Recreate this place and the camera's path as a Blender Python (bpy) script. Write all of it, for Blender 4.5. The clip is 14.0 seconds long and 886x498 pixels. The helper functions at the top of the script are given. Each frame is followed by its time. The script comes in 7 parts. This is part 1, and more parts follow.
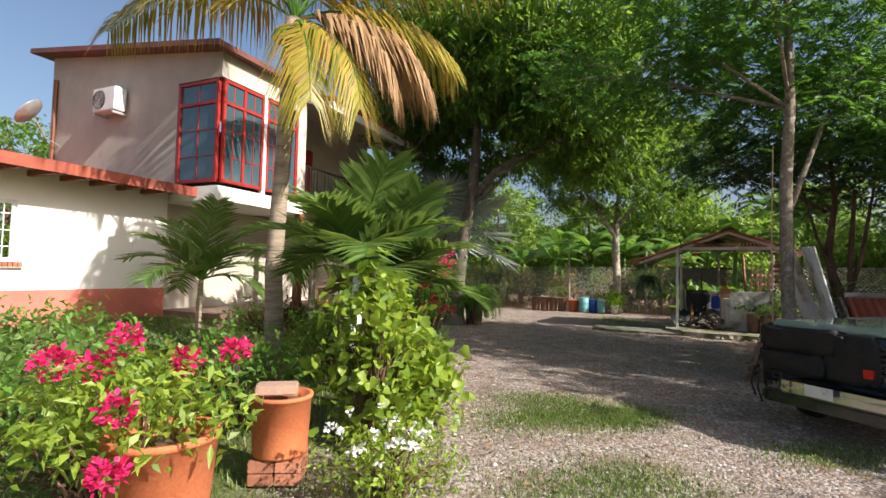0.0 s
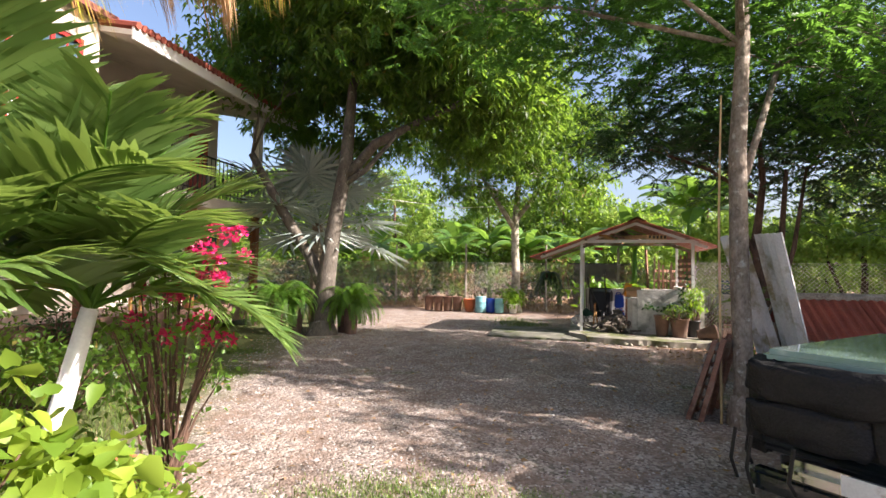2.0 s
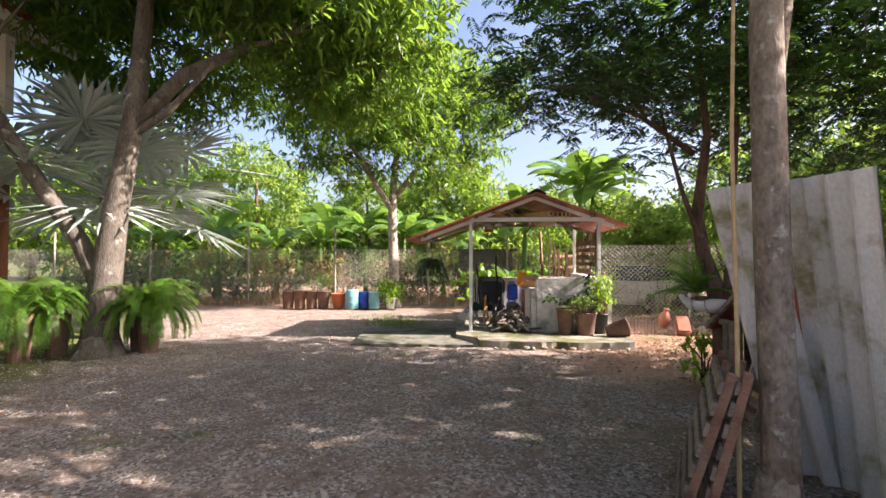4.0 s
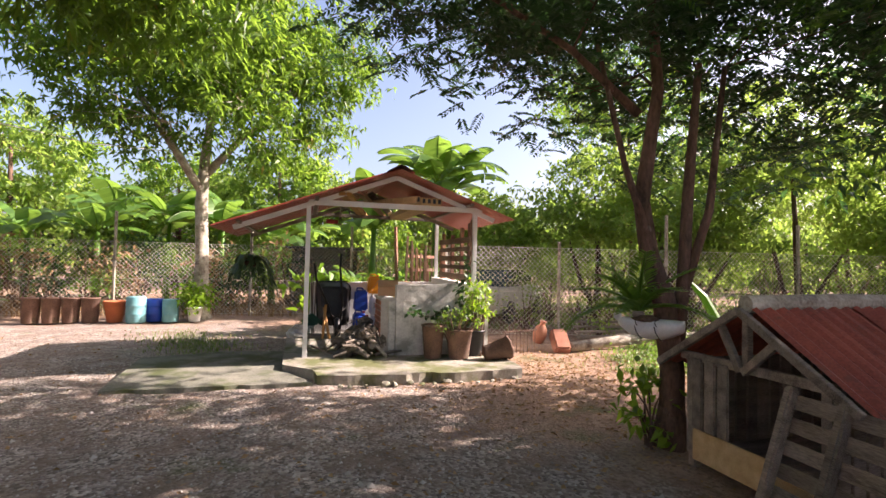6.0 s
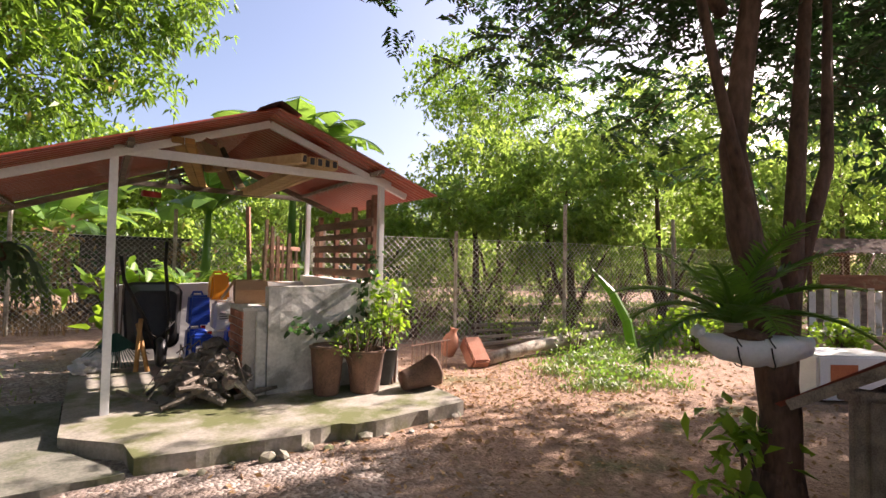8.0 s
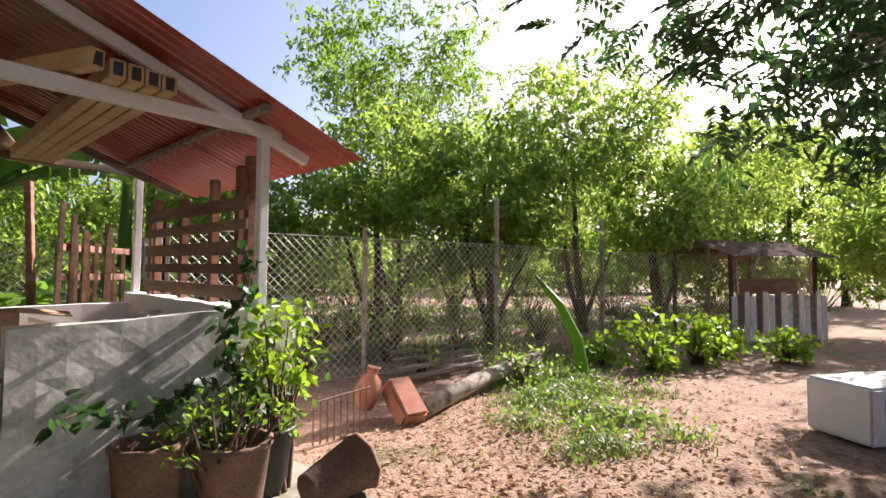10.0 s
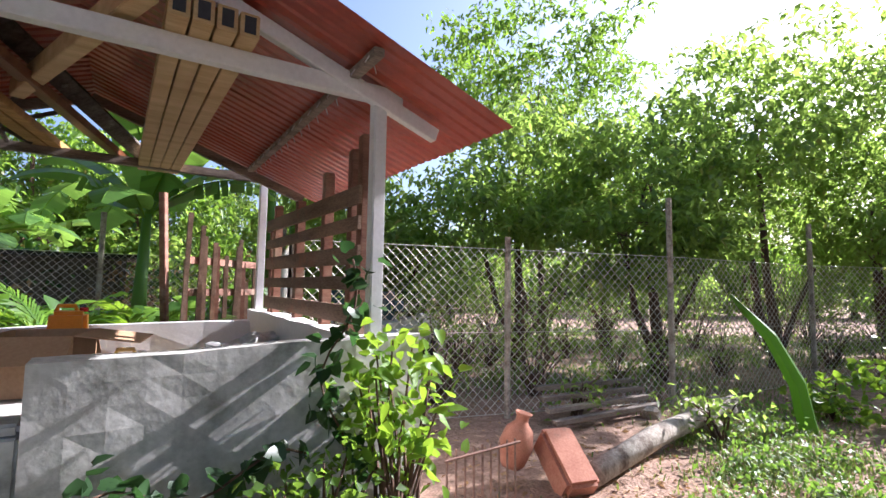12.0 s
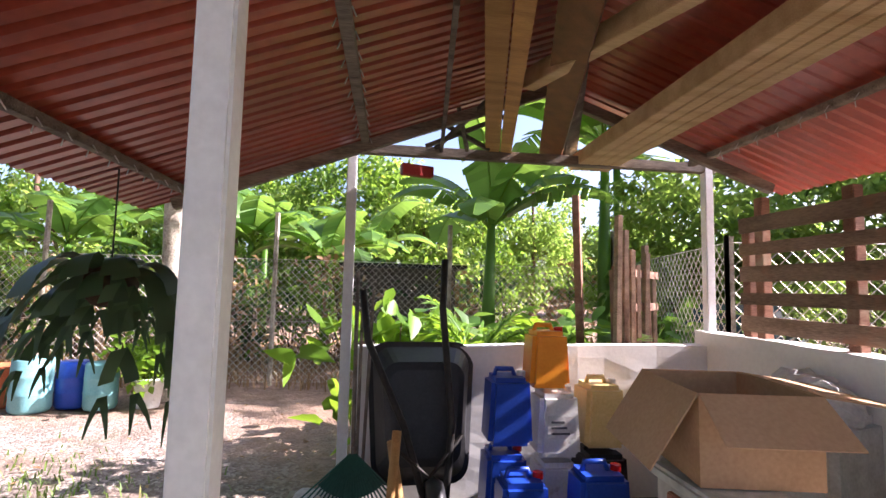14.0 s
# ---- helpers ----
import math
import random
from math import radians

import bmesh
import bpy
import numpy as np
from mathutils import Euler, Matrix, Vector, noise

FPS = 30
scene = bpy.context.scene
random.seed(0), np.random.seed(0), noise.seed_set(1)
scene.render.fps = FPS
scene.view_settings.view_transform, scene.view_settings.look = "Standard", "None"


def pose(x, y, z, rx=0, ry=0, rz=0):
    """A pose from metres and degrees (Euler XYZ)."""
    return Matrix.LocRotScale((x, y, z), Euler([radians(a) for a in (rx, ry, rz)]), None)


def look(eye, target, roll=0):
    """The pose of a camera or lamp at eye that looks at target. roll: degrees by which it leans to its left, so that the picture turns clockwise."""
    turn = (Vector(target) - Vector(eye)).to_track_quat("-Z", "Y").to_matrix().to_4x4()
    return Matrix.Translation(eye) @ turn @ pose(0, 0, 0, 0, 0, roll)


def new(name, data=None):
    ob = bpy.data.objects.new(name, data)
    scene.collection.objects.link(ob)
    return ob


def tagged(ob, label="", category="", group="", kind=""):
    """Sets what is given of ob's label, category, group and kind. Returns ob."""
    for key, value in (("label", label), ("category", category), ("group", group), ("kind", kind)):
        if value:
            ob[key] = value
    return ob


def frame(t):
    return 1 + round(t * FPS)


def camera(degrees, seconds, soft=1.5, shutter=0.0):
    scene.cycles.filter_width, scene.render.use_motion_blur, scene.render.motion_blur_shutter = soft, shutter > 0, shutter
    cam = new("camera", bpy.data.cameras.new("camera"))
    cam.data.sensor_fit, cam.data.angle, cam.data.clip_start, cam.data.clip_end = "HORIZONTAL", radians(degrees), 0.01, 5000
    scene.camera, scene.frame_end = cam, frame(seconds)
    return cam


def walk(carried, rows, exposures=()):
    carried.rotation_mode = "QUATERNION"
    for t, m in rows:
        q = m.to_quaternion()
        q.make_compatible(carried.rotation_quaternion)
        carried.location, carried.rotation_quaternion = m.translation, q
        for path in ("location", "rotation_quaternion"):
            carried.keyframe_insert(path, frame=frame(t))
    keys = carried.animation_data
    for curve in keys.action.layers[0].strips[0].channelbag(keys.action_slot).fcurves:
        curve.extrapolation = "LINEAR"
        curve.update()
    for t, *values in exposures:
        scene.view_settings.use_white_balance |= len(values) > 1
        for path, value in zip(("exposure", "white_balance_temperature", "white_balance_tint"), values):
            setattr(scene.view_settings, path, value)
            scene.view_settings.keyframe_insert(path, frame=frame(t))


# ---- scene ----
cam = camera(83.9, 14.0)
PATH = [
    (0, (-0.028, -0.337, 1.566), (-0.025, 1.66, 1.662), 1.2),
    (0.5, (0.25, 0.3, 1.56), (0.33, 2.296, 1.668), 1.2),
    (1, (0.557, 0.987, 1.588), (0.752, 2.974, 1.692), 1.2),
    (1.5, (0.816, 1.676, 1.576), (1.116, 3.651, 1.676), 1.0),
    (2, (0.941, 2.372, 1.608), (1.325, 4.333, 1.694), 1.0),
    (2.5, (1.137, 3.067, 1.627), (1.6, 5.011, 1.705), 0.9),
    (3, (1.414, 3.683, 1.572), (1.981, 5.599, 1.654), 0.8),
    (3.5, (1.791, 4.29, 1.54), (2.487, 6.163, 1.618), 0.6),
    (3.7, (1.936, 4.638, 1.56), (2.683, 6.492, 1.625), 0.3),
    (5.8, (3.294, 7.276, 1.54), (4.62, 8.773, 1.6), 1.4),
    (6, (3.376, 7.492, 1.528), (4.744, 8.95, 1.592), 1.3),
    (6.5, (3.659, 7.957, 1.552), (5.131, 9.31, 1.602), 1.1),
    (7, (3.965, 8.489, 1.52), (5.532, 9.73, 1.576), 1.2),
    (7.5, (4.16, 9.051, 1.477), (5.84, 10.134, 1.538), 1.3),
    (8, (4.459, 9.664, 1.446), (6.231, 10.589, 1.514), 1.0),
    (8.5, (4.78, 10.207, 1.476), (6.623, 10.981, 1.55), 0.9),
    (9, (5.305, 10.614, 1.48), (7.204, 11.236, 1.564), 0.9),
    (9.2, (5.49, 10.734, 1.475), (7.407, 11.299, 1.559), 0.8),
    (11.3, (7.33, 11.28, 1.48), (9.284, 11.73, 1.58), 0.3),
    (11.5, (7.346, 11.334, 1.5), (9.265, 11.885, 1.611), -0.1),
    (12, (7.318, 11.526, 1.463), (9.053, 12.508, 1.627), 0.9),
    (12.5, (7.159, 11.93, 1.478), (8.66, 13.241, 1.644), 1.1),
    (13, (7.124, 12.327, 1.41), (8.392, 13.865, 1.579), 2.0),
    (13.5, (6.95, 12.885, 1.491), (8.129, 14.496, 1.611), 1.5),
    (14, (6.791, 13.325, 1.501), (7.9, 14.98, 1.673), 1.3),
]
walk(cam, [(t, look(eye, target, roll)) for t, eye, target, roll in PATH], ((0, 0.93, 6250, 11), (1.5, 1.5, 6300, 15), (2.5, 1.85, 6350, 21), (3.5, 1.95, 6400, 22), (6.5, 1.82, 6650, 25), (9, 1.6, 6500, 24), (11.5, 1.35, 5600, 19), (12.5, 2.05, 5450, 24), (13.5, 2.0, 5700, 26), (14, 2.25, 5900, 28)))

# ---- world, sun, exposure ----
SUN_WAY = Vector((0.85, -0.52, 0.0)).normalized()
SUN_UP = radians(33)
world = bpy.data.worlds.new("sky")
scene.world = world
world.use_nodes = True
wn = world.node_tree.nodes
sky = wn.new("ShaderNodeTexSky")
sky.sky_type = "NISHITA"
sky.sun_disc = False
sky.sun_elevation = SUN_UP
sky.sun_rotation = math.atan2(SUN_WAY.x, SUN_WAY.y)
sky.dust_density = 3.8
sky.air_density = 1.0
wn["Background"].inputs["Strength"].default_value = 0.085
world.node_tree.links.new(sky.outputs["Color"], wn["Background"].inputs["Color"])
sun = new("sun", bpy.data.lights.new("sun", "SUN"))
sun.data.energy = 5.0
sun.data.angle = radians(0.6)
sun.data.color = (1.0, 0.91, 0.79)
sun.matrix_world = look((0, 0, 30), Vector((0, 0, 30)) - Vector((SUN_WAY.x * math.cos(SUN_UP), SUN_WAY.y * math.cos(SUN_UP), math.sin(SUN_UP))))
scene.view_settings.exposure = 1.4

# ---- helpers of this scene ----
rng = np.random.default_rng(7)


def link(name, mesh, material, parent=None, label="", smooth=False):
    if material is not None and not mesh.materials:
        mesh.materials.append(material)
    if smooth:
        mesh.polygons.foreach_set("use_smooth", np.ones(len(mesh.polygons), dtype=bool))
    ob = new(name, mesh)
    ob.parent = parent
    if label:
        tagged(ob, label)
    return ob


def part(name, bm, material, parent, label="", smooth=False):
    """One mesh object under a thing or a part."""
    mesh = bpy.data.meshes.new(name)
    bmesh.ops.recalc_face_normals(bm, faces=bm.faces)
    bm.to_mesh(mesh)
    bm.free()
    return link(name, mesh, material, parent, label, smooth)


def raw(name, verts, faces, material, parent=None, label="", smooth=False):
    """A mesh object from arrays: faces is an (n, 3) or (n, 4) array."""
    faces = np.asarray(faces, dtype=np.int32)
    verts = np.asarray(verts, dtype=np.float32)
    mesh = bpy.data.meshes.new(name)
    mesh.vertices.add(len(verts))
    mesh.vertices.foreach_set("co", verts.ravel())
    k = faces.shape[1]
    mesh.loops.add(faces.size)
    mesh.loops.foreach_set("vertex_index", faces.ravel())
    mesh.polygons.add(len(faces))
    mesh.polygons.foreach_set("loop_start", np.arange(0, faces.size, k, dtype=np.int32))
    mesh.update(calc_edges=True)
    mesh.validate()
    return link(name, mesh, material, parent, label, smooth)


def thing(name, x, y, z=0.0, rz=0.0, label="", category="", group="", rx=0.0, ry=0.0):
    ob = new(name)
    ob.empty_display_size = 0.2
    ob.matrix_basis = pose(x, y, z, rx, ry, rz)
    return tagged(ob, label, category, group)


def B(*args):
    bm = bmesh.new()
    for a in args:
        a(bm)
    return bm


def box(bm, x0, x1, y0, y1, z0, z1, bevel=0.0, m=None):
    t = Matrix.Translation(((x0 + x1) / 2, (y0 + y1) / 2, (z0 + z1) / 2)) @ Matrix.Diagonal((abs(x1 - x0), abs(y1 - y0), abs(z1 - z0), 1))
    made = bmesh.ops.create_cube(bm, size=1, matrix=t)["verts"]
    if bevel:
        edges = list({e for v in made for e in v.link_edges})
        made = bmesh.ops.bevel(bm, geom=edges, offset=bevel, segments=2, affect="EDGES", clamp_overlap=True)["verts"]
    if m is not None:
        bmesh.ops.transform(bm, matrix=m, verts=list({v for v in made}))
    return bm


def boxes(*specs):
    bm = bmesh.new()
    for s in specs:
        box(bm, *s)
    return bm


def beam(bm, a, b, w, h, bevel=0.004, roll=0.0):
    """A straight timber from a to b, w wide and h high."""
    a, b = Vector(a), Vector(b)
    d = b - a
    q = d.to_track_quat("X", "Z").to_matrix().to_4x4()
    m = Matrix.Translation(a) @ q @ pose(0, 0, 0, roll, 0, 0)
    box(bm, 0, d.length, -w / 2, w / 2, -h / 2, h / 2, bevel, m)
    return bm


def tube(bm, points, radii, seg=8, cap=True, rough=0.0):
    """A tapered tube along points."""
    pts = [Vector(p) for p in points]
    rings = []
    side = Vector((1, 0, 0))
    for i, p in enumerate(pts):
        d = (pts[min(i + 1, len(pts) - 1)] - pts[max(i - 1, 0)]).normalized()
        if abs(d.dot(side)) > 0.9:
            side = Vector((0, 1, 0))
        a = d.cross(side).normalized()
        b = d.cross(a).normalized()
        side = -b if abs(b.dot(d)) < 0.1 else side
        side = b.cross(d)
        side = (a.cross(d)).normalized()
        r = radii[i] if hasattr(radii, "__len__") else radii
        rings.append([bm.verts.new(p + (a * math.cos(k * math.tau / seg) + b * math.sin(k * math.tau / seg)) * r * (1 + rough * noise.noise(p * 3 + Vector((k * 1.7, k, 0))))) for k in range(seg)])
    for r0, r1 in zip(rings, rings[1:]):
        for k in range(seg):
            bm.faces.new((r0[k], r0[(k + 1) % seg], r1[(k + 1) % seg], r1[k]))
    if cap:
        bm.faces.new(rings[0])
        bm.faces.new(rings[-1][::-1])
    return bm


def lathe(bm, profile, seg=24, centre=(0, 0, 0), squash=1.0):
    """Turned shape from (radius, height) pairs."""
    c = Vector(centre)
    rings = [[bm.verts.new(c + Vector((r * math.cos(k * math.tau / seg), r * squash * math.sin(k * math.tau / seg), z))) for k in range(seg)] for r, z in profile]
    for r0, r1 in zip(rings, rings[1:]):
        for k in range(seg):
            bm.faces.new((r0[k], r0[(k + 1) % seg], r1[(k + 1) % seg], r1[k]))
    bm.faces.new(rings[0])
    bm.faces.new(rings[-1][::-1])
    return bm


def corrugated(bm, length, width, pitch=0.076, depth=0.018, m=None, thick=0.0015, per=4, square=False):
    """A corrugated sheet in the local plane: waves run along x, across y from 0 to width."""
    n = max(int(width / pitch * per), 2)
    rows = []
    prof = [(width * i / n, math.sin(width * i / n / pitch * math.tau)) for i in range(n + 1)]
    if square:
        prof = [(k * pitch + o * pitch, w) for k in range(int(width / pitch + 0.5)) for o, w in ((0.0, -1), (0.55, -1), (0.66, 1), (0.88, 1))] + [(int(width / pitch + 0.5) * pitch, -1)]
        n = len(prof) - 1
    for x in (0.0, length * 0.5, length):
        row = []
        for y, w in prof:
            row.append(bm.verts.new((x, y, depth * 0.5 * w)))
        rows.append(row)
    top = [[bm.verts.new(v.co + Vector((0, 0, thick))) for v in row] for row in rows]
    for r0, r1, flip in ((rows[0], rows[1], 1), (rows[1], rows[2], 1), (top[0], top[1], 0), (top[1], top[2], 0)):
        for i in range(n):
            q = (r0[i], r0[i + 1], r1[i + 1], r1[i])
            bm.faces.new(q[::-1] if not flip else q)
    for i in range(n):
        bm.faces.new((rows[0][i], top[0][i], top[0][i + 1], rows[0][i + 1]))
        bm.faces.new((rows[2][i], rows[2][i + 1], top[2][i + 1], top[2][i]))
    if m is not None:
        bmesh.ops.transform(bm, matrix=m, verts=[v for row in rows + top for v in row])
    return bm


def unit(v):
    return v / np.maximum(np.linalg.norm(v, axis=-1, keepdims=True), 1e-9)


def leaves(name, base, way, length, width, material, parent=None, label="", droop=0.15, fold=0.25, r=None, heart=False):
    """Many kite-shaped leaves, folded along the midrib: at base (n, 3), pointing along way (n, 3)."""
    r = r or np.random.default_rng(3)
    n = len(base)
    way = unit(np.asarray(way, float))
    L = np.broadcast_to(np.asarray(length, float), (n,))[:, None]
    W = np.broadcast_to(np.asarray(width, float), (n,))[:, None]
    side = unit(np.cross(way, unit(np.array([0, 0, 1.0]) + 0.6 * r.normal(size=(n, 3)))))
    up = np.cross(side, way)
    tip = base + way * L - np.array([0, 0, 1.0]) * L * droop
    if heart:
        p1, p2 = base + way * L * 0.02, base + way * L * 0.45
        ring = [base + way * L * 0.08, p1 + side * W * 0.32 + up * W * fold * 0.5, p2 - way * L * 0.15 + side * W * 0.5 + up * W * fold, p2 + way * L * 0.18 + side * W * 0.36 + up * W * fold * 0.6 - np.array([0, 0, 1.0]) * L * droop * 0.4, tip,
                p2 + way * L * 0.18 - side * W * 0.36 + up * W * fold * 0.6 - np.array([0, 0, 1.0]) * L * droop * 0.4, p2 - way * L * 0.15 - side * W * 0.5 + up * W * fold, p1 - side * W * 0.32 + up * W * fold * 0.5]
        verts = np.stack(ring, axis=1).reshape(-1, 3)
        i = np.arange(n)[:, None] * 8
        faces = np.concatenate([i + np.array([0, k, k + 1]) for k in range(1, 7)], axis=0)
        return raw(name, verts, faces, material, parent, label)
    mid = base + way * L * 0.45
    a = mid + side * W * 0.5 + up * W * fold
    b = mid - side * W * 0.5 + up * W * fold
    verts = np.stack([base, a, tip, b], axis=1).reshape(-1, 3)
    i = np.arange(n)[:, None] * 4
    faces = np.concatenate([i + np.array([0, 1, 2]), i + np.array([0, 2, 3])], axis=0)
    return raw(name, verts, faces, material, parent, label)


def blades(name, base, height, width, lean, material, parent=None, label="", r=None):
    """Grass blades: thin bent triangles."""
    r = r or np.random.default_rng(5)
    n = len(base)
    a = r.uniform(0, math.tau, n)
    d = np.stack([np.cos(a), np.sin(a), np.zeros(n)], 1)
    s = np.stack([-np.sin(a), np.cos(a), np.zeros(n)], 1)
    h = (height * r.uniform(0.5, 1.2, n))[:, None]
    w = width * 0.5
    z = np.array([0, 0, 1.0])
    v0, v1 = base - s * w, base + s * w
    m0 = base + d * h * lean * 0.3 + z * h * 0.6 - s * w * 0.7
    m1 = m0 + s * w * 1.4
    tip = base + d * h * lean + z * h * (1 - lean * 0.3)
    verts = np.stack([v0, v1, m1, m0, tip], 1).reshape(-1, 3)
    i = np.arange(n)[:, None] * 5
    faces = np.concatenate([i + np.array([0, 1, 2]), i + np.array([0, 2, 3]), i + np.array([3, 2, 4])])
    return raw(name, verts, faces, material, parent, label)


# ---- materials ----
def mat(name, dark, light, rough=0.8, scale=6.0, bump=0.3, metal=0.0, stain=None, stain_scale=1.0, stain_cut=0.55, fine=60.0, per_piece=0.0, detail=6.0, stretch=(1, 1, 1), coat=0.0, bump_dist=0.01, spec=0.4):
    """Colour between dark and light in two scales of noise, with stains of their own shape and fine relief."""
    m = bpy.data.materials.new(name)
    m.use_nodes = True
    n, l = m.node_tree.nodes, m.node_tree.links
    p = n["Principled BSDF"]
    tc = n.new("ShaderNodeTexCoord")
    mp = n.new("ShaderNodeMapping")
    mp.inputs["Scale"].default_value = stretch
    l.new(tc.outputs["Object"], mp.inputs["Vector"])
    a = n.new("ShaderNodeTexNoise")
    a.inputs["Scale"].default_value = scale
    a.inputs["Detail"].default_value = detail
    l.new(mp.outputs["Vector"], a.inputs["Vector"])
    f = n.new("ShaderNodeTexNoise")
    f.inputs["Scale"].default_value = fine
    f.inputs["Detail"].default_value = 3
    l.new(mp.outputs["Vector"], f.inputs["Vector"])
    mixf = n.new("ShaderNodeMath")
    mixf.operation = "MULTIPLY_ADD"
    l.new(f.outputs["Fac"], mixf.inputs[0])
    mixf.inputs[1].default_value = 0.45
    s = n.new("ShaderNodeMath")
    s.operation = "MULTIPLY"
    l.new(a.outputs["Fac"], s.inputs[0])
    s.inputs[1].default_value = 0.6
    l.new(s.outputs[0], mixf.inputs[2])
    ramp = n.new("ShaderNodeValToRGB")
    ramp.color_ramp.elements[0].position, ramp.color_ramp.elements[1].position = 0.36, 0.68
    ramp.color_ramp.elements[0].color = (*dark, 1)
    ramp.color_ramp.elements[1].color = (*light, 1)
    l.new(mixf.outputs[0], ramp.inputs["Fac"])
    col = ramp.outputs["Color"]
    if stain is not None:
        st = n.new("ShaderNodeTexNoise")
        st.inputs["Scale"].default_value = stain_scale
        st.inputs["Detail"].default_value = 8
        st.inputs["Roughness"].default_value = 0.65
        l.new(tc.outputs["Object"], st.inputs["Vector"])
        sr = n.new("ShaderNodeValToRGB")
        sr.color_ramp.elements[0].position, sr.color_ramp.elements[1].position = stain_cut, stain_cut + 0.13
        l.new(st.outputs["Fac"], sr.inputs["Fac"])
        mx = n.new("ShaderNodeMix")
        mx.data_type = "RGBA"
        l.new(sr.outputs["Color"], mx.inputs["Factor"])
        l.new(col, mx.inputs["A"])
        mx.inputs["B"].default_value = (*stain, 1)
        col = mx.outputs["Result"]
    if per_piece:
        oi = n.new("ShaderNodeObjectInfo")
        hv = n.new("ShaderNodeHueSaturation")
        mr = n.new("ShaderNodeMapRange")
        mr.inputs["To Min"].default_value, mr.inputs["To Max"].default_value = 1 - per_piece, 1 + per_piece
        l.new(oi.outputs["Random"], mr.inputs["Value"])
        l.new(mr.outputs["Result"], hv.inputs["Value"])
        l.new(col, hv.inputs["Color"])
        col = hv.outputs["Color"]
    l.new(col, p.inputs["Base Color"])
    p.inputs["Roughness"].default_value = rough
    p.inputs["Metallic"].default_value = metal
    p.inputs["Specular IOR Level"].default_value = spec
    p.inputs["Coat Weight"].default_value = coat
    if bump:
        b = n.new("ShaderNodeBump")
        b.inputs["Strength"].default_value = bump
        b.inputs["Distance"].default_value = bump_dist
        l.new(mixf.outputs[0], b.inputs["Height"])
        l.new(b.outputs["Normal"], p.inputs["Normal"])
    return m


def leafmat(name, dark, light, through_col, share=0.4, rough=0.45, dry=None, dry_share=0.04):
    """Leaves: each one its own shade, some light passing through."""
    m = bpy.data.materials.new(name)
    m.use_nodes = True
    n, l = m.node_tree.nodes, m.node_tree.links
    p = n["Principled BSDF"]
    g = n.new("ShaderNodeNewGeometry")
    ramp = n.new("ShaderNodeValToRGB")
    ramp.color_ramp.elements[0].color = (*dark, 1)
    ramp.color_ramp.elements[1].color = (*light, 1)
    if dry:
        e = ramp.color_ramp.elements.new(1 - dry_share)
        e.color = (*light, 1)
        ramp.color_ramp.elements[-1].color = (*dry, 1)
    l.new(g.outputs["Random Per Island"], ramp.inputs["Fac"])
    l.new(ramp.outputs["Color"], p.inputs["Base Color"])
    p.inputs["Roughness"].default_value = rough
    p.inputs["Specular IOR Level"].default_value = 0.5
    t = n.new("ShaderNodeBsdfTranslucent")
    mc = n.new("ShaderNodeMix")
    mc.data_type = "RGBA"
    mc.blend_type = "MULTIPLY"
    mc.inputs["Factor"].default_value = 0.0
    hv = n.new("ShaderNodeMix")
    hv.data_type = "RGBA"
    hv.inputs["Factor"].default_value = 0.65
    l.new(ramp.outputs["Color"], hv.inputs["A"])
    hv.inputs["B"].default_value = (*through_col, 1)
    l.new(hv.outputs["Result"], t.inputs["Color"])
    ms = n.new("ShaderNodeMixShader")
    ms.inputs["Fac"].default_value = share
    l.new(p.outputs["BSDF"], ms.inputs[1])
    l.new(t.outputs["BSDF"], ms.inputs[2])
    l.new(ms.outputs["Shader"], n["Material Output"].inputs["Surface"])
    return m


def glassy(name, tint, rough=0.05):
    m = mat(name, tint, tint, rough=rough, bump=0.02, scale=1.0, spec=1.0)
    return m


M = {}
M["bark"] = mat("bark", (0.055, 0.047, 0.038), (0.18, 0.155, 0.125), 0.95, 8, 0.9, stain=(0.42, 0.4, 0.35), stain_scale=5, stain_cut=0.6, fine=40, stretch=(1, 1, 0.35), bump_dist=0.03)
M["bark_lichen"] = mat("bark_lichen", (0.13, 0.1, 0.075), (0.3, 0.25, 0.2), 0.95, 10, 0.7, stain=(0.5, 0.48, 0.42), stain_scale=9, stain_cut=0.57, fine=40, stretch=(1, 1, 0.6), bump_dist=0.02)
M["bark_pale"] = mat("bark_pale", (0.2, 0.16, 0.12), (0.5, 0.46, 0.38), 0.95, 6, 0.8, stain=(0.12, 0.09, 0.07), stain_scale=4, stain_cut=0.55, fine=40, bump_dist=0.02)
M["bark_red"] = mat("bark_red", (0.05, 0.03, 0.02), (0.17, 0.1, 0.07), 0.95, 8, 0.9, stain=(0.28, 0.24, 0.2), stain_scale=6, stain_cut=0.63, fine=40, stretch=(1, 1, 0.4), bump_dist=0.02)
M["palm_bark"] = mat("palm_bark", (0.12, 0.09, 0.06), (0.4, 0.33, 0.25), 0.95, 3, 0.8, fine=30, stretch=(0.3, 0.3, 3), bump_dist=0.02)
M["white_paint"] = mat("white_paint", (0.66, 0.66, 0.66), (0.8, 0.8, 0.8), 0.5, 4, 0.15, stain=(0.5, 0.46, 0.42), stain_scale=4, stain_cut=0.66, fine=50)
M["plaster"] = mat("plaster", (0.38, 0.37, 0.34), (0.62, 0.61, 0.57), 0.9, 3, 0.3, stain=(0.24, 0.24, 0.21), stain_scale=2.2, stain_cut=0.52, fine=30, bump_dist=0.012)
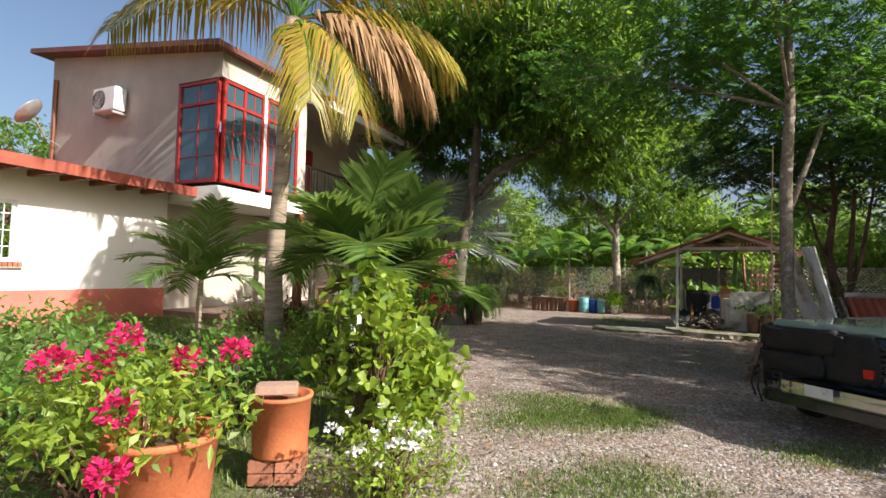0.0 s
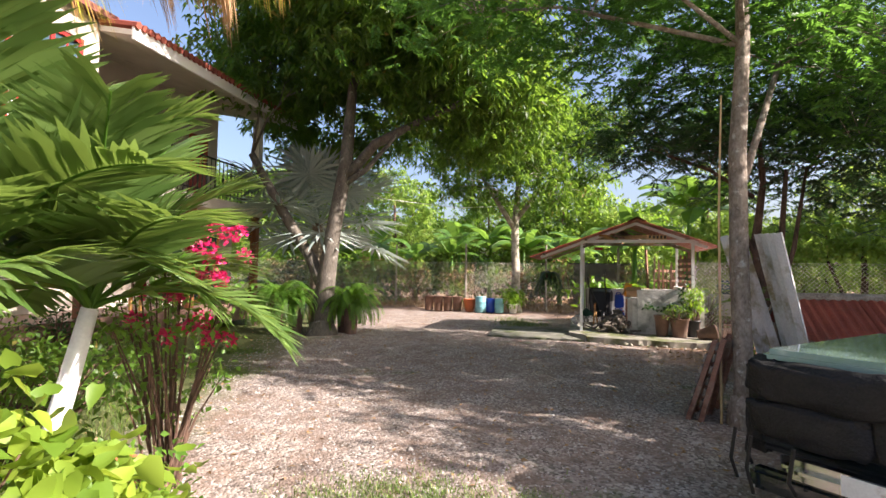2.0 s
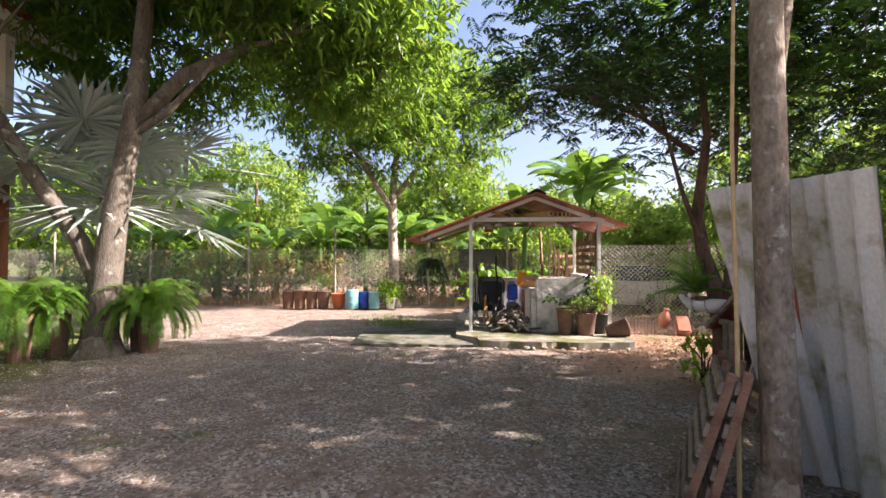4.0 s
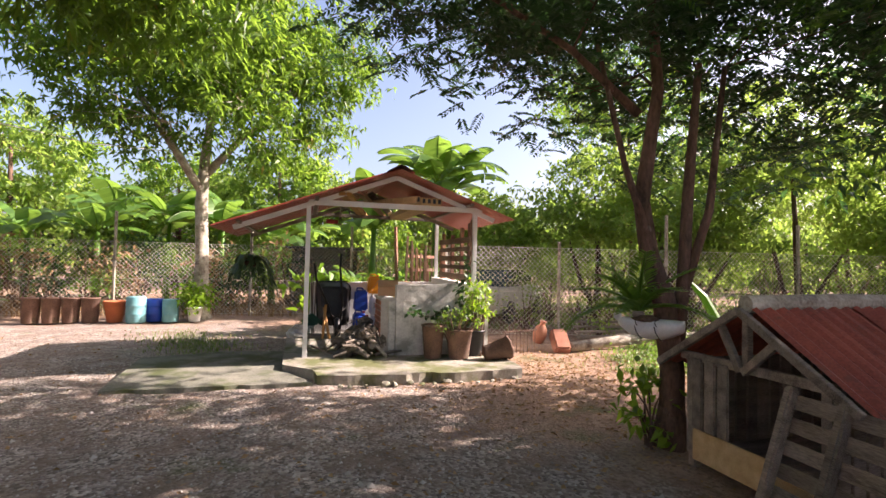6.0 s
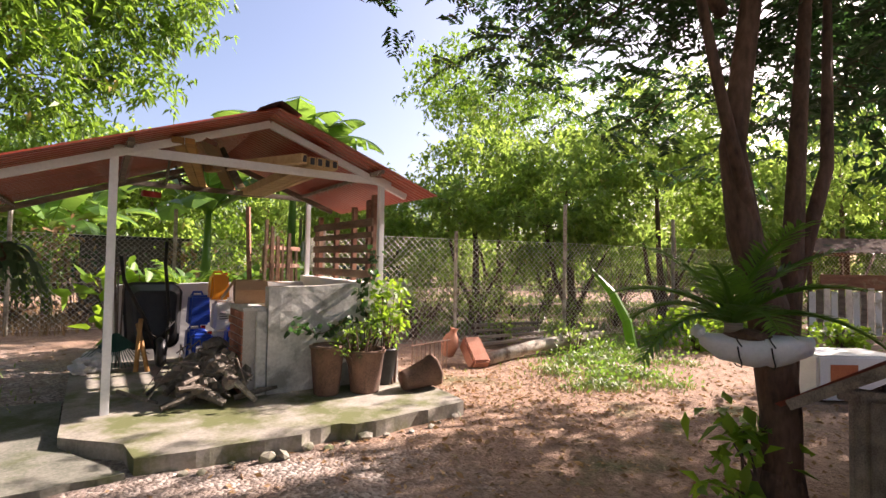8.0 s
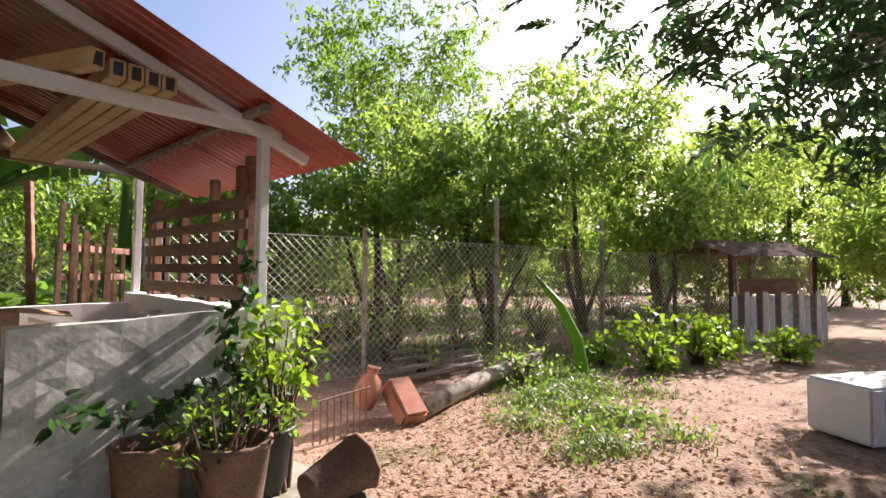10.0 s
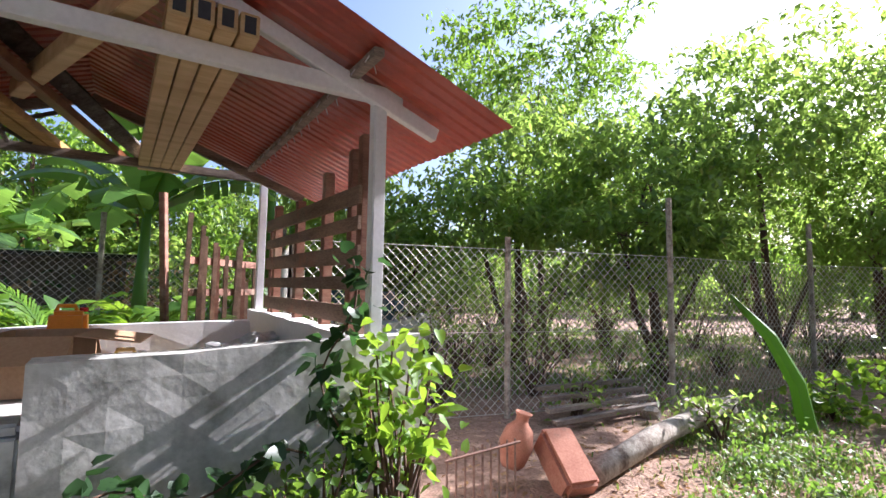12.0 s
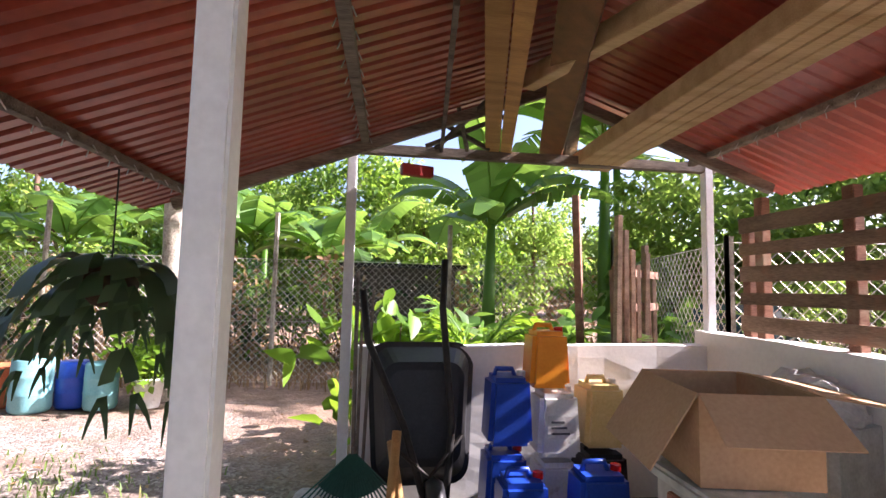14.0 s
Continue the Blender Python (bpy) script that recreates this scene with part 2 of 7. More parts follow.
M["white_wall"] = mat("white_wall", (0.72, 0.7, 0.67), (0.82, 0.8, 0.77), 0.9, 2, 0.15, stain=(0.55, 0.5, 0.45), stain_scale=1.5, stain_cut=0.68, fine=40)
M["grey_wall"] = mat("grey_wall", (0.36, 0.335, 0.29), (0.46, 0.43, 0.38), 0.9, 2, 0.3, stain=(0.3, 0.28, 0.25), stain_scale=1.2, stain_cut=0.6, fine=50)
M["concrete"] = mat("concrete", (0.2, 0.185, 0.15), (0.36, 0.33, 0.28), 0.9, 4, 0.5, stain=(0.12, 0.13, 0.05), stain_scale=1.6, stain_cut=0.47, fine=40, bump_dist=0.01)
M["concrete_moss"] = mat("concrete_moss", (0.1, 0.105, 0.08), (0.24, 0.23, 0.19), 0.95, 3, 0.5, stain=(0.07, 0.085, 0.03), stain_scale=1.3, stain_cut=0.47, fine=40)
M["red_roof"] = mat("red_roof", (0.27, 0.042, 0.024), (0.42, 0.078, 0.04), 0.3, 2, 0.1, fine=25, spec=0.9)
M["roof_top"] = mat("roof_top", (0.1, 0.045, 0.04), (0.22, 0.07, 0.055), 0.6, 2, 0.2, stain=(0.25, 0.2, 0.17), stain_scale=1.5, stain_cut=0.6)
M["clay_roof"] = mat("clay_roof", (0.2, 0.05, 0.035), (0.4, 0.1, 0.06), 0.8, 3, 0.4, stain=(0.12, 0.08, 0.06), stain_scale=2, stain_cut=0.58)
M["red_paint"] = mat("red_paint", (0.28, 0.02, 0.02), (0.38, 0.035, 0.03), 0.4, 5, 0.1)
M["pink_paint"] = mat("pink_paint", (0.5, 0.13, 0.1), (0.62, 0.2, 0.15), 0.8, 2, 0.2)
M["window_glass"] = glassy("window_glass", (0.05, 0.09, 0.11))
M["dark_iron"] = mat("dark_iron", (0.015, 0.015, 0.015), (0.04, 0.035, 0.03), 0.6, 10, 0.2, metal=0.4)
M["wood_fresh"] = mat("wood_fresh", (0.42, 0.27, 0.12), (0.66, 0.48, 0.26), 0.7, 3, 0.3, fine=60, stretch=(0.25, 4, 4))
M["wood_slat"] = mat("wood_slat", (0.12, 0.075, 0.05), (0.32, 0.22, 0.15), 0.85, 4, 0.4, fine=50, stretch=(3, 0.5, 3), per_piece=0.25, stain=(0.3, 0.14, 0.08), stain_scale=2, stain_cut=0.56)
M["wood_orange"] = mat("wood_orange", (0.26, 0.13, 0.04), (0.5, 0.28, 0.09), 0.7, 3, 0.4, fine=60, stretch=(0.2, 5, 5), per_piece=0.2)
M["wood_old"] = mat("wood_old", (0.09, 0.07, 0.055), (0.3, 0.25, 0.2), 0.9, 4, 0.5, fine=50, stretch=(0.5, 3, 3), per_piece=0.3)
M["wood_red"] = mat("wood_red", (0.14, 0.06, 0.04), (0.33, 0.18, 0.12), 0.85, 4, 0.4, fine=50, stretch=(0.5, 3, 3), per_piece=0.25, stain=(0.35, 0.28, 0.2), stain_scale=3, stain_cut=0.55)
M["wood_brown"] = mat("wood_brown", (0.1, 0.035, 0.015), (0.22, 0.08, 0.03), 0.45, 4, 0.2, stretch=(3, 3, 0.5))
M["galvanised"] = mat("galvanised", (0.35, 0.35, 0.34), (0.6, 0.6, 0.58), 0.45, 8, 0.1, metal=0.6)
M["wire"] = mat("wire", (0.45, 0.41, 0.34), (0.65, 0.6, 0.52), 0.5, 8, 0.0, metal=0.3)
M["terracotta"] = mat("terracotta", (0.42, 0.11, 0.045), (0.6, 0.2, 0.08), 0.8, 3, 0.2, stain=(0.5, 0.3, 0.2), stain_scale=4, stain_cut=0.66)
M["clay_old"] = mat("clay_old", (0.1, 0.06, 0.045), (0.24, 0.14, 0.1), 0.9, 5, 0.5, stain=(0.08, 0.08, 0.05), stain_scale=4, stain_cut=0.55)
M["brick"] = mat("brick", (0.28, 0.1, 0.06), (0.45, 0.2, 0.12), 0.9, 8, 0.5, per_piece=0.25)
M["mortar"] = mat("mortar", (0.38, 0.35, 0.31), (0.52, 0.49, 0.44), 0.95, 8, 0.4)
M["pale_brick"] = mat("pale_brick", (0.3, 0.19, 0.14), (0.42, 0.28, 0.21), 0.9, 8, 0.4)
M["soil"] = mat("soil", (0.06, 0.035, 0.02), (0.15, 0.09, 0.06), 0.95, 10, 0.7)
M["sheet_old"] = mat("sheet_old", (0.56, 0.56, 0.56), (0.8, 0.8, 0.8), 0.8, 2, 0.3, stain=(0.3, 0.27, 0.15), stain_scale=2.2, stain_cut=0.53, stretch=(1, 1, 0.5))
M["black_plastic"] = mat("black_plastic", (0.012, 0.012, 0.014), (0.03, 0.03, 0.032), 0.45, 8, 0.1)
M["blue_plastic"] = mat("blue_plastic", (0.01, 0.045, 0.3), (0.02, 0.07, 0.42), 0.35, 5, 0.1)
M["orange_plastic"] = mat("orange_plastic", (0.85, 0.28, 0.01), (0.95, 0.36, 0.02), 0.35, 5, 0.05)
M["white_plastic"] = mat("white_plastic", (0.6, 0.6, 0.58), (0.78, 0.78, 0.75), 0.4, 5, 0.1, stain=(0.35, 0.3, 0.25), stain_scale=9, stain_cut=0.6)
M["yellow_plastic"] = mat("yellow_plastic", (0.55, 0.4, 0.14), (0.7, 0.54, 0.24), 0.4, 5, 0.1)
M["teal_plastic"] = mat("teal_plastic", (0.12, 0.32, 0.36), (0.2, 0.42, 0.45), 0.45, 5, 0.1)
M["green_plastic"] = mat("green_plastic", (0.01, 0.06, 0.045), (0.02, 0.1, 0.07), 0.5, 5, 0.1)
M["cardboard"] = mat("cardboard", (0.4, 0.24, 0.13), (0.52, 0.34, 0.2), 0.9, 2, 0.15, fine=80)
M["sacking"] = mat("sacking", (0.45, 0.44, 0.42), (0.68, 0.67, 0.64), 0.85, 12, 0.4)
M["car_black"] = mat("car_black", (0.006, 0.01, 0.014), (0.012, 0.018, 0.022), 0.22, 2, 0.02, coat=0.6)
M["car_green"] = mat("car_green", (0.17, 0.27, 0.245), (0.22, 0.33, 0.3), 0.2, 2, 0.02, coat=1.0)
M["chrome"] = mat("chrome", (0.38, 0.38, 0.4), (0.55, 0.55, 0.56), 0.22, 3, 0.05, metal=1.0)
M["vinyl"] = mat("vinyl", (0.008, 0.008, 0.009), (0.02, 0.019, 0.018), 0.55, 6, 0.6, bump_dist=0.03, spec=0.25)
M["red_lens"] = mat("red_lens", (0.5, 0.01, 0.01), (0.6, 0.02, 0.02), 0.15, 3, 0.02)
M["yellow_label"] = mat("yellow_label", (0.75, 0.5, 0.03), (0.85, 0.6, 0.05), 0.5, 3, 0.0)
# near-black for print, also for the painted shade in beam ends
M["dark_ink_and_hollow"] = mat("dark_ink_and_hollow", (0.03, 0.03, 0.04), (0.05, 0.05, 0.06), 0.6, 3, 0.0)
M["curtain"] = mat("curtain", (0.6, 0.57, 0.52), (0.75, 0.72, 0.68), 0.9, 3, 0.1)
# pale house wall with the shade of overhang and trees put into its colour
M["shaded_wall"] = mat("shaded_wall", (0.42, 0.37, 0.31), (0.55, 0.5, 0.43), 0.9, 2, 0.15, stain=(0.34, 0.3, 0.25), stain_scale=1.5, stain_cut=0.62)
M["clay_mid"] = mat("clay_mid", (0.26, 0.1, 0.06), (0.42, 0.2, 0.13), 0.9, 5, 0.4, stain=(0.15, 0.1, 0.07), stain_scale=5, stain_cut=0.6)
M["porch_floor"] = mat("porch_floor", (0.13, 0.08, 0.06), (0.22, 0.13, 0.1), 0.5, 3, 0.1)
M["shade_inside"] = mat("shade_inside", (0.06, 0.05, 0.045), (0.1, 0.09, 0.08), 0.9, 3, 0.1)
M["leaf_mango"] = leafmat("leaf_mango", (0.022, 0.06, 0.008), (0.1, 0.2, 0.024), (0.34, 0.55, 0.05), 0.5, dry=(0.3, 0.16, 0.05), dry_share=0.03)
M["leaf_feather"] = leafmat("leaf_feather", (0.018, 0.06, 0.015), (0.06, 0.16, 0.025), (0.22, 0.45, 0.05), 0.5)
M["leaf_dark"] = leafmat("leaf_dark", (0.012, 0.035, 0.012), (0.035, 0.085, 0.025), (0.08, 0.2, 0.04), 0.35)
M["leaf_bright"] = leafmat("leaf_bright", (0.06, 0.14, 0.01), (0.16, 0.3, 0.02), (0.4, 0.6, 0.04), 0.5)
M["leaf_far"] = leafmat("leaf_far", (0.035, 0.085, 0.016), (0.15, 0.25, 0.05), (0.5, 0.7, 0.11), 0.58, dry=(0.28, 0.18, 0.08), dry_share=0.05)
M["leaf_banana"] = leafmat("leaf_banana", (0.05, 0.12, 0.02), (0.12, 0.25, 0.04), (0.3, 0.5, 0.06), 0.45)
M["leaf_palm"] = leafmat("leaf_palm", (0.06, 0.12, 0.025), (0.17, 0.27, 0.07), (0.32, 0.44, 0.07), 0.36)
M["leaf_coco"] = leafmat("leaf_coco", (0.14, 0.18, 0.02), (0.42, 0.34, 0.05), (0.6, 0.5, 0.05), 0.4, dry=(0.45, 0.24, 0.1), dry_share=0.3)
M["leaf_dry"] = leafmat("leaf_dry", (0.22, 0.12, 0.05), (0.42, 0.28, 0.15), (0.4, 0.25, 0.1), 0.25, rough=0.8)
M["leaf_silver"] = leafmat("leaf_silver", (0.26, 0.32, 0.3), (0.45, 0.5, 0.46), (0.35, 0.42, 0.33), 0.25)
M["leaf_staghorn"] = leafmat("leaf_staghorn", (0.02, 0.045, 0.018), (0.07, 0.12, 0.05), (0.15, 0.25, 0.08), 0.25)
M["leaf_yellow"] = leafmat("leaf_yellow", (0.1, 0.19, 0.02), (0.3, 0.4, 0.05), (0.5, 0.62, 0.06), 0.45)
M["leaf_fern"] = leafmat("leaf_fern", (0.05, 0.13, 0.02), (0.13, 0.27, 0.03), (0.3, 0.5, 0.05), 0.45)
M["grass"] = leafmat("grass", (0.06, 0.12, 0.02), (0.15, 0.22, 0.04), (0.3, 0.4, 0.06), 0.35, dry=(0.35, 0.26, 0.12), dry_share=0.12)
M["petal_pink"] = leafmat("petal_pink", (0.5, 0.01, 0.08), (0.75, 0.03, 0.2), (0.8, 0.05, 0.2), 0.35)
M["petal_white"] = leafmat("petal_white", (0.75, 0.75, 0.72), (0.85, 0.85, 0.82), (0.8, 0.8, 0.75), 0.3)


def ground_material():
    """Gravel yard, bare orange earth, moss and grass by regions of the plan with ragged borders."""
    m = bpy.data.materials.new("ground")
    m.use_nodes = True
    n, l = m.node_tree.nodes, m.node_tree.links
    p = n["Principled BSDF"]
    tc = n.new("ShaderNodeTexCoord")
    sep = n.new("ShaderNodeSeparateXYZ")
    l.new(tc.outputs["Object"], sep.inputs[0])

    def noi(scale, detail=6.0, rough=0.6):
        q = n.new("ShaderNodeTexNoise")
        q.inputs["Scale"].default_value, q.inputs["Detail"].default_value, q.inputs["Roughness"].default_value = scale, detail, rough
        l.new(tc.outputs["Object"], q.inputs["Vector"])
        return q.outputs["Fac"]

    def ramp(src, stops):
        q = n.new("ShaderNodeValToRGB")
        e = q.color_ramp.elements
        for i, (pos, c) in enumerate(stops):
            el = e[i] if i < 2 else e.new(pos)
            el.position, el.color = pos, (*c, 1)
        l.new(src, q.inputs["Fac"])
        return q.outputs["Color"]

    def math_(op, a, b, c=None):
        q = n.new("ShaderNodeMath")
        q.operation = op
        for i, v in enumerate((a, b) if c is None else (a, b, c)):
            if isinstance(v, (int, float)):
                q.inputs[i].default_value = v
            else:
                l.new(v, q.inputs[i])
        return q.outputs[0]

    def mix(fac, a, b):
        q = n.new("ShaderNodeMix")
        q.data_type = "RGBA"
        for key, v in (("Factor", fac), ("A", a), ("B", b)):
            if isinstance(v, tuple):
                q.inputs[key].default_value = (*v, 1)
            else:
                l.new(v, q.inputs[key])
        return q.outputs["Result"]

    vor = n.new("ShaderNodeTexVoronoi")
    vor.inputs["Scale"].default_value = 38
    l.new(tc.outputs["Object"], vor.inputs["Vector"])
    vbw = n.new("ShaderNodeRGBToBW")
    l.new(vor.outputs["Color"], vbw.inputs[0])
    stones = ramp(vbw.outputs[0], [(0.15, (0.11, 0.09, 0.078)), (0.85, (0.5, 0.44, 0.39)), (0.5, (0.28, 0.235, 0.205))])
    dirt = ramp(noi(7), [(0.3, (0.13, 0.092, 0.07)), (0.7, (0.28, 0.2, 0.155))])
    gravel = mix(ramp(noi(2.2, 8), [(0.36, (0.15, 0.15, 0.15)), (0.62, (1, 1, 1))]), dirt, stones)
    earth = ramp(noi(5, 9, 0.7), [(0.3, (0.2, 0.12, 0.08)), (0.7, (0.42, 0.29, 0.21))])
    litter = ramp(noi(26, 4), [(0.52, (0, 0, 0)), (0.62, (1, 1, 1))])
    earth = mix(litter, earth, (0.2, 0.13, 0.085))
    moss = ramp(noi(30, 4), [(0.35, (0.05, 0.07, 0.02)), (0.7, (0.16, 0.17, 0.06))])
    wob = math_("MULTIPLY_ADD", noi(0.9, 8, 0.7), 4.0, -2.0)
    # earth to the right of the yard and behind it
    sx = math_("ADD", math_("ADD", sep.outputs[0], math_("MULTIPLY", sep.outputs[1], -0.12)), wob)
    right_mask = math_("SMOOTH_MIN", 1.0, math_("MAXIMUM", 0.0, math_("MULTIPLY", math_("SUBTRACT", sx, 5.4), 0.8)), 0.1)
    back = math_("ADD", math_("ADD", math_("MULTIPLY", sep.outputs[1], 0.9), math_("MULTIPLY", sep.outputs[0], 0.45)), wob)
    back_mask = math_("SMOOTH_MIN", 1.0, math_("MAXIMUM", 0.0, math_("MULTIPLY", math_("SUBTRACT", back, 21.0), 0.8)), 0.1)
    col = mix(math_("MAXIMUM", right_mask, back_mask), gravel, earth)
    # grass ground to the left garden
    lx = math_("ADD", math_("ADD", math_("MULTIPLY", sep.outputs[0], -1.0), math_("MULTIPLY", sep.outputs[1], 0.1)), math_("MULTIPLY", wob, 0.35))
    lmask = math_("SMOOTH_MIN", 1.0, math_("MAXIMUM", 0.0, math_("MULTIPLY", math_("SUBTRACT", lx, 1.1), 1.2)), 0.1)
    col = mix(lmask, col, moss)
    patch = ramp(noi(0.55, 6, 0.6), [(0.6, (0, 0, 0)), (0.68, (0.75, 0.75, 0.75))])
    col = mix(patch, col, moss)
    l.new(col, p.inputs["Base Color"])
    p.inputs["Roughness"].default_value = 0.95
    p.inputs["Specular IOR Level"].default_value = 0.25
    b = n.new("ShaderNodeBump")
    b.inputs["Strength"].default_value = 0.7
    b.inputs["Distance"].default_value = 0.02
    h = math_("ADD", math_("MULTIPLY", vor.outputs["Distance"], -0.8), noi(12, 8, 0.7))
    l.new(h, b.inputs["Height"])
    l.new(b.outputs["Normal"], p.inputs["Normal"])
    return m


M["ground"] = ground_material()


# ---- ground ----
def rise(x, y):
    """Height of the ground: a flat yard, garden and house terrace higher to the west, gently uneven."""
    x, y = np.asarray(x, float), np.asarray(y, float)
    d = -(x + 2.6 - 0.12 * (y - 10)) + 0.0
    t = np.clip(d / 3.2, 0, 1)
    h = 0.5 * t * t * (3 - 2 * t)
    far = np.clip((np.hypot(x - 5, y - 12) - 30) / 60, 0, 1)
    n = 0.02 * np.sin(x * 1.9 + 0.7 * y) * np.sin(y * 1.3 - 0.4 * x) + 0.012 * np.sin(x * 4.3 + 1) * np.sin(y * 3.7)
    return h + n * (1 - far) - 0.01


def axis(lo, hi, step, far):
    mid = np.arange(lo, hi + step, step)
    out = np.geomspace(step * 2, far, 26)
    return np.concatenate([lo - out[::-1], mid, hi + out])


gx, gy = axis(-8, 20, 0.16, 2500), axis(-2, 28, 0.16, 2500)
GX, GY = np.meshgrid(gx, gy, indexing="ij")
GV = np.stack([GX, GY, rise(GX, GY)], -1).reshape(-1, 3)
ni, nj = len(gx), len(gy)
ii, jj = np.meshgrid(np.arange(ni - 1), np.arange(nj - 1), indexing="ij")
q0 = (ii * nj + jj).ravel()
ground = raw("ground", GV, np.stack([q0, q0 + nj, q0 + nj + 1, q0 + 1], 1), M["ground"], smooth=True)
tagged(ground, "gravel yard turning to bare reddish earth, with grassy patches", kind="structure")


# ---- open shed ----
SHED = pose(6.93, 14.2, 0, 0, 0, -27.8)
SU, SV = 2.6, 2.6


def at_shed(u, v, z=0.0):
    return SHED @ Vector((u, v, z))


def shed_thing(name, u, v, z=0.0, rz=0.0, label="", category="", group=""):
    p = at_shed(u, v, z)
    return thing(name, p.x, p.y, p.z, -27.8 + rz, label, category, group)


def slab():
    ob = shed_thing("concrete_slab", 0, 0, 0, 0, "weathered concrete slab with a broken mossy edge, under the shed", "slab")
    bm = bmesh.new()

    def plate(outline, z0, z1):
        lo = [bm.verts.new((x, y, z0)) for x, y in outline]
        hi = [bm.verts.new((x, y, z1)) for x, y in outline]
        bm.faces.new(hi)
        for i in range(len(lo)):
            j = (i + 1) % len(lo)
            bm.faces.new((lo[i], lo[j], hi[j], hi[i]))

    r = random.Random(4)
    edge = [(0.15 + 2.75 * i / 30, -1.25 + 0.018 * r.uniform(-1, 1) + (0.08 if 12 < i < 17 else 0) - 0.12 * math.sin(i / 30 * 3)) for i in range(31)]
    right_edge = [(2.95 + 0.015 * r.uniform(-1, 1), -1.15 + 3.9 * i / 12) for i in range(13)]
    plate(edge + right_edge + [(-0.35, 2.75), (-0.3, -0.5), (0.1, -0.9)], -0.12, 0.12)
    part("raised_slab", bm, M["concrete"], ob)
    bm = bmesh.new()
    left = [(-2.2 + 2.3 * i / 16, -1.28 + 0.03 * r.uniform(-1, 1)) for i in range(17)]
    plate(left + [(-0.302, -0.5), (-0.352, 1.0), (-1.3, 1.1), (-2.35, 0.7)], -0.12, 0.045)
    part("apron", bm, M["concrete_moss"], ob, "thin mossy concrete apron")
    bm = bmesh.new()
    for i in range(14):
        x = 0.4 + 2.5 * i / 14 + r.uniform(-0.05, 0.05)
        s = r.uniform(0.02, 0.055)
        bmesh.ops.create_icosphere(bm, subdivisions=1, radius=s, matrix=pose(x, -1.32 - r.uniform(0, 0.15), s * 0.3, r.uniform(0, 90), 0, r.uniform(0, 90)) @ Matrix.Diagonal((1.4, 1, 0.6, 1)))
    part("broken_rubble", bm, M["concrete"], ob, "crumbled concrete pieces")


slab()


def shed():
    ob = shed_thing("open_shed", 0, 0, 0, 0, "open shed with white-painted steel posts and a red corrugated gable roof", "shed")
    top = 2.42
    for i, (u, v) in enumerate(((-0.012, 0), (SU, 0), (SU + 0.04, SV), (0, SV))):
        base = 0.1
        part("post", box(bmesh.new(), u - 0.033, u + 0.033, v - 0.033, v + 0.033, base, top + (0.06 if v > 1 else 0), 0.006), M["white_paint"] if i < 2 else M["white_paint"], ob)
    rz = lambda u: 2.935 - 0.37 * abs(u - 1.3)
    part("tie_beam", beam(bmesh.new(), (-0.02, 0, top + 0.0), (SU + 0.12, 0, top + 0.0), 0.06, 0.08), M["white_paint"], ob, "white-painted front tie beam")
    part("tie_beam", beam(bmesh.new(), (-0.1, SV, top + 0.07), (SU + 0.1, SV, top + 0.05), 0.06, 0.07), M["wood_old"], ob, "weathered rear tie beam")
    for v in (-0.02, 2.3):
        for s in (-1, 1):
            e = 1.3 + s * (1.62 if s > 0 else 2.35)
            part("rafter", beam(bmesh.new(), (1.3, v, rz(1.3) - 0.07), (e, v, rz(e) - 0.07), 0.05, 0.07), M["white_paint"] if v < 1 else M["wood_old"], ob, "white-painted front rafter" if v < 1 else "weathered rear rafter")
    for u in (-0.95, 0.1, 2.45):
        part("purlin", beam(bmesh.new(), (u, -0.32, rz(u) - 0.035), (u, 2.5, rz(u) - 0.035), 0.05, 0.04), M["wood_old"], ob)
    nails = bmesh.new()
    for u in (-0.95, 0.1, 2.45):
        for i in range(34):
            v = -0.28 + i * 0.08
            tube(nails, [(u + 0.03 * (1 if i % 2 else -1), v, rz(u) - 0.045), (u + 0.045 * (1 if i % 2 else -1), v + 0.01, rz(u) - 0.075)], 0.003, 4)
    tagged(part("nails", nails, M["galvanised"], ob, "bent roofing nail points"), kind="stuff")
    # corrugated sheets, waves running down the slope
    roof = {}
    for s, reach in ((-1, 2.6), (1, 1.85)):
        slope = math.hypot(1, 0.37)
        for k in range(4):
            v0 = -0.38 + k * 0.69
            ang = math.degrees(math.atan(0.37))
            m = Matrix.Translation((1.3, v0, 2.95 + 0.004 * (k % 2))) @ (pose(0, 0, 0, 0, ang, 0) if s > 0 else Matrix.Diagonal((-1, 1, 1, 1)) @ pose(0, 0, 0, 0, ang, 0))
            bm = corrugated(bmesh.new(), reach * slope, 0.783, 0.087, 0.028 if s < 0 else 0.01, m, square=True)
            part("roof_sheet", bm, M["red_roof"], ob, "red-painted corrugated steel sheet")
    bm = bmesh.new()
    n = 24
    rows = []
    for i in range(n + 1):
        v = -0.42 + 2.94 * i / n
        rows.append([bm.verts.new((1.3 + dx, v, 2.985 + dz + 0.006 * math.sin(i * 2.1))) for dx, dz in ((-0.2, -0.085), (-0.07, -0.01), (0, 0.02), (0.07, -0.01), (0.2, -0.085), (0.2, -0.095), (0, 0.005), (-0.2, -0.095))])
    for a, b in zip(rows, rows[1:]):
        for k in range(8):
            bm.faces.new((a[k], a[(k + 1) % 8], b[(k + 1) % 8], b[k]))
    part("ridge_cap", bm, M["roof_top"], ob, "dark ridge cap")
    return ob


SHED_OB = shed()


